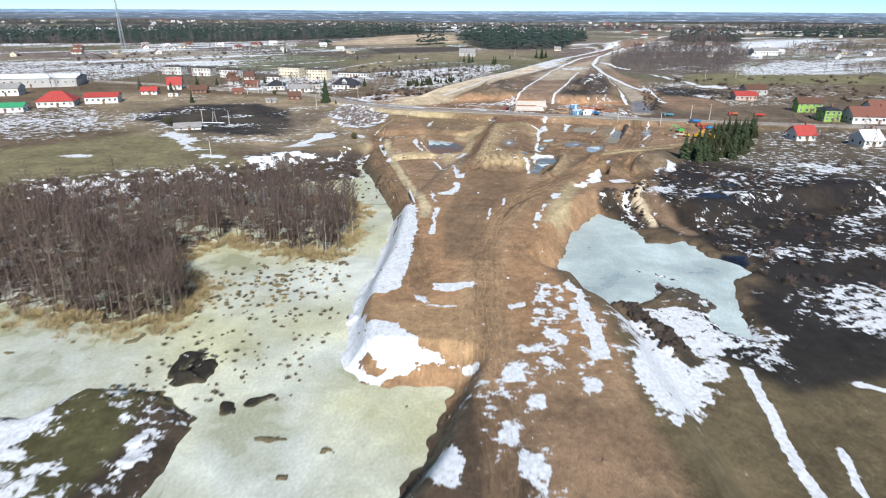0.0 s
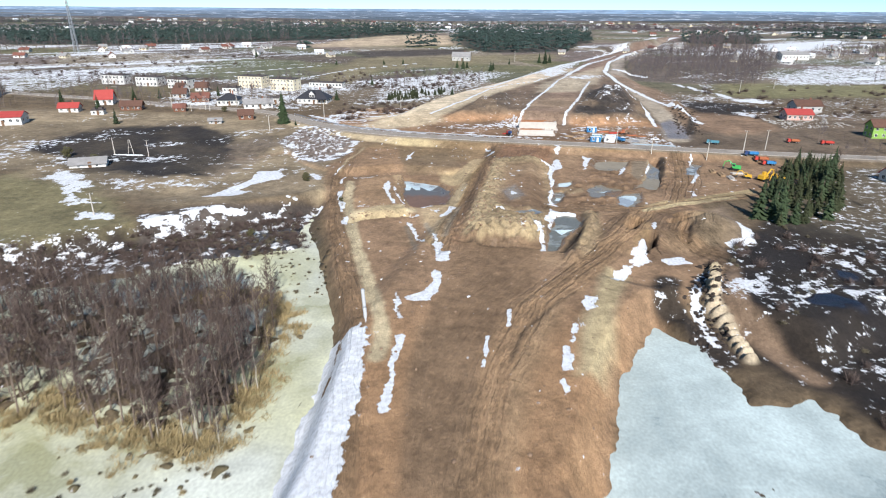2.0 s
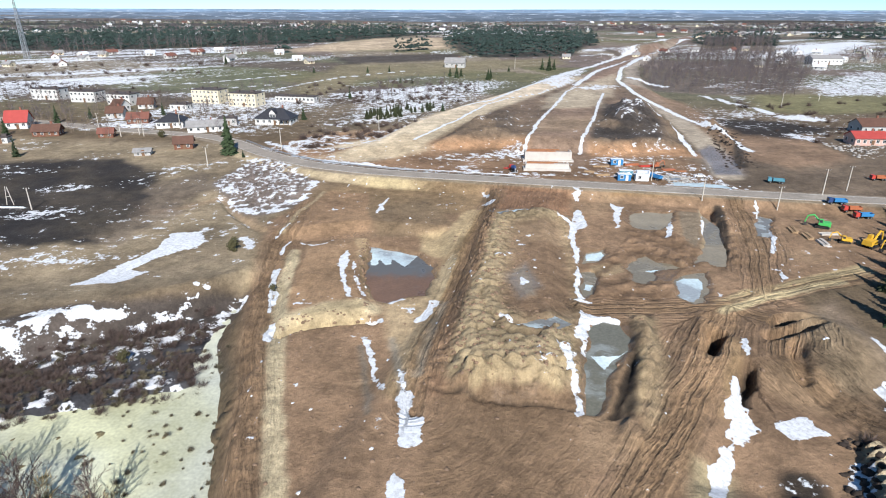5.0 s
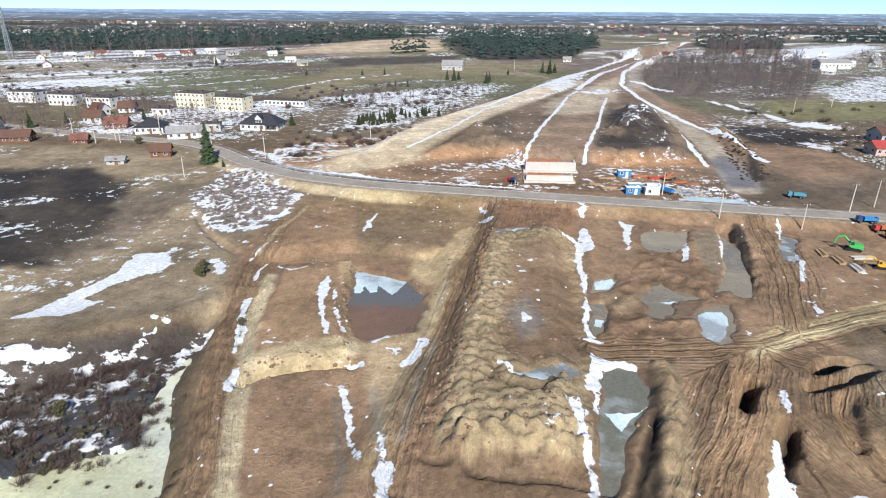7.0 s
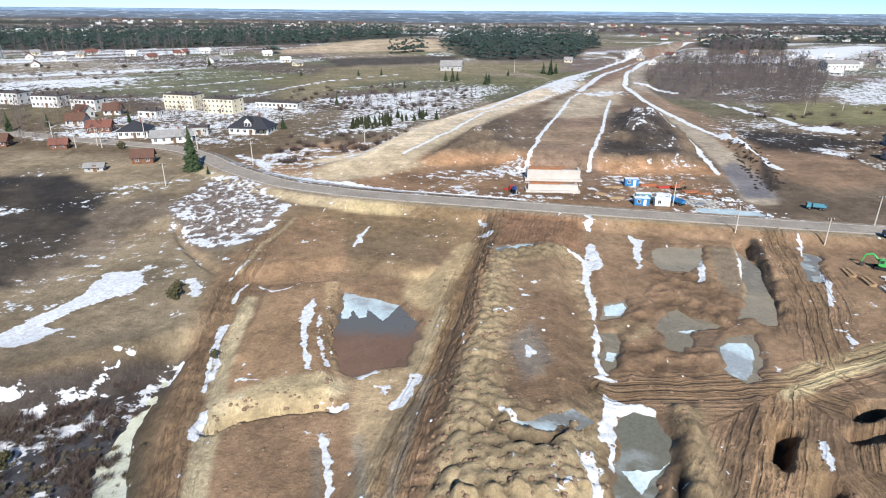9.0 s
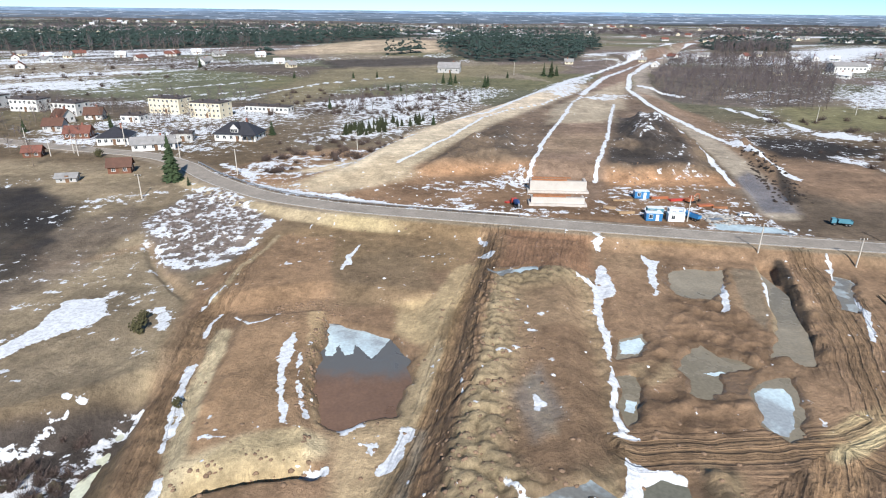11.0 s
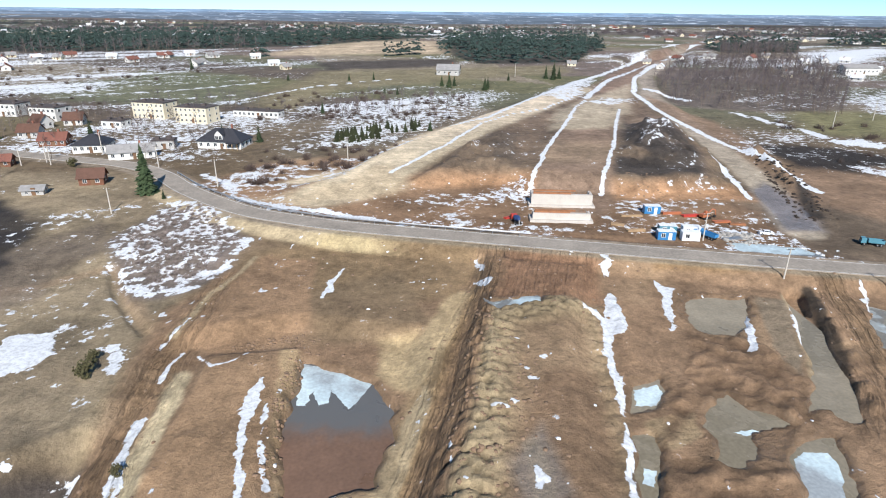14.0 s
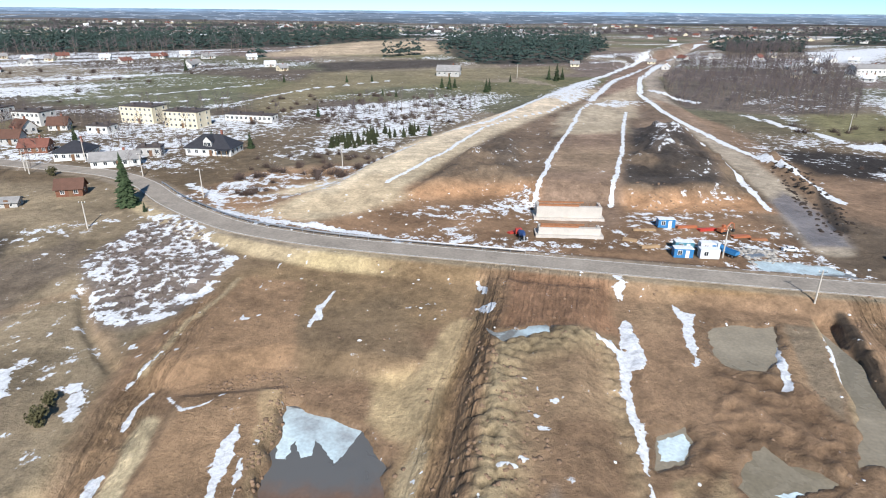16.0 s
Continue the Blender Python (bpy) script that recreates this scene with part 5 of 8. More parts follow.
POOLS = [([(74.9, 240.6), (76.8, 240.6), (73.2, 231.6), (69.6, 224.1), (66.2, 218.3), (63.6, 218.4), (67.2, 225.5), (71.3, 233.3)], -0.35, "ditch"), ([(89.6, 248.0), (91.7, 246.2), (88.6, 238.1), (84.0, 231.8), (83.2, 234.1), (85.9, 240.0)], -0.1, "ditch")]
POOLS.append(([(77.7, 274.3), (83.6, 272.3), (90.6, 270.3), (93.5, 266.3), (87.6, 267.3), (79.7, 268.2)], 1.2, "blue"))
POOLS.append(([(24, 244.1), (32.4, 245.7), (33.4, 243.3), (24.9, 241.4)], 0.15, "blue"))
POOLS.append(([(20.5, 189.5), (24.8, 187.7), (30.1, 191.2), (28.7, 191.8), (23.8, 190.5)], 0.05, "blue"))
DIPS += POOLS
SHEETS = [(LEFT_ICE, -0.35, "swamp", 3.0), (RIGHT_ICE, -0.45, "lake", 3.0), (PIT, PIT_LEVEL, "pit", 2.0), (TRENCH, -0.3, "trench", 1.6), (MUDZONE, -0.05, "mud", 0.5)] + [(p, z, k, 1.6) for p, z, k in POOLS]
PLATES = [(PIT_ICE, PIT_LEVEL), ([(33.3, 185.0), (37.3, 185.0), (39.0, 186.4), (35.5, 183.1), (34.2, 181.5), (33.6, 183.1)], -0.3)]
PLATES.append(([(41.6, 223.3), (45.0, 224.5), (45.2, 222.5), (43.5, 220.1), (40.7, 219.9)], -0.05))
PLATES.append(([(48.1, 228.1), (50.3, 227.8), (49.1, 225.5), (47.9, 225.9)], -0.05))
PLATES.append(([(55.6, 210.3), (57.2, 211.3), (59.9, 211.3), (60.1, 209.3), (57.1, 203.6), (55.2, 201.6), (54.1, 202.1), (53.4, 204.0), (53.8, 206.1)], -0.05))
PLATES.append(([(50.9, 214.9), (53.4, 215.3), (54.8, 214.5), (52.1, 214.2)], -0.05))
PLATES.append(([(54.2, 212.9), (57.2, 215.1), (57.4, 214.2), (53.8, 211.1)], -0.05))
PLATES.append(([(67.6, 226.6), (68.4, 225.8), (67.9, 223.7), (65.7, 218.5), (64.8, 217.6), (63.4, 218.3), (65.5, 222.4)], -0.35))
PLATES.append(([(38.1, 209.0), (39.3, 208.5), (38.2, 206.2), (37.2, 206.7)], -0.05))
for pts, level, kind in DIPS:
    at = window(pts, 8)
    sd = np.full(PX.shape, -99.0)
    ragged = 0.6 if kind == "trench" else 1.0
    sd[at] = in_area(PX[at] + ragged * (UX[at] - PX[at]), PY[at] + ragged * (UY[at] - PY[at]), pts)
    if kind in ("swamp", "lake"):
        dip = step(sd, -2.0, 1.5)
        LH[:] = np.where(sd > -2.0, LH * (1 - dip) + (level - 0.6 + 0.5 * NS) * dip, LH)
    else:
        LH[:] = np.where((sd > -4.0) & (sd < -0.8), np.maximum(LH, level + 0.10 + 0.08 * NS), LH)
        dip = step(sd, -0.9, 0.8)
        LH[:] = np.where(sd > -0.9, LH * (1 - dip) + (level - 0.45) * dip, LH)
    rim = step(sd, -2.2, -0.2)
    if kind not in ("swamp", "lake"):
        paint(rim * 0.5, (0.13, 0.088, 0.058))
        WET[:] = np.maximum(WET, rim * 0.8)
TUFT = step(fbm(PX, PY, 1.7, 2, 97), 0.16, 0.3) * step(fbm(PX, PY, 16, 2, 98), -0.05, 0.10)
w = step(area_sd(LEFT_ICE, 10, False), 2, 6)
LH += 0.75 * TUFT * w
paint(w * 0.9, (0.16, 0.135, 0.075), 0.4)
SNOW[:] = np.where(w > 0.5, 0.30, SNOW)

# tussock islands and a moss bank in the swamp
isl = [(-54.5, 60.1), (-50.1, 66.7), (-39.1, 65.5), (-32.5, 60), (-32.4, 50.1), (-33.5, 41.3), (-66.6, 32.6), (-77.8, 56.9)]
w, _ = area(isl, 2)
LH += 1.6 * w
paint(w, (0.085, 0.078, 0.034), 0.4)
SNOW[:] = SNOW * (1 - w) + (0.47 + 1.0 * fbm(PX, PY, 9, 3, 67)) * w
w, _ = area([(-40.2, 63.3), (-31.4, 61.1), (-31.3, 49), (-32.4, 39.1), (-40.1, 41.3), (-38, 54.5)], 1.5)
paint(w * 0.9, (0.055, 0.040, 0.030), 0.4)
LH += 0.8 * np.maximum(0, NS) * w
sd = area_sd(ISLET, 6)
dip = step(sd, -2, 2)
LH += 0.78 * dip * (0.4 + 2 * np.maximum(0, NS + 0.1))
paint(dip, (0.09, 0.075, 0.055), 0.4)
SNOW[:] = np.where(sd > -1, 0.40 + 0.3 * NB, SNOW)
WOOD = [(-137.9, 99.8), (-79.2, 90.8), (-66.7, 86.7), (-54.6, 84.4), (-44.6, 86.5), (-47.3, 102.8), (-58.6, 110.4), (-55.3, 119.2), (-49.7, 124.5), (-34.4, 119.1), (-23.4, 116.8), (-20, 129.9), (-21.3, 146.6), (-25.7, 159.8), (-44.6, 161.1), (-68.8, 157.7), (-97.6, 149), (-138.6, 139.8)]
w, _ = area(WOOD, 4)
LH += w * (0.62 + 0.9 * NS)
paint(w, (0.105, 0.078, 0.048), 0.45)
for x, y, rad, rise in ((-37.5, 73.7, 4.0, 1.0), (-36.9, 69.9, 2.0, .9), (-28, 63.8, 1.2, 0.9), (-25.3, 65.5, 1.0, 0.9), (-15.5, 88.4, 0.8, 0.9), (-17.1, 173.1, 0.6, 0.9), (-18, 176.5, 0.7, 0.9), (-18.5, 180, 0.6, 0.9)):
    at = window([(x, y)], 8)
    d = np.hypot(VX[at] - x, (VY[at] - y))
    q = step(-d, -rad - 0.8, -rad + 0.3)
    LH[at] += rise * q
    ALB[at] = ALB[at] * (1 - q[..., None]) + np.array((0.03, 0.026, 0.02)) * q[..., None]

LH += terrace(PX, PY)
nx, ny = len(GX), len(GY)
idx = np.arange(nx * ny).reshape(ny, nx)
quads = np.stack([idx[:-1, :-1], idx[:-1, 1:], idx[1:, 1:], idx[1:, :-1]], -1).reshape(-1, 4)
# less blue on site; the sky's blue reflection painted into the far fields
ALB[..., 2] *= 1 - 0.10 * step(SITE_SD, -4, 2) + 0.06 * step(PY, 320, 420)
me = bpy.data.meshes.new("ground")
me.vertices.add(nx * ny)
me.vertices.foreach_set("co", np.stack([PX, PY, LH], -1).astype(np.float32).ravel())
me.loops.add(quads.size)
me.loops.foreach_set("vertex_index", quads.astype(np.int32).ravel())
me.polygons.add(len(quads))
me.polygons.foreach_set("loop_start", np.arange(0, quads.size, 4, dtype=np.int32))
me.polygons.foreach_set("use_smooth", np.ones(len(quads), bool))
me.update(calc_edges=True)
one = np.ones(PX.shape)
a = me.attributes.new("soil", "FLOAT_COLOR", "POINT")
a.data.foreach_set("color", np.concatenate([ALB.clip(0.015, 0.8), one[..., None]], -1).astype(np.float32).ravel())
a = me.attributes.new("cover", "FLOAT_COLOR", "POINT")
a.data.foreach_set("color", np.stack([SNOW.clip(0, 1), WET.clip(0, 1), RUT.clip(0, 1), one], -1).astype(np.float32).ravel())
a = me.attributes.new("lane", "FLOAT", "POINT")
a.data.foreach_set("value", LANE.astype(np.float32).ravel())
me.materials.append(ground_material())
ground = tagged(new("ground", me), "muddy brown building site, dry meadows and snow patches reaching to the horizon", "ground", kind="structure")


def height(x, y):
    i = min(max(int(np.searchsorted(GX, x)) - 1, 0), nx - 2)
    j = min(max(int(np.searchsorted(GY, y)) - 1, 0), ny - 2)
    u, v = (x - GX[i]) / (GX[i + 1] - GX[i]), (y - GY[j]) / (GY[j + 1] - GY[j])
    return float((LH[j, i] * (1 - u) + LH[j, i + 1] * u) * (1 - v) + (LH[j + 1, i] * (1 - u) + LH[j + 1, i + 1] * u) * v)


def from_bm(name, bm, mat, parent=None, smooth=False):
    m = bpy.data.meshes.new(name)
    bm.to_mesh(m)
    bm.free()
    for one_mat in (mat if isinstance(mat, (list, tuple)) else [mat]):
        m.materials.append(one_mat)
    if smooth:
        m.polygons.foreach_set("use_smooth", [True] * len(m.polygons))
    ob = new(name, m)
    ob.parent = parent
    return ob


def part(name, bm, mat, parent, label="", smooth=False):
    ob = from_bm(name, bm, mat, parent, smooth)
    if label:
        ob["label"] = label
    return ob


# ---- water and ice ----
ICE = {"swamp": ice_material("swamp_ice", (0.53, 0.55, 0.48), (0.37, 0.38, 0.28), 0.50, 0.65), "lake": ice_material("lake_ice", (0.43, 0.50, 0.485), (0.31, 0.37, 0.365), 0.48, 0.0),
       "pit": ice_material("pit_water", (0.175, 0.105, 0.068), (0.135, 0.082, 0.052), 0.55, silt=(215.4, 220.5, (0.115, 0.115, 0.112))), "trench": ice_material("trench_water", (0.30, 0.325, 0.31), (0.155, 0.150, 0.115), 0.72),
       "mud": ice_material("mud_water", (0.275, 0.235, 0.17), (0.205, 0.175, 0.12), 0.6), "blue": ice_material("puddle_ice", (0.44, 0.53, 0.56), (0.19, 0.19, 0.175), 0.60, 0, 0.16),
       "ditch": ice_material("ditch_ice", (0.40, 0.45, 0.46), (0.20, 0.185, 0.15), 0.66, 0, 0.2),
       "plate": ice_material("ice_plate", (0.54, 0.65, 0.68), (0.33, 0.36, 0.37), 0.52, 0, 0.12)}
WATER_TAG = {"swamp": ("frozen_swamp", "flooded swamp under grey-white rotten ice with yellowish stains"), "lake": ("frozen_pond", "pond under pale blue-green ice beside the muddy bank"),
             "pit": ("flooded_pit", "reddish-brown muddy water standing in a dug pit"), "trench": ("flooded_trench", "murky grey-green water with thin ice in a dug trench"),
             "mud": ("muddy_puddle", "shallow brown muddy puddle between wheel ruts"), "blue": ("icy_puddle", "small puddle under pale bluish ice in the mud")}
WATER_TAG["plate"] = ("ice_plate", "pale bluish ice plate floating on muddy water")
WATER_TAG["ditch"] = ("flooded_ditch", "long ditch with pale ice between muddy banks")
for pts, level, kind, grow in SHEETS + [(p, z + 0.012, "plate", 0.0) for p, z in PLATES]:
    deep = {"swamp": -4.6, "lake": -4.6, "pit": -1.7, "blue": 2.2 if pts[0][0] < 40 else 0.0}.get(kind, -1.7 if pts is PIT_ICE else 0.0)
    level += deep
    bm = bmesh.new()
    ring = []
    for k, (x, y) in enumerate(pts):
        (ax, ay), (bx, by) = pts[k - 1], pts[(k + 1) % len(pts)]
        d = Vector((by - ay, ax - bx)).normalized()
        area2 = sum(p[0] * q[1] - q[0] * p[1] for p, q in zip(pts, pts[1:] + pts[:1]))
        d = d if area2 > 0 else -d
        ring.append(bm.verts.new((x + d.x * grow, y + d.y * grow, level)))
    if kind == "plate":
        bm.clear()
        jit = random.Random(12)
        ring = []
        for p, q in zip(pts, pts[1:] + pts[:1]):
            shake = min(0.14, 0.03 * math.dist(p, q))
            for k in range(7):
                t = k / 7
                ring.append(bm.verts.new((p[0] + (q[0] - p[0]) * t + jit.gauss(0, shake), p[1] + (q[1] - p[1]) * t + jit.gauss(0, shake), level)))
    f = bm.faces.new(ring)
    if f.normal.z < 0:
        f.normal_flip()
    bmesh.ops.triangulate(bm, faces=[f])
    bmesh.ops.recalc_face_normals(bm, faces=bm.faces)
    for q in bm.faces:
        if q.normal.z < 0:
            q.normal_flip()
    nm, lab = WATER_TAG[kind]
    tagged(from_bm(nm, bm, ICE[kind]), lab, "water", kind="structure")


# ---- materials of things ----
ASPHALT = plain("asphalt", (0.30, 0.262, 0.218), 0.85, vary=0.25, scale=0.25, bump=0.2)
LINE = plain("road_paint", (0.62, 0.61, 0.58), 0.7, vary=0.3, scale=2.0)
CONCRETE = plain("concrete", (0.50, 0.46, 0.41), 0.85, vary=0.14, scale=0.5, bump=0.2)
RUSTY = plain("shuttering", (0.30, 0.135, 0.065), 0.8, vary=0.3, scale=1.0, bump=0.2)
STEEL = plain("galvanised_steel", (0.48, 0.49, 0.50), 0.45, 0.8, vary=0.1, scale=2)
POLEWOOD = plain("pole_concrete", (0.50, 0.46, 0.40), 0.85, vary=0.2, scale=2)
BARK = plain("bark", (0.175, 0.135, 0.105), 0.9, vary=0.3, scale=3, rand=0.35)
PALEBARK = plain("birch_bark", (0.42, 0.38, 0.31), 0.85, vary=0.35, scale=3)
TWIG = plain("twigs", (0.105, 0.076, 0.064), 0.9, vary=0.3, scale=0.4, rand=0.5)
NEEDLE = plain("needles", (0.040, 0.060, 0.026), 0.85, vary=0.45, scale=1.2, rand=0.4)
PINE = plain("pine_needles", (0.044, 0.052, 0.022), 0.85, vary=0.45, scale=0.6, rand=0.4)
# far-wood colours, paled and blued for haze; the twig grey serves copses too
HAZED_NEEDLE = plain("wood_needles", (0.045, 0.072, 0.062), 0.9, vary=0.5, scale=0.05)
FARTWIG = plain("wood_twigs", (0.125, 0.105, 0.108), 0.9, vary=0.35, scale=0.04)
REED = plain("dry_reed", (0.34, 0.265, 0.135), 0.9, vary=0.3, scale=0.4)
SEDGE = plain("sedge", (0.135, 0.115, 0.075), 0.9, vary=0.45, scale=0.5)
BRAMBLE = plain("bramble_stems", (0.26, 0.215, 0.19), 0.9, vary=0.35, scale=0.6)
GLASS = plain("window_glass", (0.035, 0.042, 0.05), 0.12, vary=0.3, scale=0.3, spec=0.6)
FRAME = plain("window_frame", (0.72, 0.71, 0.68), 0.6, vary=0.06)
BRICKRED = plain("chimney_brick", (0.26, 0.11, 0.075), 0.85, vary=0.25, scale=3)
DOORM = plain("door_paint", (0.16, 0.09, 0.05), 0.6, vary=0.15)
RUBBER = plain("rubber", (0.025, 0.024, 0.023), 0.85, vary=0.2)
DARKMETAL = plain("dark_steel", (0.07, 0.065, 0.06), 0.6, 0.5, vary=0.2)
WALLS = {"white": plain("white_render", (0.60, 0.585, 0.55), 0.85, vary=0.10, scale=0.4), "cream": plain("cream_render", (0.66, 0.58, 0.42), 0.85, vary=0.10, scale=0.3),
         "brown": plain("brown_boards", (0.17, 0.075, 0.045), 0.8, vary=0.25, scale=1.2), "grey": plain("grey_render", (0.40, 0.39, 0.37), 0.85, vary=0.12, scale=0.4),
         "green": plain("lime_render", (0.24, 0.40, 0.085), 0.8, vary=0.10, scale=0.4), "rose": plain("pink_render", (0.55, 0.36, 0.30), 0.85, vary=0.1, scale=0.4)}
ROOFS = {"red": plain("red_sheet_roof", (0.36, 0.060, 0.050), 0.55, vary=0.12, scale=0.7), "tile": plain("brick_red_tiles", (0.19, 0.080, 0.058), 0.8, vary=0.22, scale=1.2, bump=0.3),
         "black": plain("anthracite_tiles", (0.040, 0.040, 0.046), 0.55, vary=0.2, scale=1.0, bump=0.3), "grey": plain("grey_fibre_roof", (0.27, 0.26, 0.25), 0.8, vary=0.2, scale=0.6),
         "brown": plain("brown_tiles", (0.115, 0.060, 0.042), 0.75, vary=0.2, scale=1.0), "green": plain("green_sheet_roof", (0.055, 0.30, 0.14), 0.5, vary=0.12, scale=0.5),
         "snowy": plain("snowy_roof", (0.70, 0.72, 0.75), 0.8, vary=0.15, scale=0.3), "tar": plain("bitumen_roof", (0.085, 0.070, 0.065), 0.8, vary=0.3, scale=0.4)}
PAINT = {k: plain(k + "_paint", c, 0.45, vary=0.16, scale=0.8) for k, c in (("yellow", (0.62, 0.36, 0.035)), ("lime", (0.07, 0.42, 0.10)), ("red", (0.45, 0.055, 0.04)), ("blue", (0.045, 0.20, 0.42)),
                                                                          ("white", (0.72, 0.73, 0.74)), ("orange", (0.38, 0.13, 0.06)), ("navy", (0.03, 0.06, 0.16)), ("teal", (0.09, 0.24, 0.30)))}
TIMBER = plain("raw_timber", (0.36, 0.245, 0.14), 0.85, vary=0.25, scale=1.2)
STONE = plain("rubble", (0.34, 0.32, 0.29), 0.9, vary=0.35, scale=1.4, bump=0.5)


def box(bm, c, s, rz=0.0, taper=1.0):
    """A block with its centre c, sizes s, turned rz degrees; taper narrows the top."""
    vs = []
    for z in (-0.5, 0.5):
        k = taper if z > 0 else 1.0
        for x, y in ((-0.5, -0.5), (0.5, -0.5), (0.5, 0.5), (-0.5, 0.5)):
            v = Matrix.Rotation(radians(rz), 3, "Z") @ Vector((x * s[0] * k, y * s[1] * k, 0))
            vs.append(bm.verts.new((c[0] + v.x, c[1] + v.y, c[2] + z * s[2])))
    for f in ((3, 2, 1, 0), (4, 5, 6, 7), (0, 1, 5, 4), (1, 2, 6, 5), (2, 3, 7, 6), (3, 0, 4, 7)):
        bm.faces.new([vs[i] for i in f])
    return vs


def boxes(*items):
    bm = bmesh.new()
    for it in items:
        box(bm, *it)
    return bm


def tube(bm, a, c, ra, rc, n=6):
    a, c = Vector(a), Vector(c)
    q = (c - a).to_track_quat("Z", "Y")
    ring = []
    for p, r in ((a, ra), (c, rc)):
        ring.append([bm.verts.new(p + q @ Vector((r * math.cos(2 * math.pi * k / n), r * math.sin(2 * math.pi * k / n), 0))) for k in range(n)])
    for k in range(n):
        bm.faces.new((ring[0][k], ring[0][(k + 1) % n], ring[1][(k + 1) % n], ring[1][k]))
    bm.faces.new(ring[1])
    bm.faces.new(ring[0][::-1])


def thing(name, x, y, rz=0.0, z=None, label="", category="", group="", kind=""):
    e = new(name)
    e.empty_display_size = 0.3
    e.matrix_basis = pose(x, y, height(x, y) if z is None else z, 0, 0, rz)
    return tagged(e, label, category, group, kind)


def raw_mesh(name, verts, faces, mats, smooth=False, index=None):
    m = bpy.data.meshes.new(name)
    m.from_pydata([tuple(v) for v in verts], [], faces)
    for one_mat in (mats if isinstance(mats, (list, tuple)) else [mats]):
        m.materials.append(one_mat)
    if index is not None:
        m.polygons.foreach_set("material_index", index)
    if smooth:
        m.polygons.foreach_set("use_smooth", [True] * len(faces))
    m.update()
    return m


# ---- the road ----
def smooth_line(pts, step_len=3.0):
    out = []
    P = [Vector(p) for p in pts]
    for i in range(len(P) - 1):
        p0, p1, p2, p3 = P[max(i - 1, 0)], P[i], P[i + 1], P[min(i + 2, len(P) - 1)]
        n = max(2, int((p2 - p1).length / step_len))
        for k in range(n):
            t = k / n
            out.append(0.5 * ((2 * p1) + (p2 - p0) * t + (2 * p0 - 5 * p1 + 4 * p2 - p3) * t * t + (3 * p1 - p0 - 3 * p2 + p3) * t ** 3))
    out.append(P[-1])
    return out


def road_level(x):
    return float(np.interp(x, [-520, -330, -160, -110, -60, 0, 60, 130, 420], [12, 8, 5, 3.4, 2.9, 2.7, 2.5, 2.2, 2.0]))


def ribbon(name, pts, offs, lift, mat, thick=0.06):
    """A strip along a line between two offsets, with real thickness."""
    verts, faces = [], []
    for i, p in enumerate(pts):
        d = (pts[min(i + 1, len(pts) - 1)] - pts[max(i - 1, 0)]).normalized()
        nrm = Vector((-d.y, d.x))
        z = road_level(p.x) + lift
        for o in offs:
            q = p + nrm * o
            verts += [(q.x, q.y, z - thick), (q.x, q.y, z)]
    for i in range(len(pts) - 1):
        a, c = 4 * i, 4 * i + 4
        faces += [(a + 1, c + 1, c + 3, a + 3), (a, a + 1, c + 1, c)[::-1], (a + 2, c + 2, c + 3, a + 3)[::-1], (a, c, c + 2, a + 2)[::-1]]
    faces = [f[::-1] for f in faces]
    return new(name, raw_mesh(name, verts, faces, mat))


ROADLINE = smooth_line(ROAD)
road = tagged(ribbon("road", ROADLINE, (-3.0, 3.0), 0.05, ASPHALT, 0.25), "worn grey asphalt country road on a low bank", "road", kind="structure")
for o in (-2.75, 2.75):
    edge = ribbon("edge_line", ROADLINE, (o - 0.07, o + 0.07), 0.058, LINE, 0.01)
    edge.parent = road
near = [p for p in ROADLINE if -72 < p.x < 110]


def guard_rail(pts, off):
    root = tagged(new("guard_rail"), "galvanised steel crash barrier beside the road", "guard rail")
    p0 = pts[0]
    root.matrix_basis = pose(p0.x, p0.y, road_level(p0.x))
    inv = root.matrix_basis.inverted()
    post = raw_mesh("post", *(lambda b: ([v.co.copy() for v in b.verts], [[v.index for v in f.verts] for f in b.faces]))(indexed(boxes(((0, 0, 0.2), (0.1, 0.12, 0.9))))), STEEL)
    verts, faces = [], []
    for i, p in enumerate(pts):
        d = (pts[min(i + 1, len(pts) - 1)] - pts[max(i - 1, 0)]).normalized()
        q = p + Vector((-d.y, d.x)) * off
        z = road_level(p.x)
        loc = inv @ Vector((q.x, q.y, z))
        for dz, o in ((0.45, 0.0), (0.55, 0.06), (0.62, 0.0), (0.69, 0.06), (0.79, 0.0)):
            w = inv @ Vector((q.x + d.y * (0.08 + o), q.y - d.x * (0.08 + o), z + dz))
            verts.append(w)
        ob = new("post", post)
        ob.parent = root
        ob.location = loc
    for i in range(len(pts) - 1):
        for k in range(4):
            a = 5 * i + k
            faces.append((a, a + 1, a + 6, a + 5))
    rail = new("rail", raw_mesh("rail", verts, faces, STEEL))
    rail.parent = root
    return root


def indexed(bm):
    bm.verts.index_update()
    return bm


guard_rail([p for p in near if p.x > -62 and p.x < 34], 3.5)


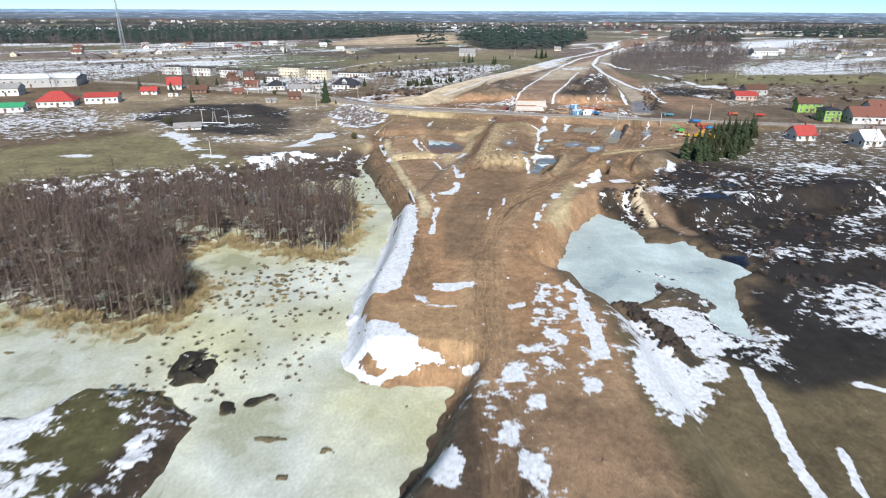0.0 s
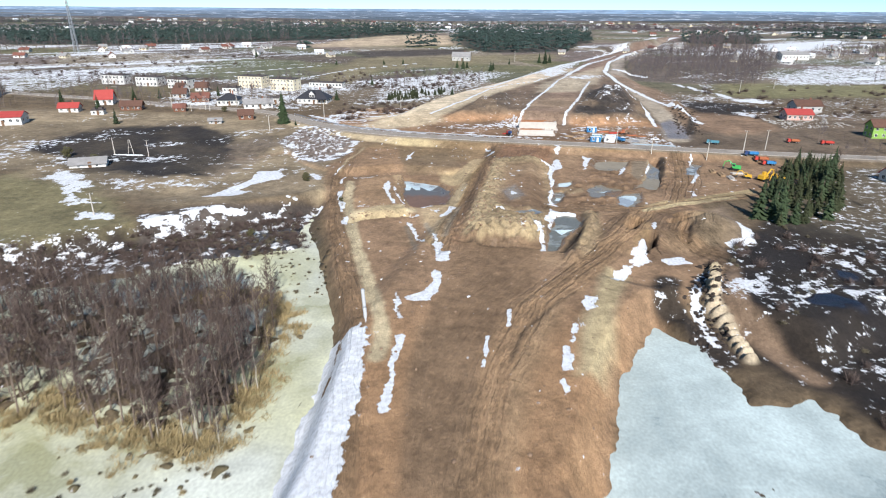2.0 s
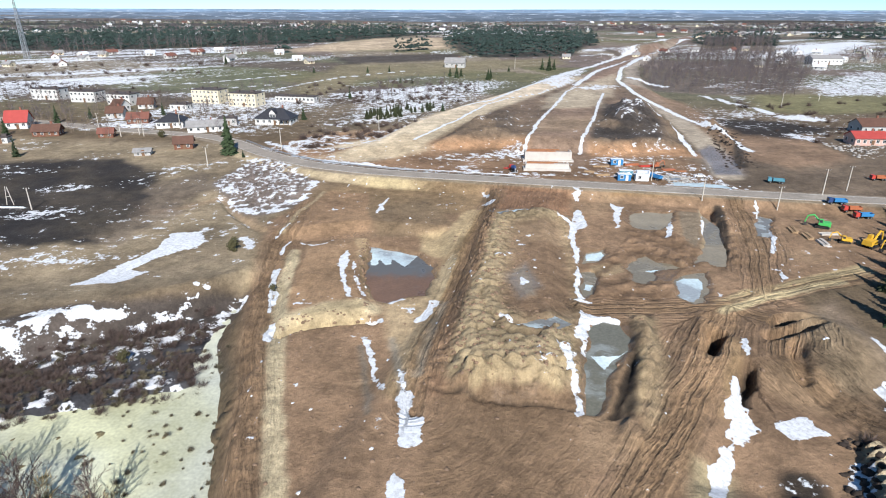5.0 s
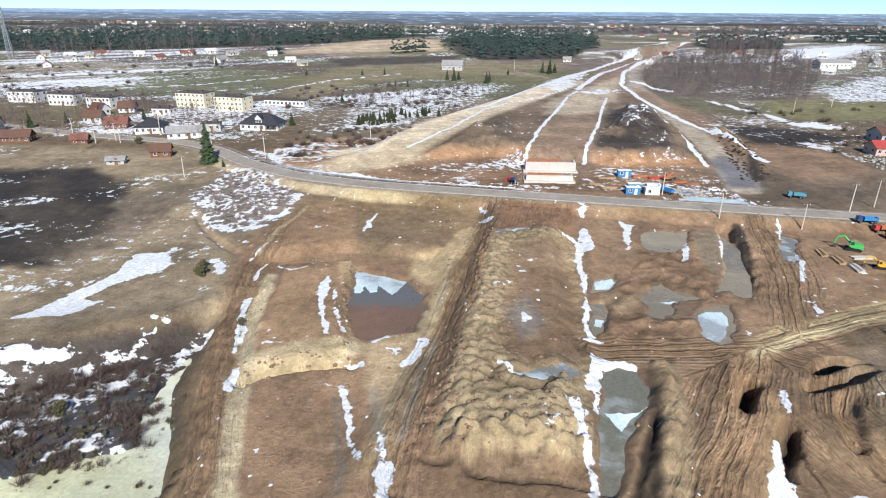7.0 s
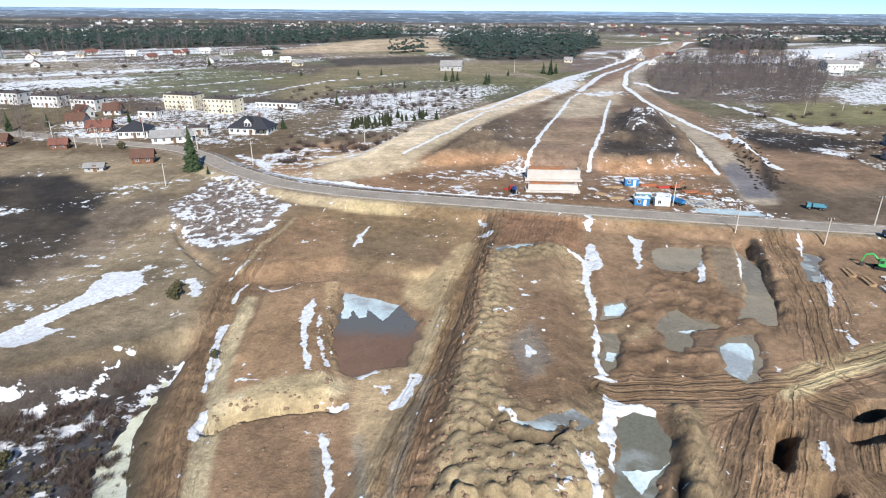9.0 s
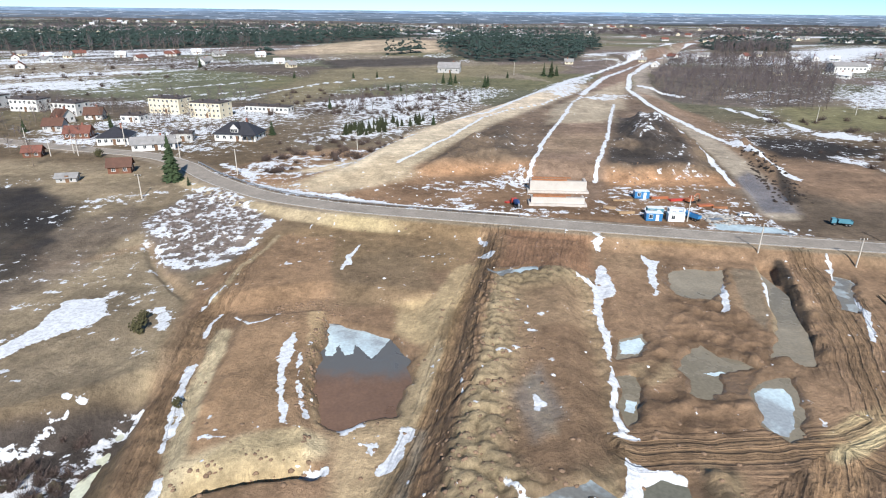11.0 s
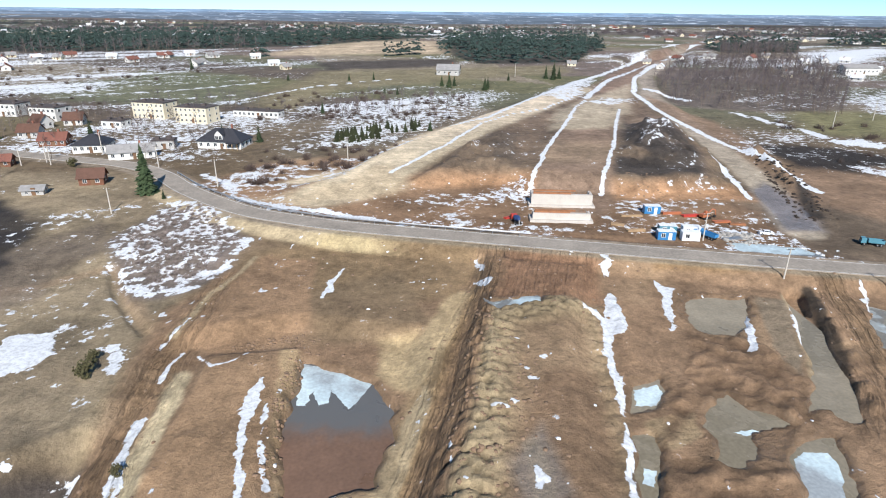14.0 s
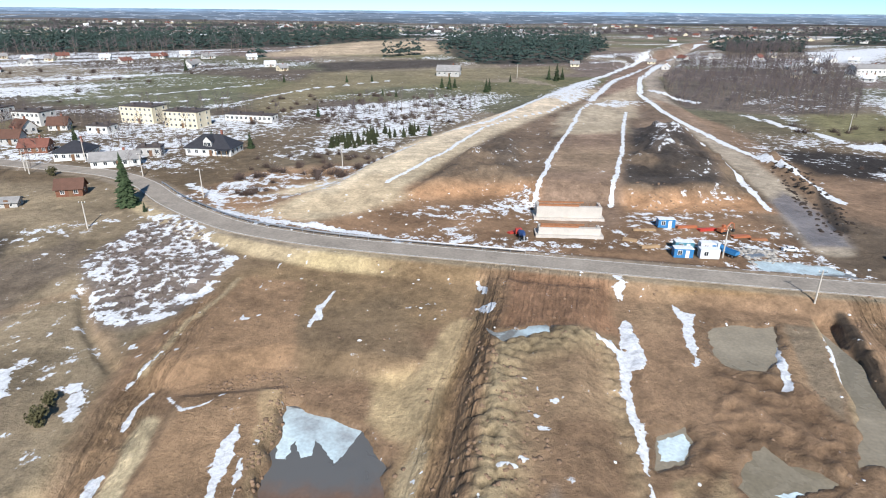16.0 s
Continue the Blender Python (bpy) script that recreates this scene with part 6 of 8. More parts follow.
# ---- trees ----
def bare_tree(seed, h, pale=False, limbs=20, sprays=11, thick=0.026, twigs=None):
    """Leafless tree: leaning trunk, limbs that fork, and a haze of fine twigs. Returns trunk and crown meshes."""
    r = random.Random(seed)
    tv, tf, cv, cf = [], [], [], []

    def limb(V, F, pts, r0, r1, n):
        base = len(V)
        for i, p in enumerate(pts):
            rad = r0 + (r1 - r0) * i / (len(pts) - 1)
            for k in range(n):
                a = 2 * math.pi * k / n
                V.append((p.x + rad * math.cos(a), p.y + rad * math.sin(a), p.z))
        for i in range(len(pts) - 1):
            for k in range(n):
                a = base + i * n + k
                c = base + i * n + (k + 1) % n
                F.append((a, c, c + n, a + n))

    lean = Vector((r.uniform(-.08, .08), r.uniform(-.08, .08), 1))
    trunk = [lean * (h * t) + Vector((r.uniform(-.1, .1) * t * 3, r.uniform(-.1, .1) * t * 3, 0)) for t in (0, .12, .3, .5, .7, .88, 1)]
    trunk[0].z = -0.3
    limb(tv, tf, trunk, 0.014 * h, 0.02, 5)

    def twig(p, d, ln, w):
        side = d.cross(Vector((r.uniform(-1, 1), r.uniform(-1, 1), r.uniform(-1, 1)))).normalized() * w
        b = len(cv)
        mid = p + d * ln * 0.55 + Vector((0, 0, 0.05 * ln))
        cv.extend([p - side, p + side, mid + side * 0.6, mid - side * 0.6, p + d * ln + Vector((0, 0, 0.12 * ln))])
        cf.extend([(b, b + 1, b + 2, b + 3), (b + 3, b + 2, b + 4)])

    for k in range(limbs):
        t = 0.26 + 0.72 * (k + r.random()) / limbs
        p = lean * (h * t)
        a = r.uniform(0, 6.283)
        up = 0.55 + 0.8 * t
        ln = h * (0.30 * (1.12 - t) + 0.06) * r.uniform(.7, 1.25)
        d = Vector((math.cos(a), math.sin(a), up)).normalized()
        pts = [p, p + d * ln * .5 + Vector((0, 0, .03 * ln)), p + d * ln + Vector((0, 0, .16 * ln))]
        limb(cv, cf, pts, 0.028 * (1.2 - t) + 0.012, 0.008, 3)
        for j in range(sprays):
            u = 0.2 + 0.8 * j / (sprays - 1)
            q = p + d * ln * u + Vector((0, 0, .14 * ln * u))
            dd = (d + Vector((r.uniform(-1, 1), r.uniform(-1, 1), r.uniform(-.3, .9)))).normalized()
            tl = ln * r.uniform(.22, .5)
            twig(q, dd, tl, thick)
            twig(q + dd * tl * .5, (dd + Vector((r.uniform(-1, 1), r.uniform(-1, 1), r.uniform(-.2, .8)))).normalized(), tl * .8, thick * 0.77)
    bark = PALEBARK if pale else BARK
    return raw_mesh("trunk", tv, tf, bark, True), raw_mesh("crown", cv, cf, twigs or TWIG)


def conifer(seed, h, wide=0.22, mat=None, tiers=13, per=13):
    """Spruce: straight trunk and drooping, ragged boughs in tiers."""
    r = random.Random(seed)
    tv, tf, cv, cf = [], [], [], []
    for i, (z, rad) in enumerate(((-.3, .018 * h), (h * .5, .011 * h), (h * .98, .01))):
        for k in range(6):
            tv.append((rad * math.cos(k * 1.0472), rad * math.sin(k * 1.0472), z))
    for i in range(2):
        for k in range(6):
            tf.append((6 * i + k, 6 * i + (k + 1) % 6, 6 * i + 6 + (k + 1) % 6, 6 * i + 6 + k))
    for t in range(tiers):
        f = t / (tiers - 1)
        z = h * (0.07 + 0.90 * f)
        rad = h * wide * (1 - f) ** 0.8 + 0.12
        for k in range(max(5, int(per * (1 - 0.5 * f)))):
            a = r.uniform(0, 6.283)
            ln = rad * r.uniform(.72, 1.18)
            d, sd = Vector((math.cos(a), math.sin(a), 0)), Vector((-math.sin(a), math.cos(a), 0))
            w = 0.30 * ln * r.uniform(.8, 1.3)
            zz = z + r.uniform(-.03, .03) * h
            b = len(cv)
            droop = 0.28 * ln
            cv.extend([d * 0.05 + Vector((0, 0, zz + .05 * h)), d * ln * .55 + sd * w + Vector((0, 0, zz - droop * .55)), d * ln + Vector((0, 0, zz - droop * .9)),
                       d * ln * .55 - sd * w + Vector((0, 0, zz - droop * .5)), d * ln * .6 + Vector((0, 0, zz - droop * .15)), d * ln * .35 + Vector((0, 0, zz - droop * 1.1))])
            cf.extend([(b, b + 1, b + 4), (b + 1, b + 2, b + 4), (b + 2, b + 3, b + 4), (b + 3, b, b + 4), (b, b + 5, b + 1), (b, b + 3, b + 5), (b + 5, b + 2, b + 1), (b + 5, b + 3, b + 2)])
    b = len(cv)
    cv.extend([(.12, 0, h * .93), (-.06, .1, h * .93), (-.06, -.1, h * .93), (0, 0, h * 1.04)])
    cf.extend([(b, b + 1, b + 3), (b + 1, b + 2, b + 3), (b + 2, b, b + 3)])
    return raw_mesh("trunk", tv, tf, BARK, True), raw_mesh("crown", cv, cf, mat or NEEDLE)


def bush(seed, rad, h, mat):
    """Bare shrub: many thin stems that spread from the root."""
    r = random.Random(seed)
    v, f = [], []
    for k in range(100):
        a, e = r.uniform(0, 6.283), r.uniform(.25, 1.45)
        d = Vector((math.cos(a) * math.cos(e), math.sin(a) * math.cos(e), math.sin(e)))
        o = Vector((r.gauss(0, .3) * rad, r.gauss(0, .3) * rad, 0))
        ln = r.uniform(.5, 1.1) * (h * math.sin(e) + rad * math.cos(e))
        s = Vector((-d.y, d.x, r.uniform(-.5, .5))).normalized() * 0.03
        b = len(v)
        v.extend([o - s, o + s, o + d * ln * .6 + s + Vector((0, 0, .05)), o + d * ln * .6 - s, o + d * ln * 1.0 + Vector((r.uniform(-.1, .1), r.uniform(-.1, .1), .08))])
        f.extend([(b, b + 1, b + 2, b + 3), (b + 3, b + 2, b + 4)])
    return raw_mesh("stems", v, f, mat)


def leafy(seed, rad, h, mat, n=260):
    """Evergreen shrub or young pine crown: a ragged cloud of small needle clumps with gaps."""
    r = random.Random(seed)
    v, f = [], []
    lobes = [(Vector((r.gauss(0, .35) * rad, r.gauss(0, .35) * rad, h * r.uniform(.35, .85))), rad * r.uniform(.35, .6)) for _ in range(8)]
    for k in range(n):
        c, lr = lobes[k % 8]
        d = Vector((r.gauss(0, 1), r.gauss(0, 1), r.gauss(0, .8))).normalized()
        p = c + d * lr * r.uniform(.6, 1.05)
        s = rad * r.uniform(.10, .2)
        a1 = d.cross(Vector((r.uniform(-1, 1), r.uniform(-1, 1), r.uniform(-1, 1)))).normalized() * s
        a2 = d.cross(a1).normalized() * s
        b = len(v)
        v.extend([p - a1 - a2 * .6, p + a1 - a2 * .6, p + a2, p + d * s * .9])
        f.extend([(b, b + 1, b + 3), (b + 1, b + 2, b + 3), (b + 2, b, b + 3), (b + 2, b + 1, b)])
    return raw_mesh("crown", v, f, mat)


def plant(name, meshes, x, y, rz, s, label, category, group="", z=None):
    """A tree from shared meshes: trunk (if any) and crown under one root."""
    e = thing(name, x, y, rz, z, label, category, group)
    for m in meshes:
        o = new(m.name.split(".")[0], m)
        o.parent = e
        o.scale = (s, s, s)
    return e


def inside(x, y, pts):
    return bool(in_area(np.array([x], float), np.array([y], float), pts)[0] > 0)


def scatter(pts, n, seed, gap=0.0):
    r = random.Random(seed)
    xs, ys = [p[0] for p in pts], [p[1] for p in pts]
    out, tries = [], 0
    while len(out) < n and tries < n * 60:
        tries += 1
        x, y = r.uniform(min(xs), max(xs)), r.uniform(min(ys), max(ys))
        if inside(x, y, pts) and (not gap or all((x - a) ** 2 + (y - c) ** 2 > gap * gap for a, c in out)):
            out.append((x, y))
    return out


def heap_of(name, metas, spots, label, category, seed, smin=.8, smax=1.2, sink=0.0):
    """Uncountable growth: copies of a few meshes joined into one sheet of 'stuff'. metas: lists of meshes."""
    r = random.Random(seed)
    data, mats = [], []
    for parts in metas:
        V, F, M, base = [], [], [], 0
        for m in parts:
            co = np.empty(len(m.vertices) * 3)
            m.vertices.foreach_get("co", co)
            V.append(co.reshape(-1, 3))
            if m.materials[0] not in mats:
                mats.append(m.materials[0])
            mi = mats.index(m.materials[0])
            for p in m.polygons:
                F.append([i + base for i in p.vertices])
                M.append(mi)
            base += len(m.vertices)
        data.append((np.concatenate(V), F, M))
    allv, loops, starts, mis, base, n = [], [], [], [], 0, 0
    flat = [(np.array([i for f in F for i in f]), np.array([len(f) for f in F]), np.array(M)) for _, F, M in data]
    for x, y in spots:
        k = r.randrange(len(data))
        V = data[k][0]
        s, a = r.uniform(smin, smax), r.uniform(0, 6.283)
        c, d = math.cos(a) * s, math.sin(a) * s
        W = np.stack([V[:, 0] * c - V[:, 1] * d + x, V[:, 0] * d + V[:, 1] * c + y, V[:, 2] * s * r.uniform(.85, 1.15) + height(x, y) - sink], -1)
        allv.append(W)
        fl, cnt, mi = flat[k]
        loops.append(fl + base)
        starts.append(cnt)
        mis.append(mi)
        base += len(V)
    cnt = np.concatenate(starts)
    m = bpy.data.meshes.new(name)
    m.vertices.add(base)
    m.vertices.foreach_set("co", np.concatenate(allv).astype(np.float32).ravel())
    lp = np.concatenate(loops).astype(np.int32)
    m.loops.add(len(lp))
    m.loops.foreach_set("vertex_index", lp)
    m.polygons.add(len(cnt))
    m.polygons.foreach_set("loop_start", (np.cumsum(cnt) - cnt).astype(np.int32))
    for q in mats:
        m.materials.append(q)
    m.polygons.foreach_set("material_index", np.concatenate(mis).astype(np.int32))
    m.update(calc_edges=True)
    return tagged(new(name, m), label, category, kind="stuff")


ALDERS = [bare_tree(k, h) for k, h in enumerate((10.5, 9.0, 11.5, 8.2, 10.0, 7.0))]
MIDDLES = [bare_tree(50 + k, h, limbs=14, sprays=8, thick=0.036) for k, h in enumerate((10.5, 9.2, 11.2, 8.4))]
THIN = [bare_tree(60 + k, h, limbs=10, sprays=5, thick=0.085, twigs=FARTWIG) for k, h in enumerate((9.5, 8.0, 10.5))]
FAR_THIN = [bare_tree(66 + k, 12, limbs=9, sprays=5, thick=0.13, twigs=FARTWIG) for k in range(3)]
PALES = [bare_tree(40 + k, h, True) for k, h in enumerate((9.5, 7.5))]
spots = scatter(WOOD, 820, 7, 1.0)
spots.sort(key=lambda p: -p[0])
for k, (x, y) in enumerate(spots[:290]):
    edge_tree = k % 17 == 0
    plant("bare_tree", (PALES[k % 2] if edge_tree else ALDERS[k % 6]), x, y, (k * 77) % 360, 0.82 + 0.35 * ((k * 37) % 100) / 100,
          "pale leafless birch with a broken crown in the swamp" if edge_tree else "leafless grey-brown alder standing in the frozen swamp", "tree", "alder wood in the swamp")
heap_of("alder_wood", MIDDLES, spots[290:], "leafless grey-brown alder wood in the frozen swamp", "wood", 5)
BUSHES = [bush(k, 1.3, 1.6, TWIG) for k in range(3)]
REEDS = [bush(20 + k, 1.1, 0.9, REED) for k in range(3)]
SEDGES = [bush(30 + k, 0.7, 0.5, SEDGE) for k in range(3)]
BRAMBLES = [bush(34 + k, 1.1, 0.6, BRAMBLE) for k in range(3)]
r = random.Random(3)
rim = []
for a, c in zip(WOOD[1:14], WOOD[2:15]):
    for k in range(int((Vector(c) - Vector(a)).length * 3.4)):
        t = r.random()
        rim.append((a[0] + (c[0] - a[0]) * t + r.gauss(0.8, 1.8), a[1] + (c[1] - a[1]) * t + r.gauss(-.5, 2.0)))
heap_of("reed_fringe", [[m] for m in REEDS], rim, "dry yellow reeds round the feet of the alders", "reeds", 6, .7, 1.4)
heap_of("undergrowth", [[m] for m in BUSHES], scatter(WOOD, 260, 9), "bare brown brushwood under the alders", "brushwood", 8, .7, 1.3)

swamp_tufts = scatter([(-49, 61.2), (-19.3, 63.2), (-16.6, 97.2), (-18.9, 118.9), (-26.7, 115.7), (-35.5, 115.8), (-48.6, 104.8), (-44.6, 83.2)], 260, 21) + scatter([(-33.4, 157.6), (-15.7, 159.4), (-17.6, 179.4), (-33.4, 179.2)], 60, 22) + scatter([(-33.4, 179.2), (-22.6, 192.9), (-48.8, 183.7)], 60, 23)
heap_of("sedge_tussocks", [[m] for m in SEDGES], swamp_tufts, "dark sedge tussocks frozen into the swamp ice", "sedge", 24, .25, .75, -0.6)
heap_of("reed_patches", [[m] for m in REEDS], scatter([(-48.6, 104.8), (-33.3, 115.8), (-22.3, 113.5), (-19.9, 99.4), (-33, 90.7), (-46.2, 90.7)], 45, 25), "pale yellow reed stubble on the swamp", "reeds", 27, .3, .6, -0.6)
peat = scatter([(62, 166.7), (73.8, 179.9), (83.6, 187.7), (147.7, 185.3), (172.9, 96.5), (76, 86), (63, 99.1), (69.5, 111), (61.9, 129.6)], 260, 28)
heap_of("peat_scrub", [[m] for m in BUSHES + SEDGES], peat, "bare dark scrub and sedge on the black peat", "scrub", 29, .5, 1.2)
heap_of("bank_scrub", [[m] for m in BUSHES], scatter([(-122, 154.3), (-60.8, 188), (-30.3, 208.3), (-27.5, 200.8), (-48.8, 179.3), (-99.8, 149)], 330, 30), "low bare scrub along the snowy swamp edge", "scrub", 31, .35, .8)
heap_of("snowy_brambles", [[m] for m in BRAMBLES], scatter([(-51.1, 275.7), (-47.5, 294.9), (-39.5, 293.9), (-25.3, 275.8), (-28.9, 261.3), (-36.3, 254.9)], 420, 32), "grey-brown bramble thicket in old snow", "brambles", 33, .25, .7)
for x, y, s in ((-33, 228, 1.1), (-39, 191, .9), (-20, 210, .6), (-103, 242, 1.4), (-116, 250, 1.5), (-91, 330, 1.2), (-34, 232, .8)):
    e = thing("shrub", x, y, 30, label="green-brown rounded shrub on the dry meadow", category="shrub")
    o = new("crown", bpy.data.meshes.get("shrub_crown") or leafy(5, 1.3, 1.7, plain("shrub_leaves", (0.085, 0.078, 0.036), 0.9, vary=0.4, scale=1)))
    o.data.name = "shrub_crown"
    o.parent = e
    o.scale = (s, s, s)

# fallen and broken birches at the wood's edge
for x, y, rz in ((-22.2, 129.9, 20), (-24.5, 117.9, -15), (-21.7, 117.9, 40), (-26.6, 118.9, 10), (-29.9, 118.9, 70)):
    plant("bare_tree", PALES[int(abs(x)) % 2], x, y, rz, 0.85, "pale birch with a broken top in the swamp", "tree", "alder wood in the swamp")
bm = bmesh.new()
tube(bm, (0, 0, 0.12), (4.2, 3.0, 0.5), 0.12, 0.04, 5)
tube(bm, (2.6, 1.9, 0.35), (3.2, 2.9, 0.9), 0.04, 0.015, 4)
e = thing("fallen_trunk", -16.2, 123.3, 0, label="thin fallen trunk lying on the ice", category="log")
part("log", bm, BARK, e)

# ---- conifers ----
SPRUCES = [conifer(1, 11.5, .22, tiers=26, per=20), conifer(2, 9.0, .22), conifer(3, 7.0, .25)]
plant("spruce", SPRUCES[0], -58, 304.5, 0, 1.12, "tall dark green spruce standing beside the road bend", "tree")
GREEN = [conifer(11, 6.5, .26, PINE), conifer(12, 5.2, .30, PINE), conifer(13, 8.0, .24, NEEDLE)]
for k, (x, y) in enumerate(scatter([(79.7, 183.8), (87.6, 200.1), (96.7, 211.2), (104.5, 222), (119, 244.4), (131.5, 236.8), (115.5, 208.3), (103.5, 192.1), (89.5, 184.7)], 74, 41, 1.5)):
    plant("conifer", GREEN[k % 3], x, y, k * 61 % 360, 0.6 + .65 * ((k * 29) % 10) / 10, "tall olive-green conifer in a clump by the machine yard", "tree", "conifers by the yard")
for k, (x, y) in enumerate(scatter([(-22, 362), (-10, 362), (6, 382), (14, 384), (6, 396), (-20, 376)], 52, 42, 1.3)):
    plant("conifer", GREEN[k % 2], x, y, k * 47 % 360, .42 + .35 * ((k * 31) % 10) / 10, "dark young conifer in a thicket above the sand ramp", "tree", "conifer thicket on the slope")
for k, (x, y, s) in enumerate(((24, 492, .9), (27, 497, .8), (20, 496, .7), (43, 484, 1.0), (45, 489, .7), (-45, 362, .8), (-33, 419, .6), (-69, 514, .6), (-139, 553, .8), (-34, 516, .6), (-20, 520, .5), (60, 520, .6), (88, 526, 1.2), (92, 530, 1.0), (84, 530, .9), (14, 383, .6), (-61, 372, .5),
                              (-10, 470, .5), (-3, 466, .45), (-52, 300, .35), (-125, 300, .7), (-148, 330, .9), (-142, 352, .8), (-170, 340, 1.0), (-108, 372, .6), (-134, 362, .7))):
    plant("conifer", SPRUCES[1 + k % 2], x, y, k * 83 % 360, s, "lone dark conifer on open land", "tree")
# backdrop slopes for far plain and hills, with snowy clearings, painted haze-blue
def hazed_hill_material(name, col):
    m, n, l, b = nodes_of(name)
    tc = n.new("ShaderNodeTexCoord")
    mp = n.new("ShaderNodeMapping")
    mp.inputs["Scale"].default_value = (0.012, 0.02, 0.25)
    l.new(tc.outputs["Object"], mp.inputs["Vector"])
    mix_col = mp.outputs[0]
    spots, wood = n.new("ShaderNodeTexNoise"), n.new("ShaderNodeTexNoise")
    spots.inputs["Scale"].default_value, spots.inputs["Detail"].default_value = 2.2, 4
    wood.inputs["Scale"].default_value, wood.inputs["Detail"].default_value = 0.6, 6
    for t in (spots, wood):
        l.new(mix_col, t.inputs["Vector"])
    r = n.new("ShaderNodeValToRGB")
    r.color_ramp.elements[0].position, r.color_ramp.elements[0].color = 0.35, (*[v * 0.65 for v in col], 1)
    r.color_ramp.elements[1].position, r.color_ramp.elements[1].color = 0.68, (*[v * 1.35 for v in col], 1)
    l.new(wood.outputs[0], r.inputs[0])
    k = n.new("ShaderNodeMapRange")
    k.inputs["From Min"].default_value, k.inputs["From Max"].default_value = 0.60, 0.66
    l.new(spots.outputs[0], k.inputs["Value"])
    mx = n.new("ShaderNodeMix")
    mx.data_type = "RGBA"
    mx.inputs[7].default_value = (0.50, 0.55, 0.62, 1)
    l.new(k.outputs[0], mx.inputs["Factor"])
    l.new(r.outputs[0], mx.inputs[6])
    l.new(mx.outputs[2], b.inputs["Base Color"])
    b.inputs["Roughness"].default_value = 1.0
    return m


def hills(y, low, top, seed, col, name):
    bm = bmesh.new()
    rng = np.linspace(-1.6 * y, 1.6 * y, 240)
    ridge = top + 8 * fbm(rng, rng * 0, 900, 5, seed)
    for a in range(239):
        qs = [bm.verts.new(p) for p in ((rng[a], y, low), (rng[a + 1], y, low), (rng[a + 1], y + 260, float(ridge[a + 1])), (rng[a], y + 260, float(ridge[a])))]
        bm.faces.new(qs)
    tagged(from_bm(name, bm, hazed_hill_material(name + "_wood", col)), "low blue-grey wooded hills along the horizon", "hills", kind="structure")


# haze put into the colours, paler with distance; tops set to the camera's horizon
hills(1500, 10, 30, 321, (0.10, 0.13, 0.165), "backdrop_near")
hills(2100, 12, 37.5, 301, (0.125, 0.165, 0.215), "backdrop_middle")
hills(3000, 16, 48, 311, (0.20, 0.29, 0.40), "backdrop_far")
for k, (x, y, s) in enumerate(((-104, 318, .8), (-118, 385, .8), (-128, 372, .9), (-140, 385, .8), (-152, 372, .9), (-112, 352, .6), (-88, 362, .6), (-60, 385, .5), (-165, 360, 1.), (-178, 372, 1.), (-121, 400, .8), (-72, 430, .7), (150, 240, .7), (158, 228, .9), (165, 222, .8), (128, 232, .9), (172, 215, .9), (140, 212, .7),
                              (118, 196, .8), (135, 200, .9), (150, 196, .8), (168, 190, .9), (182, 205, .8), (110, 176, .6), (126, 172, .7), (146, 178, .8), (-190, 330, 1.), (-205, 352, 1.), (-220, 340, 1.1), (-86, 395, .7), (130, 150, .6), (115, 142, .5), (160, 330, .6), (182, 345, .6), (-40, 400, .5), (-30, 440, .5), (0, 430, .4))):
    plant("bare_tree", ALDERS[k % 6], x, y, k * 53 % 360, s, "bare garden tree among houses and sheds", "tree", "bare trees round the hamlet")

# far woods: joined, nobody could count them; haze is put into their colours
FAR_CON = [[conifer(60 + k, 12, .30, HAZED_NEEDLE, 4, 6)[1]] for k in range(3)]
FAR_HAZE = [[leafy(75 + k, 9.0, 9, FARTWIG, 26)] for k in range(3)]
belts = [([(-560, 640), (-319, 655), (-240, 668), (-180, 690), (-120, 716), (-63, 770), (-20, 830), (40, 880), (-40, 905), (-200, 890), (-368, 870), (-560, 820)], 1900), ([(19, 689), (50, 603), (83, 606), (124, 622), (177, 757), (200, 850), (60, 880), (20, 780)], 620), ([(270, 700), (352, 716), (380, 780), (290, 790)], 170),
         ([(440, 820), (560, 800), (700, 840), (500, 900)], 170), ([(-900, 1150), (-200, 1250), (-200, 1380), (-900, 1300)], 420), ([(60, 1200), (260, 1180), (240, 1300), (60, 1320)], 200), ([(450, 1000), (900, 960), (900, 1060), (480, 1100)], 300), ([(-1800, 1900), (200, 1950), (200, 2150), (-1800, 2100)], 700),
         ([(500, 1500), (1700, 1450), (1700, 1600), (500, 1650)], 520), ([(-24, 646), (8, 668), (8, 676), (-24, 656)], 36), ([(-128, 640), (-112, 640), (-112, 650), (-128, 650)], 12), ([(158, 700), (172, 715), (168, 730), (154, 712)], 12)]
far_spots = []
for k, (pts, n) in enumerate(belts):
    far_spots += scatter(pts, n, 80 + k)
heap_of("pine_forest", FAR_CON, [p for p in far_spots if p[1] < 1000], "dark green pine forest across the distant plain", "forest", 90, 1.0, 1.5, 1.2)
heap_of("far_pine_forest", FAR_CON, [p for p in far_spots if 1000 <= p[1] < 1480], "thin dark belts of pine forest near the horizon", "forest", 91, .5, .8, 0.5)
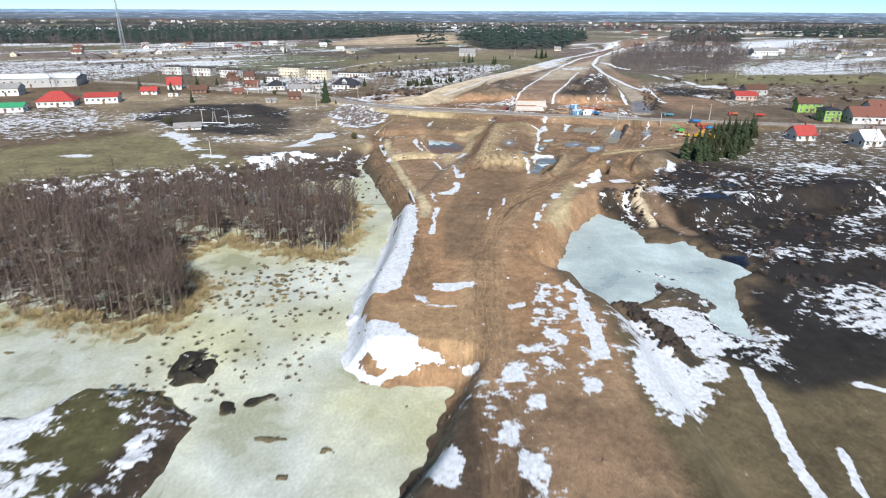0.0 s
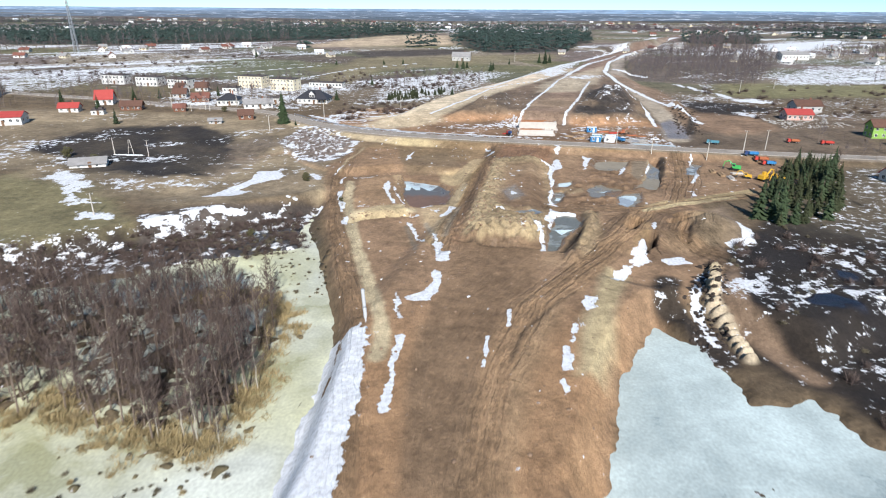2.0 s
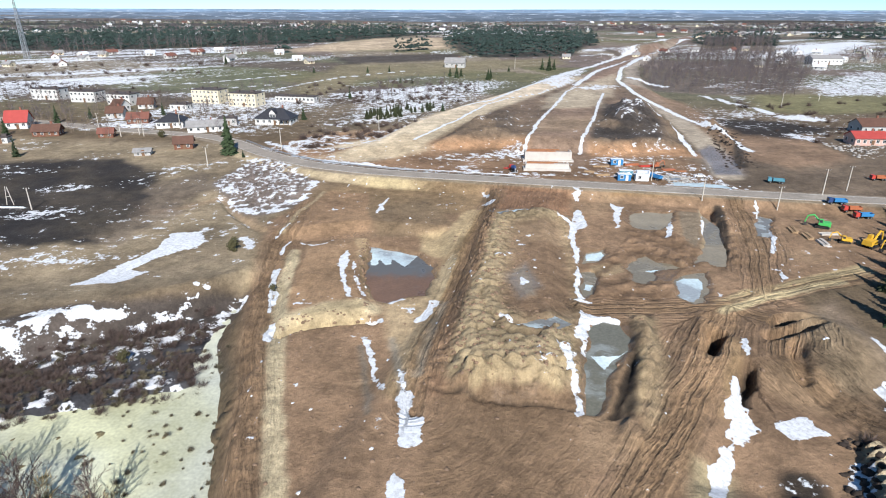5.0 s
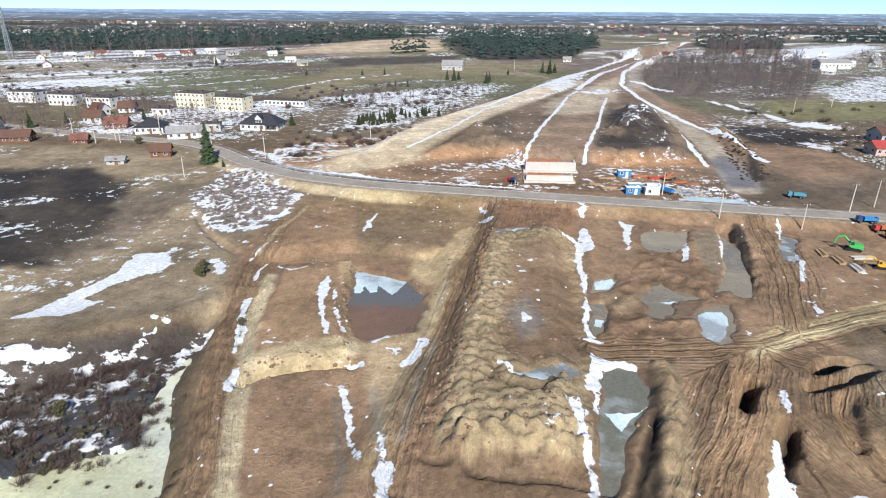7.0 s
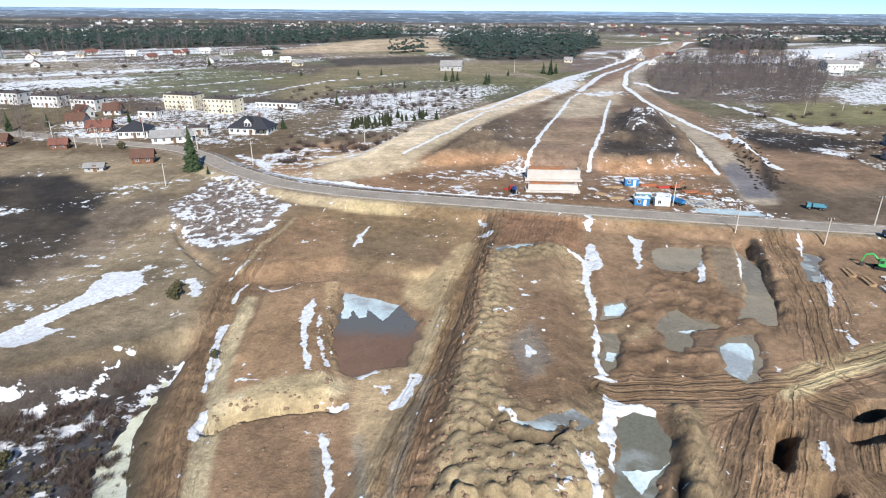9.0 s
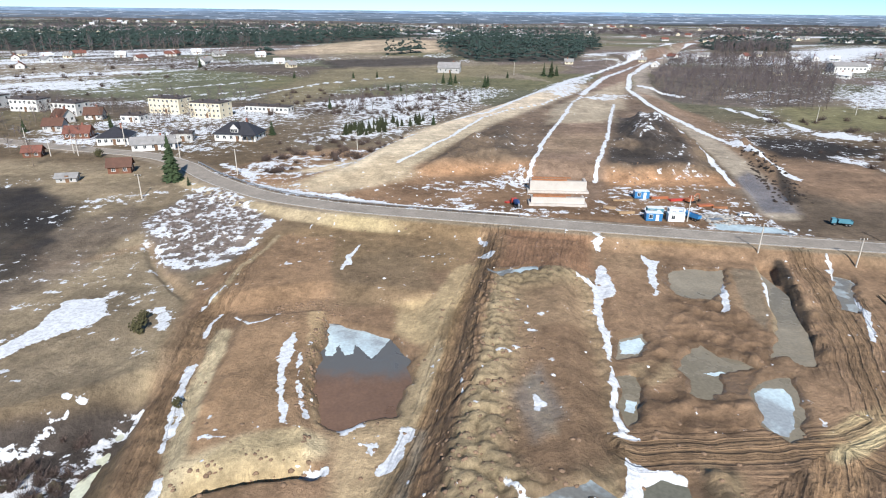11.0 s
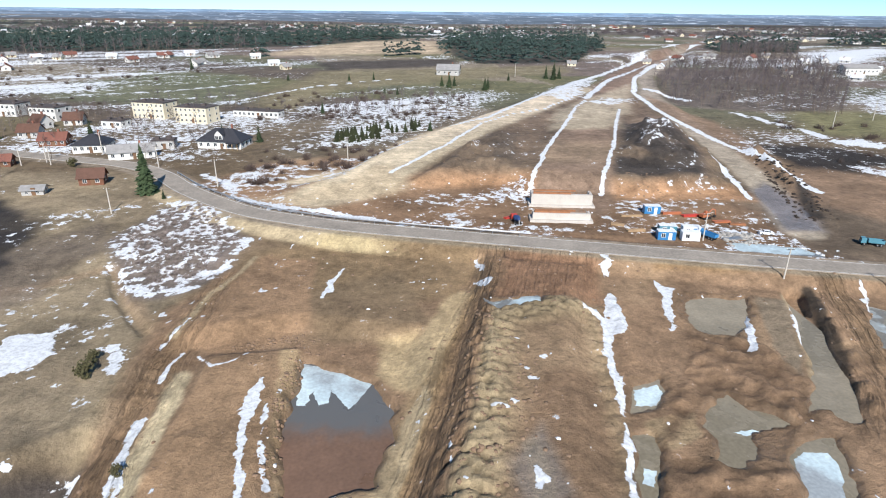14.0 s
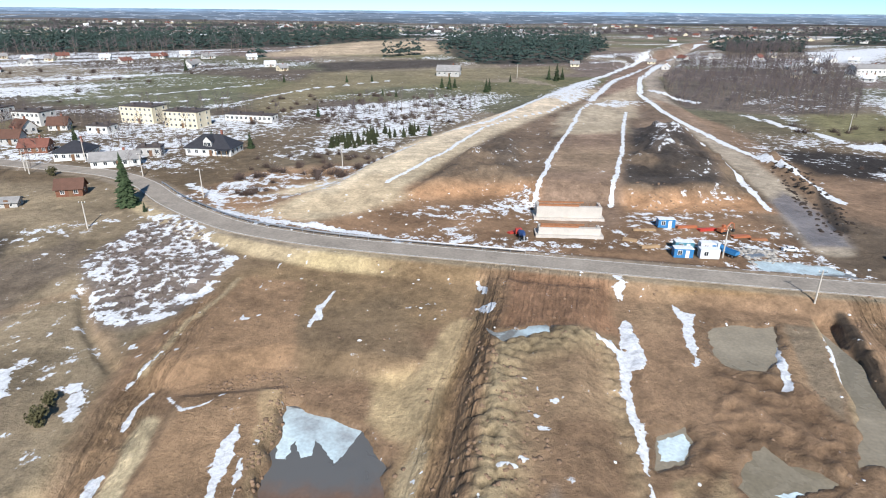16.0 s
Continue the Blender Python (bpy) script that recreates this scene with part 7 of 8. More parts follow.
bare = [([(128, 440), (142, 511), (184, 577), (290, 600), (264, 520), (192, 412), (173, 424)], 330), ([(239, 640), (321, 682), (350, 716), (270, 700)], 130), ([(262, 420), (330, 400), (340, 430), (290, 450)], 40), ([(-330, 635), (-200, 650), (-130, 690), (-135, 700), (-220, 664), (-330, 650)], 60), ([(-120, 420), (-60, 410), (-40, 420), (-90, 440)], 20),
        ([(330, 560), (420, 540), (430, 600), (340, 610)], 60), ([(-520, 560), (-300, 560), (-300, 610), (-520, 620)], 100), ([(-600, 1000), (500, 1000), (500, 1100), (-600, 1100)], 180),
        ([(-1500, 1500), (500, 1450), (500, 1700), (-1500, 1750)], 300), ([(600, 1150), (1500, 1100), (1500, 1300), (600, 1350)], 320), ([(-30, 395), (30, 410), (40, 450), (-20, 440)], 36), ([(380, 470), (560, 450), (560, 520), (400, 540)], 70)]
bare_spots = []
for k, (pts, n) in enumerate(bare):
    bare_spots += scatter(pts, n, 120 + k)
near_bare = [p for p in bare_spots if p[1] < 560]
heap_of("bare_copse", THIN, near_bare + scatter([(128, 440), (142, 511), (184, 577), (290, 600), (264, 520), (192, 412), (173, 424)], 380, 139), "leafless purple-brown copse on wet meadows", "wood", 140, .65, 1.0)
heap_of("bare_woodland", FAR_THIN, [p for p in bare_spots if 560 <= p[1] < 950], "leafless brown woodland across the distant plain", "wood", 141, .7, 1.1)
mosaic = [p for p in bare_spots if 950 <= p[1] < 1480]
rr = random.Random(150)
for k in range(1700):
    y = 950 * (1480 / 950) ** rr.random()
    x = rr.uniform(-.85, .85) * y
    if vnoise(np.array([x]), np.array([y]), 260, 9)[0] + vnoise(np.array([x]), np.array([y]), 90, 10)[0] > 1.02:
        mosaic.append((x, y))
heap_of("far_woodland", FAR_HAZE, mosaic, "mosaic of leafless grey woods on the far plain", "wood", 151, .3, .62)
garden = scatter([(-210, 320), (-60, 335), (-62, 380), (-120, 425), (-215, 420)], 170, 152) + scatter([(129.3, 205.4), (197.3, 200.2), (213.1, 285.9), (149, 290.6)], 50, 153) + scatter([(-330, 560), (-150, 570), (-140, 630), (-330, 640)], 80, 154)
heap_of("garden_trees", THIN, garden, "bare fruit trees and shrubs in the village gardens", "trees", 155, .35, .8)
heap_of("swamp_brush", [[m] for m in BUSHES + SEDGES], scatter([(-68.6, 179.1), (-47.8, 194.3), (-36.3, 203), (-28.7, 198.8), (-23, 188.4), (-23.5, 182.5), (-33.4, 179.2), (-53.5, 173.3)], 420, 171), "dark tangled brush at the frozen swamp's edge", "brush", 172, .4, .8, -0.35)
hedge = scatter([(-60, 400), (30, 400), (34, 470), (-60, 470)], 90, 143) + scatter([(-300, 440), (-120, 430), (-120, 560), (-300, 580)], 60, 144) + scatter([(140, 320), (257.7, 301.1), (300, 420), (150, 400)], 70, 145) + scatter([(-40, 305), (-10, 330), (5, 360), (-40, 350)], 50, 146)
heap_of("roadside_scrub", [[m] for m in BUSHES], hedge, "scattered bare scrub on rough grassland", "scrub", 147, .6, 1.5)


# ---- houses ----
WIN_BM = raw_mesh("window", *(lambda b: ([v.co.copy() for v in b.verts], [[v.index for v in f.verts] for f in b.faces]))(indexed(boxes(((0, 0, 0), (1.15, .08, 1.25))))), FRAME)
PANE_BM = raw_mesh("pane", *(lambda b: ([v.co.copy() for v in b.verts], [[v.index for v in f.verts] for f in b.faces]))(indexed(boxes(((-.26, -.045, 0), (.44, .03, 1.05)), ((.26, -.045, 0), (.44, .03, 1.05))))), GLASS)


def add_windows(root, w, d, h, floors, nf, ns, frames=True):
    for side, (length, dist, n) in enumerate(((w, d, nf), (d, w, ns), (w, d, nf), (d, w, ns))):
        for fl in range(floors):
            for k in range(n):
                u = (k + .5) / n * length - length / 2
                z = (fl + .56) * h / floors
                a = side * math.pi / 2
                p = Vector((u, -dist / 2 - .03, z))
                s = min(1.0, h / floors / 2.6)
                o = new("window", WIN_BM if frames else PANE_BM)
                o.parent = root
                o.matrix_basis = Matrix.Rotation(a, 4, "Z") @ Matrix.Translation(p) @ Matrix.Diagonal((s, 1, s, 1))
                if frames:
                    q = new("pane", PANE_BM)
                    q.parent = o


def slab(bm, pts, thick):
    """A flat roof plane with thickness below it."""
    top = [bm.verts.new(p) for p in pts]
    low = [bm.verts.new((p[0], p[1], p[2] - thick)) for p in pts]
    bm.faces.new(top)
    bm.faces.new(low[::-1])
    for i in range(len(pts)):
        j = (i + 1) % len(pts)
        bm.faces.new((top[j], top[i], low[i], low[j]))


def house(x, y, rz, w, d, h, rh, wall, roof, floors=1, nf=4, ns=2, style="gable", label="", chimney=True, framed=True, category="house", name="house", porch=False, dormer=False, group=""):
    e = thing(name, x, y, rz, None, label, category, group)
    e.location.z -= 0.15
    bm = bmesh.new()
    box(bm, (0, 0, h / 2 - .3), (w, d, h + .6))
    if style == "gable":
        for s in (-1, 1):
            vs = [bm.verts.new(p) for p in ((s * w / 2, -d / 2, h), (s * w / 2, d / 2, h), (s * w / 2, 0, h + rh))]
            bm.faces.new(vs if s > 0 else vs[::-1])
    part("wall", bm, WALLS[wall], e)
    bm = bmesh.new()
    o = 0.45
    if style == "gable":
        k = rh / (d / 2)
        for s in (-1, 1):
            pts = [(-w / 2 - o, s * (d / 2 + o), h - k * o + .12), (w / 2 + o, s * (d / 2 + o), h - k * o + .12), (w / 2 + o, 0, h + rh + .12), (-w / 2 - o, 0, h + rh + .12)]
            slab(bm, pts if s < 0 else pts[::-1], .14)
    elif style == "hip":
        q = max(0.1, (w - d) / 2)
        c = [(-w / 2 - o, -d / 2 - o, h), (w / 2 + o, -d / 2 - o, h), (w / 2 + o, d / 2 + o, h), (-w / 2 - o, d / 2 + o, h)]
        a, b2 = (-q, 0, h + rh), (q, 0, h + rh)
        slab(bm, [c[0], c[1], b2, a], .14)
        slab(bm, [c[1], c[2], b2], .14)
        slab(bm, [c[2], c[3], a, b2], .14)
        slab(bm, [c[3], c[0], a], .14)
    else:
        box(bm, (0, 0, h + .1), (w + .3, d + .3, .3))
        box(bm, (w * .2, d * .1, h + .6), (1.6, 1.2, .9))
        box(bm, (-w * .25, -d * .1, h + .6), (1.2, 1.2, .9))
    rf = part("roof", bm, ROOFS[roof], e)
    if style != "flat" and chimney:
        part("chimney", boxes(((w * .18, d * .08, h + rh * .85), (.55, .55, rh * .7 + .8)), ((w * .18, d * .08, h + rh * 1.2 + .42), (.68, .68, .12))), BRICKRED, rf)
    if dormer:
        bm = bmesh.new()
        box(bm, (0, -d * .30, h + rh * .30), (2.6, d * .34, rh * .6))
        vs = [bm.verts.new(p) for p in ((-1.3, -d * .47, h + rh * .6), (1.3, -d * .47, h + rh * .6), (0, -d * .47, h + rh * .98))]
        bm.faces.new(vs)
        dm = part("dormer", bm, WALLS[wall], e)
        bm = bmesh.new()
        slab(bm, [(-1.6, -d * .5, h + rh * .55), (0, -d * .5, h + rh * 1.02), (0, -d * .05, h + rh * 1.02), (-1.6, -d * .05, h + rh * .55)], .1)
        slab(bm, [(0, -d * .5, h + rh * 1.02), (1.6, -d * .5, h + rh * .55), (1.6, -d * .05, h + rh * .55), (0, -d * .05, h + rh * 1.02)], .1)
        part("dormer_roof", bm, ROOFS[roof], dm)
        for u in (-.6, .6):
            q = new("window", PANE_BM)
            q.parent = dm
            q.location = (u, -d * .475, h + rh * .32)
    if porch:
        pc = part("porch", boxes(((w * .36, -d / 2 - 1.1, h * .93), (w * .28, 2.4, .18))), ROOFS[roof], e)
        for u in (-.12, 0, .12):
            part("porch_post", boxes(((w * (.36 + u), -d / 2 - 2.0, h * .45), (.16, .16, h * .9))), TIMBER, pc)
    add_windows(e, w, d, h, floors, nf, ns, framed)
    dr = part("door", boxes(((w * .06, -d / 2 - .05, 1.0), (.95, .1, 2.0))), DOORM, e)
    part("handle", boxes(((w * .06 + .36, -d / 2 - .12, 1.0), (.12, .06, .04))), STEEL, dr)
    return e


FLAT = "cream three-storey block of flats with a flat bitumen roof"
house(-99, 406, -14, 14.5, 9, 6.3, 0, "cream", "tar", 3, 7, 2, "flat", FLAT, category="apartment block", name="apartment_block", group="cream blocks of flats")
house(-79, 398, -14, 14, 9, 6.1, 0, "cream", "tar", 3, 7, 2, "flat", FLAT, category="apartment block", name="apartment_block", group="cream blocks of flats")
for x, y, rz, w in ((-137, 398, -12, 12), (-157, 404, -10, 13), (-180, 412, -8, 14)):
    house(x, y, rz, w, 8, 5.0, 0, "white", "tar", 2, 6, 2, "flat", "white-rendered flat-roofed block of flats in the village", category="apartment block", name="apartment_block", group="white blocks of flats")
house(-58, 410, -12, 20, 6, 2.6, 0, "white", "tar", 1, 10, 2, "flat", "long low white garage row with a flat roof", category="garages", name="garage_row")
house(-55, 357, -8, 15, 9, 2.6, 3.6, "white", "black", 1, 6, 3, "hip", "large white house with an anthracite half-hipped roof and dormer", dormer=True, porch=True)
house(-95, 350, 8, 10, 9, 2.6, 2.8, "white", "black", 1, 5, 3, "hip", "white bungalow with a dark blue-black hipped roof")
house(-79, 342, 20, 13, 6, 2.4, 1.8, "white", "grey", 1, 5, 2, "gable", "low white farm building with a grey fibre-cement roof", category="farm building", name="farm_building")
house(-74, 354, 10, 7, 5, 2.8, .2, "grey", "tar", 1, 3, 2, "flat", "small grey outbuilding with a flat roof", category="outbuilding", name="outbuilding")
house(-76, 313, 14, 6, 4.2, 2.3, 1.9, "brown", "brown", 1, 2, 1, "gable", "small brown wooden hut on the grass", category="hut", name="hut", chimney=False)
house(-111, 356, 12, 8, 6, 2.2, 2.0, "brown", "tile", 1, 4, 2, "gable", "house with a weathered brick-red tiled roof")
house(-125, 366, 8, 6.5, 5.5, 2.4, 2.2, "grey", "brown", 1, 3, 2, "gable", "grey house with a brown roof")
house(-130, 380, -20, 5.5, 5.5, 2.8, 2.4, "white", "brown", 1, 3, 2, "gable", "white house with a steep brown roof")
house(-122, 388, 10, 6.5, 5, 2.4, 2.4, "white", "brown", 1, 3, 2, "gable", "white house with a brown roof")
house(-105, 385, -8, 8, 6, 2.6, .2, "white", "tar", 1, 3, 2, "flat", "low white store with a flat roof", category="store", name="store_building")
house(-151, 343, 14, 7.5, 7, 3.0, 3.6, "white", "red", 1, 3, 2, "gable", "white house with a bright red sheet roof")
house(-157, 324, 10, 8, 5, 2.2, 1.8, "white", "red", 1, 3, 2, "gable", "low white cottage with a red roof", category="cottage", name="cottage")
house(-133, 331, 10, 9, 5, 2.2, 2.0, "brown", "brown", 1, 4, 2, "gable", "dark brown wooden cottage with a brown roof", category="cottage", name="cottage")
house(-111, 330, 14, 5, 4, 2.0, 1.5, "brown", "tile", 1, 2, 1, "gable", "small red-brown cabin by the road", category="cabin", name="cabin", chimney=False)
house(-142, 319, 12, 5, 4, 2.0, .2, "white", "tar", 1, 2, 1, "flat", "small white kiosk with a flat roof", category="kiosk", name="kiosk")
house(-86, 304, 12, 5, 3.4, 1.5, .8, "grey", "grey", 1, 2, 1, "gable", "low grey shed with a fibre-cement roof in the meadow", category="shed", name="shed", chimney=False)
house(-103, 239, 20, 10, 6, 1.4, 1.4, "white", "grey", 1, 2, 1, "gable", "half-buried root cellar with a grey roof", category="cellar", name="root_cellar", chimney=False)
house(-168, 297, 14, 15, 8, 3.4, 1.6, "white", "red", 1, 6, 2, "gable", "white shop hall with a bright red sheet roof", category="shop", name="shop_hall", chimney=False)
house(-185, 288, 14, 16, 11, 2.8, 4.2, "white", "red", 1, 6, 2, "hip", "shop with a large bright red hipped roof", category="shop", name="shop_hall", chimney=False)
house(-200, 272, 14, 17, 8, 2.6, 1.4, "white", "green", 1, 6, 2, "gable", "low hall with a green sheet roof", category="hall", name="sheet_hall", chimney=False)
house(-238, 350, 12, 55, 18, 5.0, 1.6, "grey", "snowy", 1, 14, 4, "gable", "long grey warehouse with a pale sheet roof", category="warehouse", name="warehouse", chimney=False)
house(-262, 320, 12, 40, 14, 4.6, 1.4, "white", "snowy", 1, 10, 4, "gable", "white warehouse with a pale sheet roof", category="warehouse", name="warehouse", chimney=False)
house(-228, 315, 12, 14, 9, 4, 2, "white", "grey", 1, 5, 3, "gable", "white workshop with a grey roof", category="workshop", name="workshop")
# right of the site
house(178, 283, -6, 11, 6, 4.6, 2.2, "green", "brown", 2, 4, 2, "gable", "bright lime-green house with a dark roof")
house(176, 263, -4, 7, 8, 5.2, 1.2, "green", "black", 2, 3, 2, "hip", "bright lime-green house with a dark roof")
house(142, 224, 6, 8, 6.5, 2.6, 3.0, "white", "red", 1, 3, 2, "gable", "white cottage with an orange-red roof", category="cottage", name="cottage")
house(192, 258, -6, 20, 10, 3.6, 3.4, "white", "tile", 1, 7, 3, "gable", "long white house with a dull red roof")
house(206, 270, -6, 16, 10, 4.0, 3.6, "white", "tile", 1, 6, 3, "gable", "white house with a dull red roof")
house(160, 213, 10, 8, 7, 3.0, 3.0, "white", "snowy", 1, 3, 2, "gable", "white house with a snow-dusted roof")
house(172, 212, 20, 8, 7, 3.0, 2.8, "white", "red", 1, 3, 2, "gable", "white house with a red roof")
house(164, 318, -4, 11, 7, 2.8, 1.8, "rose", "red", 1, 5, 2, "gable", "farm building with a bright red sheet roof", category="farm building", name="farm_building")
house(178, 336, 0, 12, 8, 3.2, 2.2, "grey", "brown", 1, 4, 2, "gable", "grey farm shed with a brown roof", category="farm building", name="farm_building")
house(294, 556, 0, 22, 10, 4.5, 2.0, "white", "grey", 1, 8, 3, "gable", "pale farm hall with a grey-blue roof", category="farm building", name="farm_building")
house(25, 546, -10, 14, 9, 3.4, 3.0, "grey", "grey", 1, 4, 2, "gable", "grey farmhouse behind bare trees")

# far hamlets: the same few houses, placed over the plain
r = random.Random(77)
kinds = [("cream", "grey", "cream house with a grey roof in a distant hamlet"), ("white", "snowy", "white house with a pale roof in a distant hamlet"), ("white", "tile", "white house with a dull red roof in a distant hamlet"), ("white", "grey", "white farm building with a grey roof in a distant hamlet")]
protos = []
for k, (wl, rf, lab) in enumerate(kinds):
    protos.append(house(-250 + 33 * k, 600 + 9 * k, 15 * k, 6 + k, 5, 2.2, 1.8, wl, rf, 1, 2, 1, "gable", lab, group="distant hamlets", framed=False))
for k in range(230):
    cx, cy = r.choice(((-260, 610), (-190, 585), (-330, 560), (-420, 980), (-100, 985), (-250, 1120), (150, 1130), (380, 930), (500, 870), (620, 830), (-700, 1360), (-300, 1390), (300, 1360), (700, 1250), (-900, 1250), (-500, 1300), (900, 1300), (100, 1300), (-150, 1200), (500, 1150), (300, 640), (330, 560), (400, 620)))
    sp = 22 + cy * 0.055
    x, y = cx + r.gauss(0, sp * 1.6), cy + r.gauss(0, sp * .6)
    m = pose(x, y, height(x, y) - .2, 0, 0, r.uniform(0.2, 182.9))
    copy_thing(protos[k % 4], m)


# ---- bridge works ----
def abutment(x, y, rz, w, d, h, name_label):
    e = thing("bridge_abutment", x, y, rz, None, name_label, "abutment", "new bridge supports")
    part("footing", boxes(((0, 0, .1), (w + 1.2, d + 1.6, .9))), CONCRETE, e)
    part("wall", boxes(((0, -d / 2 + .5, h / 2 + .4), (w, 1.0, h))), CONCRETE, e, "pale new concrete wall")
    for s in (-1, 1):
        part("wing_wall", boxes(((s * (w / 2 - .3), .45, h / 2 + .4), (.6, d - .92, h))), CONCRETE, e)
    part("shuttering", boxes(((-w * .16, -d / 2 + .62, h + .62), (w * .62, .5, .42)), ((-w * .1, d / 2 - .6, h + .5), (w * .7, .4, .3))), RUSTY, e, "rust-brown shuttering boards")
    for k in range(14):
        bm = bmesh.new()
        u = -w * .45 + w * .9 * k / 13
        tube(bm, (u, -d / 2 + .95, h + .3), (u, -d / 2 + .95, h + 1.15), .03, .03, 4)
        part("rebar", bm, RUSTY, e)
    return e


abutment(44.6, 287.4, -4, 13.2, 2.6, 1.6, "low pale concrete abutment with rusty shuttering beside the road")
abutment(47.0, 299.5, -4, 15.0, 4.0, 2.7, "tall pale concrete abutment with rusty shuttering below the bank")


def container(x, y, rz, main, door, label):
    e = thing("site_container", x, y, rz, None, label, "container", "site containers")
    bm = bmesh.new()
    box(bm, (0, 0, 1.28), (4.8, 2.3, 2.4))
    part("body", bm, PAINT[main], e)
    rib = raw_mesh("rib", *(lambda b: ([v.co.copy() for v in b.verts], [[v.index for v in f.verts] for f in b.faces]))(indexed(boxes(((0, 0, 1.28), (.16, .05, 2.2))))), PAINT[main])
    for k in range(15):
        for v in (-1, 1):
            o = new("rib", rib)
            o.parent = e
            o.location = (-2.2 + k * .314, v * 1.175, 0)
    part("roof", boxes(((0, 0, 2.53), (4.9, 2.4, .1))), PAINT["white"] if main != "white" else ROOFS["snowy"], e)
    part("skid", boxes(((0, -.8, .04), (4.7, .16, .12)), ((0, .8, .04), (4.7, .16, .12))), DARKMETAL, e)
    d = part("door", boxes(((.9, -1.22, 1.15), (.95, .06, 2.0))), PAINT[door], e)
    part("handle", boxes(((1.25, -1.27, 1.1), (.05, .04, .25))), STEEL, d)
    w = new("window", WIN_BM)
    w.parent = e
    w.location = (-1.0, -1.21, 1.5)
    q = new("pane", PANE_BM)
    q.parent = w
    e.scale = (.78, .78, .78)
    return e


WHITEBOX, BLUEBOX = "white site office container on the mud beside the road", "blue site container on the mud beside the road"
container(65.2, 276.4, -6, "blue", "white", BLUEBOX)
container(70.2, 275.8, -6, "white", "white", WHITEBOX)
container(66.5, 279.4, -6, "teal", "white", BLUEBOX)
container(71.5, 278.8, -6, "white", "blue", WHITEBOX)
container(67.5, 292.2, -3, "blue", "white", BLUEBOX)


def wheel(parent, x, y, r, w=.35):
    bm = bmesh.new()
    tube(bm, (x, y - w / 2, r), (x, y + w / 2, r), r, r, 14)
    t = part("wheel", bm, RUBBER, parent)
    bm = bmesh.new()
    s = -1 if y < 0 else 1
    tube(bm, (x, y + s * w * .3, r), (x, y + s * w * .56, r), r * .5, r * .45, 10)
    part("rim", bm, STEEL, t)


def excavator(x, y, rz, paint, label, s=1.0):
    e = thing("excavator", x, y, rz, None, label, "excavator", "machines in the yard")
    for v in (-1.0, 1.0):
        bm = bmesh.new()
        box(bm, (0, v, .42), (3.0, .5, .6))
        tube(bm, (-1.5, v - .25, .42), (-1.5, v + .25, .42), .4, .4, 10)
        tube(bm, (1.5, v - .25, .42), (1.5, v + .25, .42), .4, .4, 10)
        part("track", bm, RUBBER, e)
    part("undercarriage", boxes(((0, 0, .65), (1.6, 1.6, .5))), DARKMETAL, e)
    part("body", boxes(((-.6, 0, 1.45), (2.6, 2.2, 1.0), 0, .94), ((-1.75, 0, 1.35), (.7, 2.2, 1.15), 0, .9)), PAINT[paint], e)
    c = part("cab", boxes(((.55, .65, 1.95), (1.2, .95, 1.7), 0, .88)), PAINT[paint], e)
    part("cab_glass", boxes(((1.13, .65, 2.15), (.12, .8, 1.0)), ((.55, 1.12, 2.2), (.8, .08, .8))), GLASS, c)
    bm = bmesh.new()
    tube(bm, (.5, -.2, 1.5), (2.6, -.2, 3.6), .26, .24, 6)
    tube(bm, (2.6, -.2, 3.6), (4.1, -.2, 3.1), .24, .2, 6)
    part("boom", bm, PAINT[paint], e)
    bm = bmesh.new()
    tube(bm, (4.1, -.2, 3.2), (4.6, -.2, 1.1), .18, .15, 6)
    part("stick", bm, PAINT[paint], e)
    bm = bmesh.new()
    tube(bm, (1.2, -.2, 1.9), (2.4, -.2, 3.0), .09, .09, 6)
    part("ram", bm, STEEL, e)
    part("bucket", boxes(((4.4, -.2, .65), (.9, .9, .8), 0, .75)), DARKMETAL, e)
    e.scale = (.78 * s, .78 * s, .78 * s)
    return e


def truck(x, y, rz, cab, bed, label, load="tipper"):
    e = thing("truck", x, y, rz, None, label, "truck", "machines in the yard")
    part("chassis", boxes(((0, 0, .75), (6.6, .9, .25))), DARKMETAL, e)
    for u in (-2.4, -1.3, 2.3):
        for v in (-.95, .95):
            wheel(e, u, v, .48)
    c = part("cab", boxes(((2.6, 0, 1.55), (1.5, 2.2, 1.6), 0, .93)), PAINT[cab], e)
    part("windscreen", boxes(((3.3, 0, 1.95), (.12, 1.9, .7))), GLASS, c)
    for v in (-.8, .8):
        part("headlight", boxes(((3.37, v, 1.0), (.06, .3, .2))), FRAME, c)
    if load == "tipper":
        part("tipper_bed", boxes(((-.9, 0, 1.1), (4.6, 2.2, .15)), ((-.9, 1.05, 1.6), (4.6, .1, .9)), ((-.9, -1.05, 1.6), (4.6, .1, .9)), ((1.35, 0, 1.7), (.1, 2.2, 1.1)), ((-3.15, 0, 1.6), (.1, 2.2, .9))), PAINT[bed], e)
    else:
        bm = bmesh.new()
        tube(bm, (1.3, 0, 1.7), (-1.2, 0, 1.95), .8, 1.15, 12)
        tube(bm, (-1.2, 0, 1.95), (-3.1, 0, 2.3), 1.15, .5, 12)
        part("mixer_drum", bm, PAINT[bed], e)
        part("chute", boxes(((-3.4, 0, 1.4), (.5, .5, 1.2))), STEEL, e)
    e.scale = (.66, .66, .66)
    return e


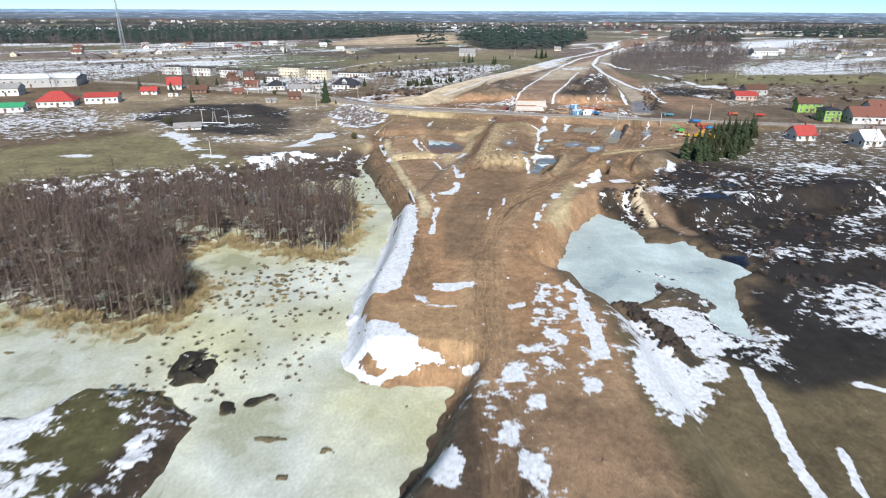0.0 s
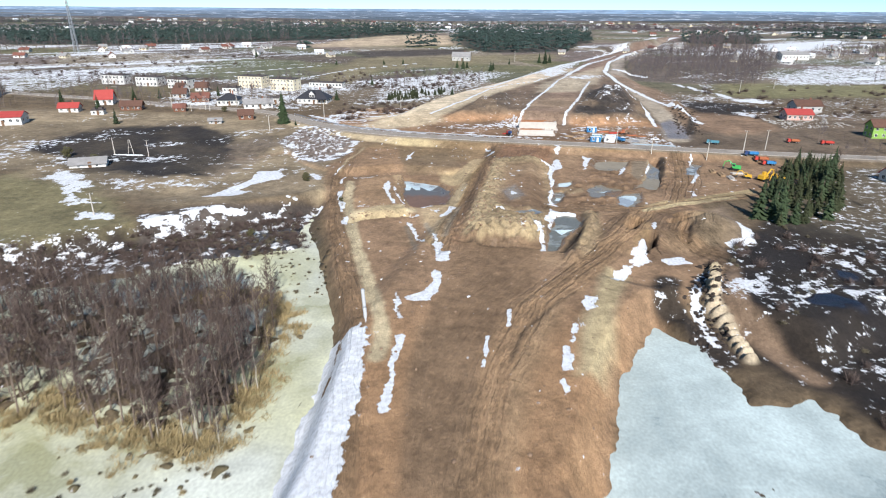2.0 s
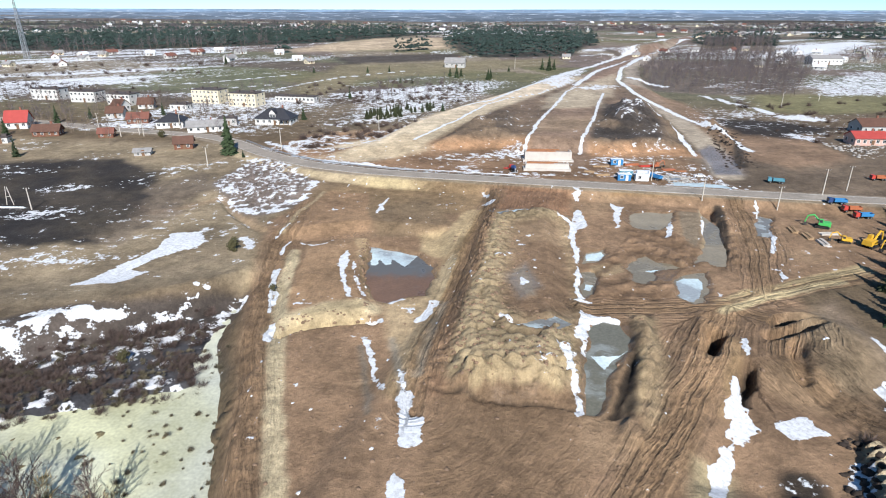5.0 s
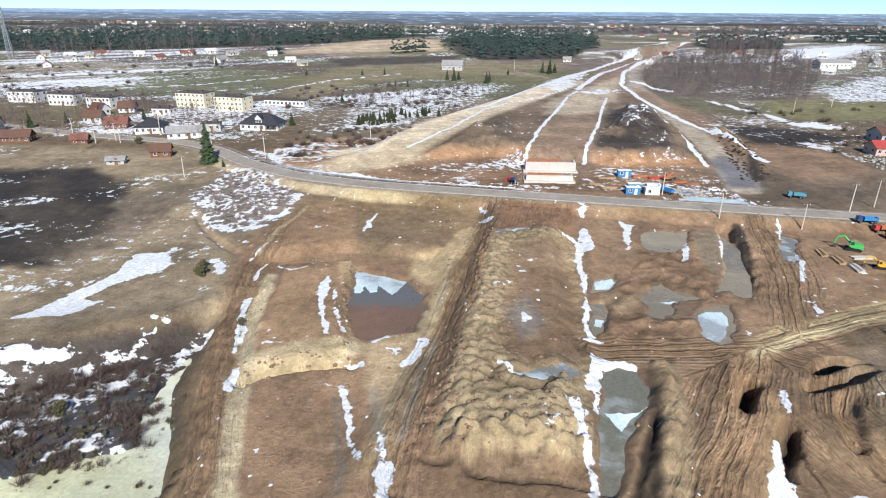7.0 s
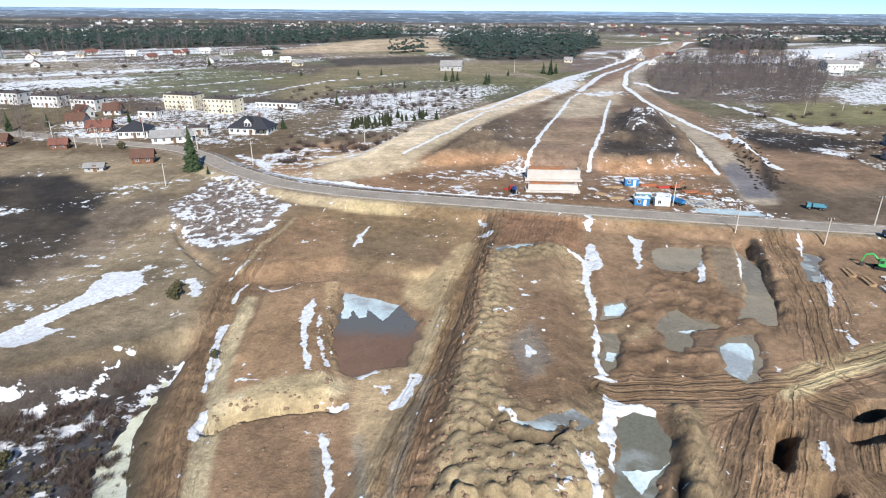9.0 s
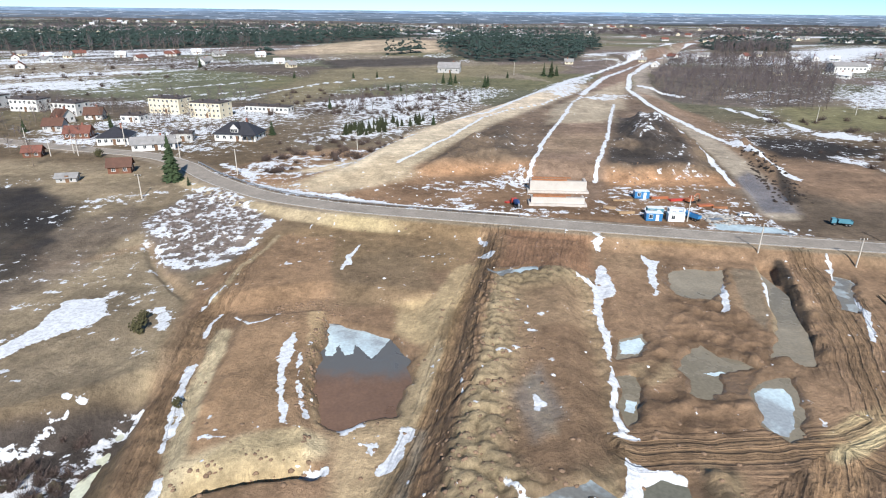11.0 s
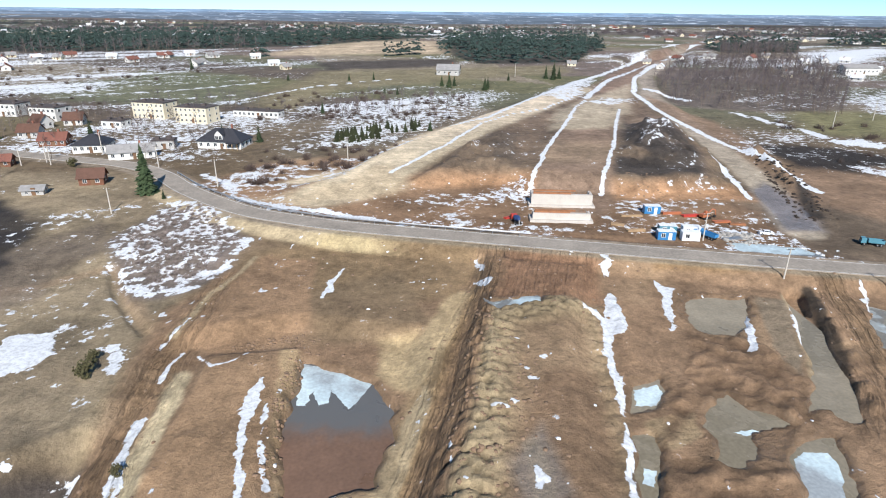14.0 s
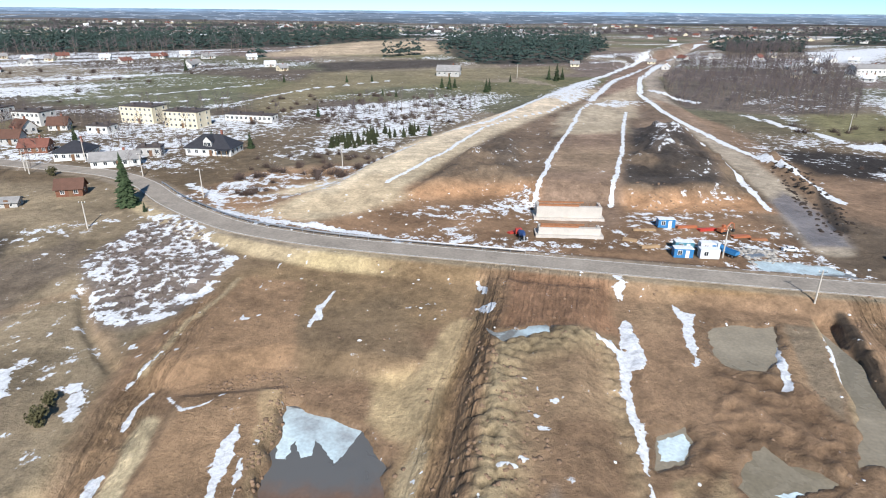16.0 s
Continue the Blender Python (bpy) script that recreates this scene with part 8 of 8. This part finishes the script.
def car(x, y, rz, z, label):
    e = thing("car", x, y, rz, z, label, "car")
    part("body", boxes(((0, 0, .62), (4.2, 1.75, .62), 0, .97), ((-.15, 0, 1.15), (2.2, 1.55, .5), 0, .78)), PAINT["white"], e)
    part("side_glass", boxes(((-.15, 0, 1.14), (1.9, 1.57, .34), 0, .84)), GLASS, e)
    part("windscreen", boxes(((.78, 0, 1.13), (.34, 1.3, .34), 0, .8)), GLASS, e)
    for u in (-1.3, 1.3):
        for v in (-.8, .8):
            wheel(e, u, v, .32, .22)
    for v in (-.6, .6):
        part("headlight", boxes(((2.09, v, .68), (.05, .3, .16))), FRAME, e)
    e.scale = (.72, .72, .72)
    return e


car(88.5, 279, 172, None, "white car parked beside the snowy site track")

excavator(100, 238, 150, "lime", "bright green tracked excavator parked in the muddy yard", 1.0)
excavator(103, 226, 30, "yellow", "yellow tracked excavator parked in the muddy yard", 1.15)
excavator(106.5, 224, 200, "yellow", "yellow tracked excavator parked in the muddy yard", 1.05)
excavator(99, 228.5, 160, "yellow", "small yellow digger parked in the muddy yard", .8)
truck(113, 247.5, 175, "red", "orange", "red lorry with an orange tipper bed in the yard")
truck(114, 244.5, 178, "red", "blue", "red lorry with a blue tipper bed in the yard")
truck(111, 250.5, 170, "navy", "blue", "dark blue lorry parked by the road")
truck(139, 275, 175, "red", "orange", "red-orange lorry beside the far yard")
truck(150, 272, 170, "red", "red", "red lorry beside the far yard")
truck(108, 273, 160, "teal", "teal", "blue-green lorry stopped beside the road")
truck(34, 285.5, 100, "red", "navy", "red and dark blue concrete mixer beside the abutment", "mixer")
truck(74.5, 276.8, 120, "blue", "blue", "blue lorry beside the site containers")
excavator(79, 288.5, 20, "orange", "orange excavator beside stacked steel", .8)


def stack(x, y, rz, n, ln, mat, label, name="timber_stack", category="timber"):
    e = thing(name, x, y, rz, None, label, category)
    for k in range(n):
        bm = boxes(((0, (k % 4) * .34 - .5, .1 + .2 * (k // 4)), (ln, .28, .17), (k * 37 % 7) - 3))
        part("beam", bm, mat, e)


for x, y, rz, n, ln, mat, lab in ((72, 291.5, 5, 10, 4.5, PAINT["orange"], "orange steel formwork beams stacked on the mud"), (76, 290, 12, 9, 4, PAINT["red"], "red steel formwork beams stacked on the mud"), (82, 286.5, 8, 8, 4, PAINT["orange"], "orange steel formwork beams stacked on the mud"),
                                  (85, 285, -6, 7, 3.5, RUSTY, "rusty steel beams stacked on the mud"), (60, 280.5, 10, 9, 4, TIMBER, "raw timber boards stacked on the mud"), (33, 289, 30, 7, 3, PAINT["red"], "red steel props lying beside the abutment"), (57, 284, -20, 8, 3, TIMBER, "raw timber boards beside the abutment"),
                                  (92, 236, 80, 10, 3.6, TIMBER, "timber boards stacked in the yard"), (93, 232, 84, 10, 3.6, TIMBER, "timber boards stacked in the yard"), (94, 228, 84, 10, 3.6, CONCRETE, "concrete kerb blocks stacked in the yard"), (99, 233.5, 4, 8, 4.5, CONCRETE, "pale concrete slabs stacked in the yard"),
                                  (62, 290, 0, 6, 5, TIMBER, "timber boards under old snow"), (80, 276, 15, 8, 3.5, STEEL, "grey steel mesh and pipes stacked by the road")):
    stack(x, y, rz, n, ln, mat, lab, "beam_stack", "beams")


def boulder(seed, s):
    r = random.Random(seed)
    bm = bmesh.new()
    bmesh.ops.create_icosphere(bm, subdivisions=1, radius=s)
    for v in bm.verts:
        v.co *= r.uniform(.7, 1.25)
        v.co.z *= .62
    m = bpy.data.meshes.new("lump")
    bm.to_mesh(m)
    bm.free()
    return m


LUMPS = [boulder(k, .35) for k in range(5)]
for m in LUMPS:
    m.materials.append(STONE)
RUBBLE = [boulder(20 + k, .42) for k in range(4)]
CLODM = plain("clods", (0.22, 0.147, 0.096), .95, vary=.35, scale=1.5, bump=.5)
for m in RUBBLE:
    m.materials.append(CLODM)
SNOWM = plain("old_snow", (0.68, 0.70, 0.72), .8, vary=.1, scale=2, bump=.4)
SNOWL = [boulder(30 + k, .5) for k in range(3)]
for m in SNOWL:
    m.materials.append(SNOWM)
heap_of("rubble", [[m] for m in LUMPS], scatter([(77.7, 272.2), (83.6, 271.3), (85.6, 279.3), (77.7, 280.3)], 150, 51) + scatter([(148, 320), (176, 318), (180.7, 300.8), (149.1, 296.7)], 220, 52), "grey broken concrete rubble in heaps", "rubble", 53, .6, 2.2)
clods = scatter([(22.3, 244.3), (29.5, 226), (21.9, 196.5), (31.4, 189.9), (30.4, 178.2), (14.4, 175.5), (9.5, 180.2), (13.5, 194.6), (17.4, 218.8)], 520, 54) + scatter(SITE, 650, 55) + scatter([(10, 330), (40, 318), (92, 314), (91.7, 300.5), (57.9, 300.4), (30, 310)], 260, 56)
clods += scatter([(-6.3, 238.4), (-3.3, 238.4), (-2.1, 208.4), (-5.2, 208.4)], 150, 71) + scatter([(-16.1, 236.3), (-5.5, 241.4), (-4.8, 238.4), (-14.1, 234.3)], 60, 72) + scatter([(-17.2, 197.5), (-0.6, 203.6), (0.3, 199.6), (-14.1, 193.4)], 60, 73)
heap_of("clods", [[m] for m in RUBBLE], clods, "lumps of dug brown earth scattered over the site", "earth", 57, .25, 1.0, 0.06)
PEATM = plain("peat_lumps", (0.045, 0.034, 0.027), .95, vary=.45, scale=1.2, bump=.5)
PEAT_LUMPS = [boulder(40 + k, .42) for k in range(4)]
for m in PEAT_LUMPS:
    m.materials.append(PEATM)
heap_of("dark_clods", [[m] for m in PEAT_LUMPS], scatter([(47.7, 139.1), (54.3, 136.9), (57.1, 148.7), (64, 165.1), (60.6, 169.8), (50.4, 151.8)], 200, 58) + scatter([(33.6, 94.8), (38, 94.8), (42, 76), (37.6, 73.8)], 120, 59) + scatter([(99.5, 284.4), (109.4, 284.4), (128, 340), (118, 345)], 160, 60), "dark lumps of dug peat along the bank", "earth", 61, .6, 1.8, 0.05)
heap_of("snow_lumps", [[m] for m in SNOWL], scatter(SITE, 130, 62) + scatter([(-35.5, 291.9), (20.3, 278), (89.5, 264.3), (95.6, 300.5), (20, 318), (-26, 304)], 90, 63) + scatter([(87.6, 283.3), (99.5, 283.4), (93.6, 296.5), (83.7, 292.4)], 25, 64), "small lumps of dirty old snow on the mud", "snow", 65, .2, .75, 0.08)

# ---- drain pipe on the embankment ----
e = thing("drain_pipe", -6.2, 145.4, 0, label="long pale grey plastic drain pipe lying on the embankment", category="pipe")
bm = bmesh.new()
tube(bm, (-1.1, 7.0, 0.45), (1.2, -6.9, 0.45), 0.3, 0.3, 10)
part("pipe_run", bm, FRAME, e)
for k in (0.0, 0.5, 1.0):
    bm = bmesh.new()
    tube(bm, (-1.1 + 2.3 * k - .03, 7.0 - 13.9 * k + .18, 0.45), (-1.1 + 2.3 * k + .03, 7.0 - 13.9 * k - .18, 0.45), 0.36, 0.36, 10)
    part("pipe_collar", bm, STEEL, e)

# ---- poles, mast, posts ----
def power_pole(x, y, h=6.8, lean=0.0, lamp=False, label="grey concrete power pole with a short cross-arm"):
    e = thing("power_pole", x, y, 0, None, label, "power pole", "power poles")
    bm = bmesh.new()
    tube(bm, (0, 0, -.4), (lean * h, 0, h), .17, .10, 8)
    part("shaft", bm, POLEWOOD, e)
    arm = part("cross_arm", boxes(((lean * h, 0, h - .3), (1.5, .1, .1))), DARKMETAL, e)
    for u in (-.65, 0, .65):
        bm = bmesh.new()
        tube(bm, (lean * h + u, 0, h - .25), (lean * h + u, 0, h + .02), .06, .05, 6)
        part("insulator", bm, FRAME, arm)
    if lamp:
        part("lamp_head", boxes(((lean * h, -.9, h + .1), (.25, .6, .12))), STEEL, e)


for x, y, h in ((-60, 290, 6.2), (-42, 310, 7.4), (79, 255, 6.0), (-101, 334, 6.2), (-98, 331, 5.5), (-106, 330, 5.5), (73, 275.5, 6.2), (-11, 336, 7), (112, 258, 7), (124, 266, 7), (66, 536, 8), (146, 611, 8), (-90, 345, 7), (-118, 338, 7), (96, 250, 6), (-66, 330, 6.5), (-77, 193, 5.5), (200, 405, 8), (172, 388, 7)):
    power_pole(x, y, h, lamp=(x, y) in ((111.2, 258.4), (123.1, 266.4)))
# stayed posts on the burnt field
for x, y in ((-90.4, 251.9), (-102.4, 253.4)):
    power_pole(x, y, 5.6, label="pale stayed post on the burnt field")
e = thing("braced_post", -98, 255.5, 0, label="pale braced double post on the burnt field", category="post")
for u in (-.9, .9):
    bm = bmesh.new()
    tube(bm, (u, 0, -.3), (u * .2, 0, 4.8), .11, .08, 6)
    part("leg", bm, POLEWOOD, e)
part("brace", boxes(((0, 0, 2.2), (1.2, .08, .1))), POLEWOOD, e)
e = thing("snow_slab", -98, 253.2, -2, label="long slab of old snow between the posts", category="snow")
part("slab", boxes(((0, 0, .15), (10.5, .6, .3), 0, .9)), SNOWM, e)

mast = thing("lattice_mast", -300, 585, 10, label="tall grey steel lattice radio mast", category="mast")
H = 46
for a, c in ((-1, -1), (1, -1), (1, 1), (-1, 1)):
    bm = bmesh.new()
    tube(bm, (a * 1.7, c * 1.7, -.5), (a * .35, c * .35, H), .2, .12, 4)
    part("leg", bm, STEEL, mast)
for k in range(15):
    z0, z1 = H * k / 15, H * (k + 1) / 15
    w0, w1 = 1.7 - 1.35 * k / 15, 1.7 - 1.35 * (k + 1) / 15
    for (a, c), (d, f) in (((-1, -1), (1, -1)), ((1, -1), (1, 1)), ((1, 1), (-1, 1)), ((-1, 1), (-1, -1))):
        for p, q in (((a, c), (d, f)), ((d, f), (a, c))):
            bm = bmesh.new()
            tube(bm, (p[0] * w0, p[1] * w0, z0), (q[0] * w1, q[1] * w1, z1), .09, .09, 3)
            part("bracing", bm, STEEL, mast)
part("antenna", boxes(((.8, 0, H - 3), (.5, .5, 2.2)), ((-.8, .3, H - 6), (.5, .5, 2))), FRAME, mast)
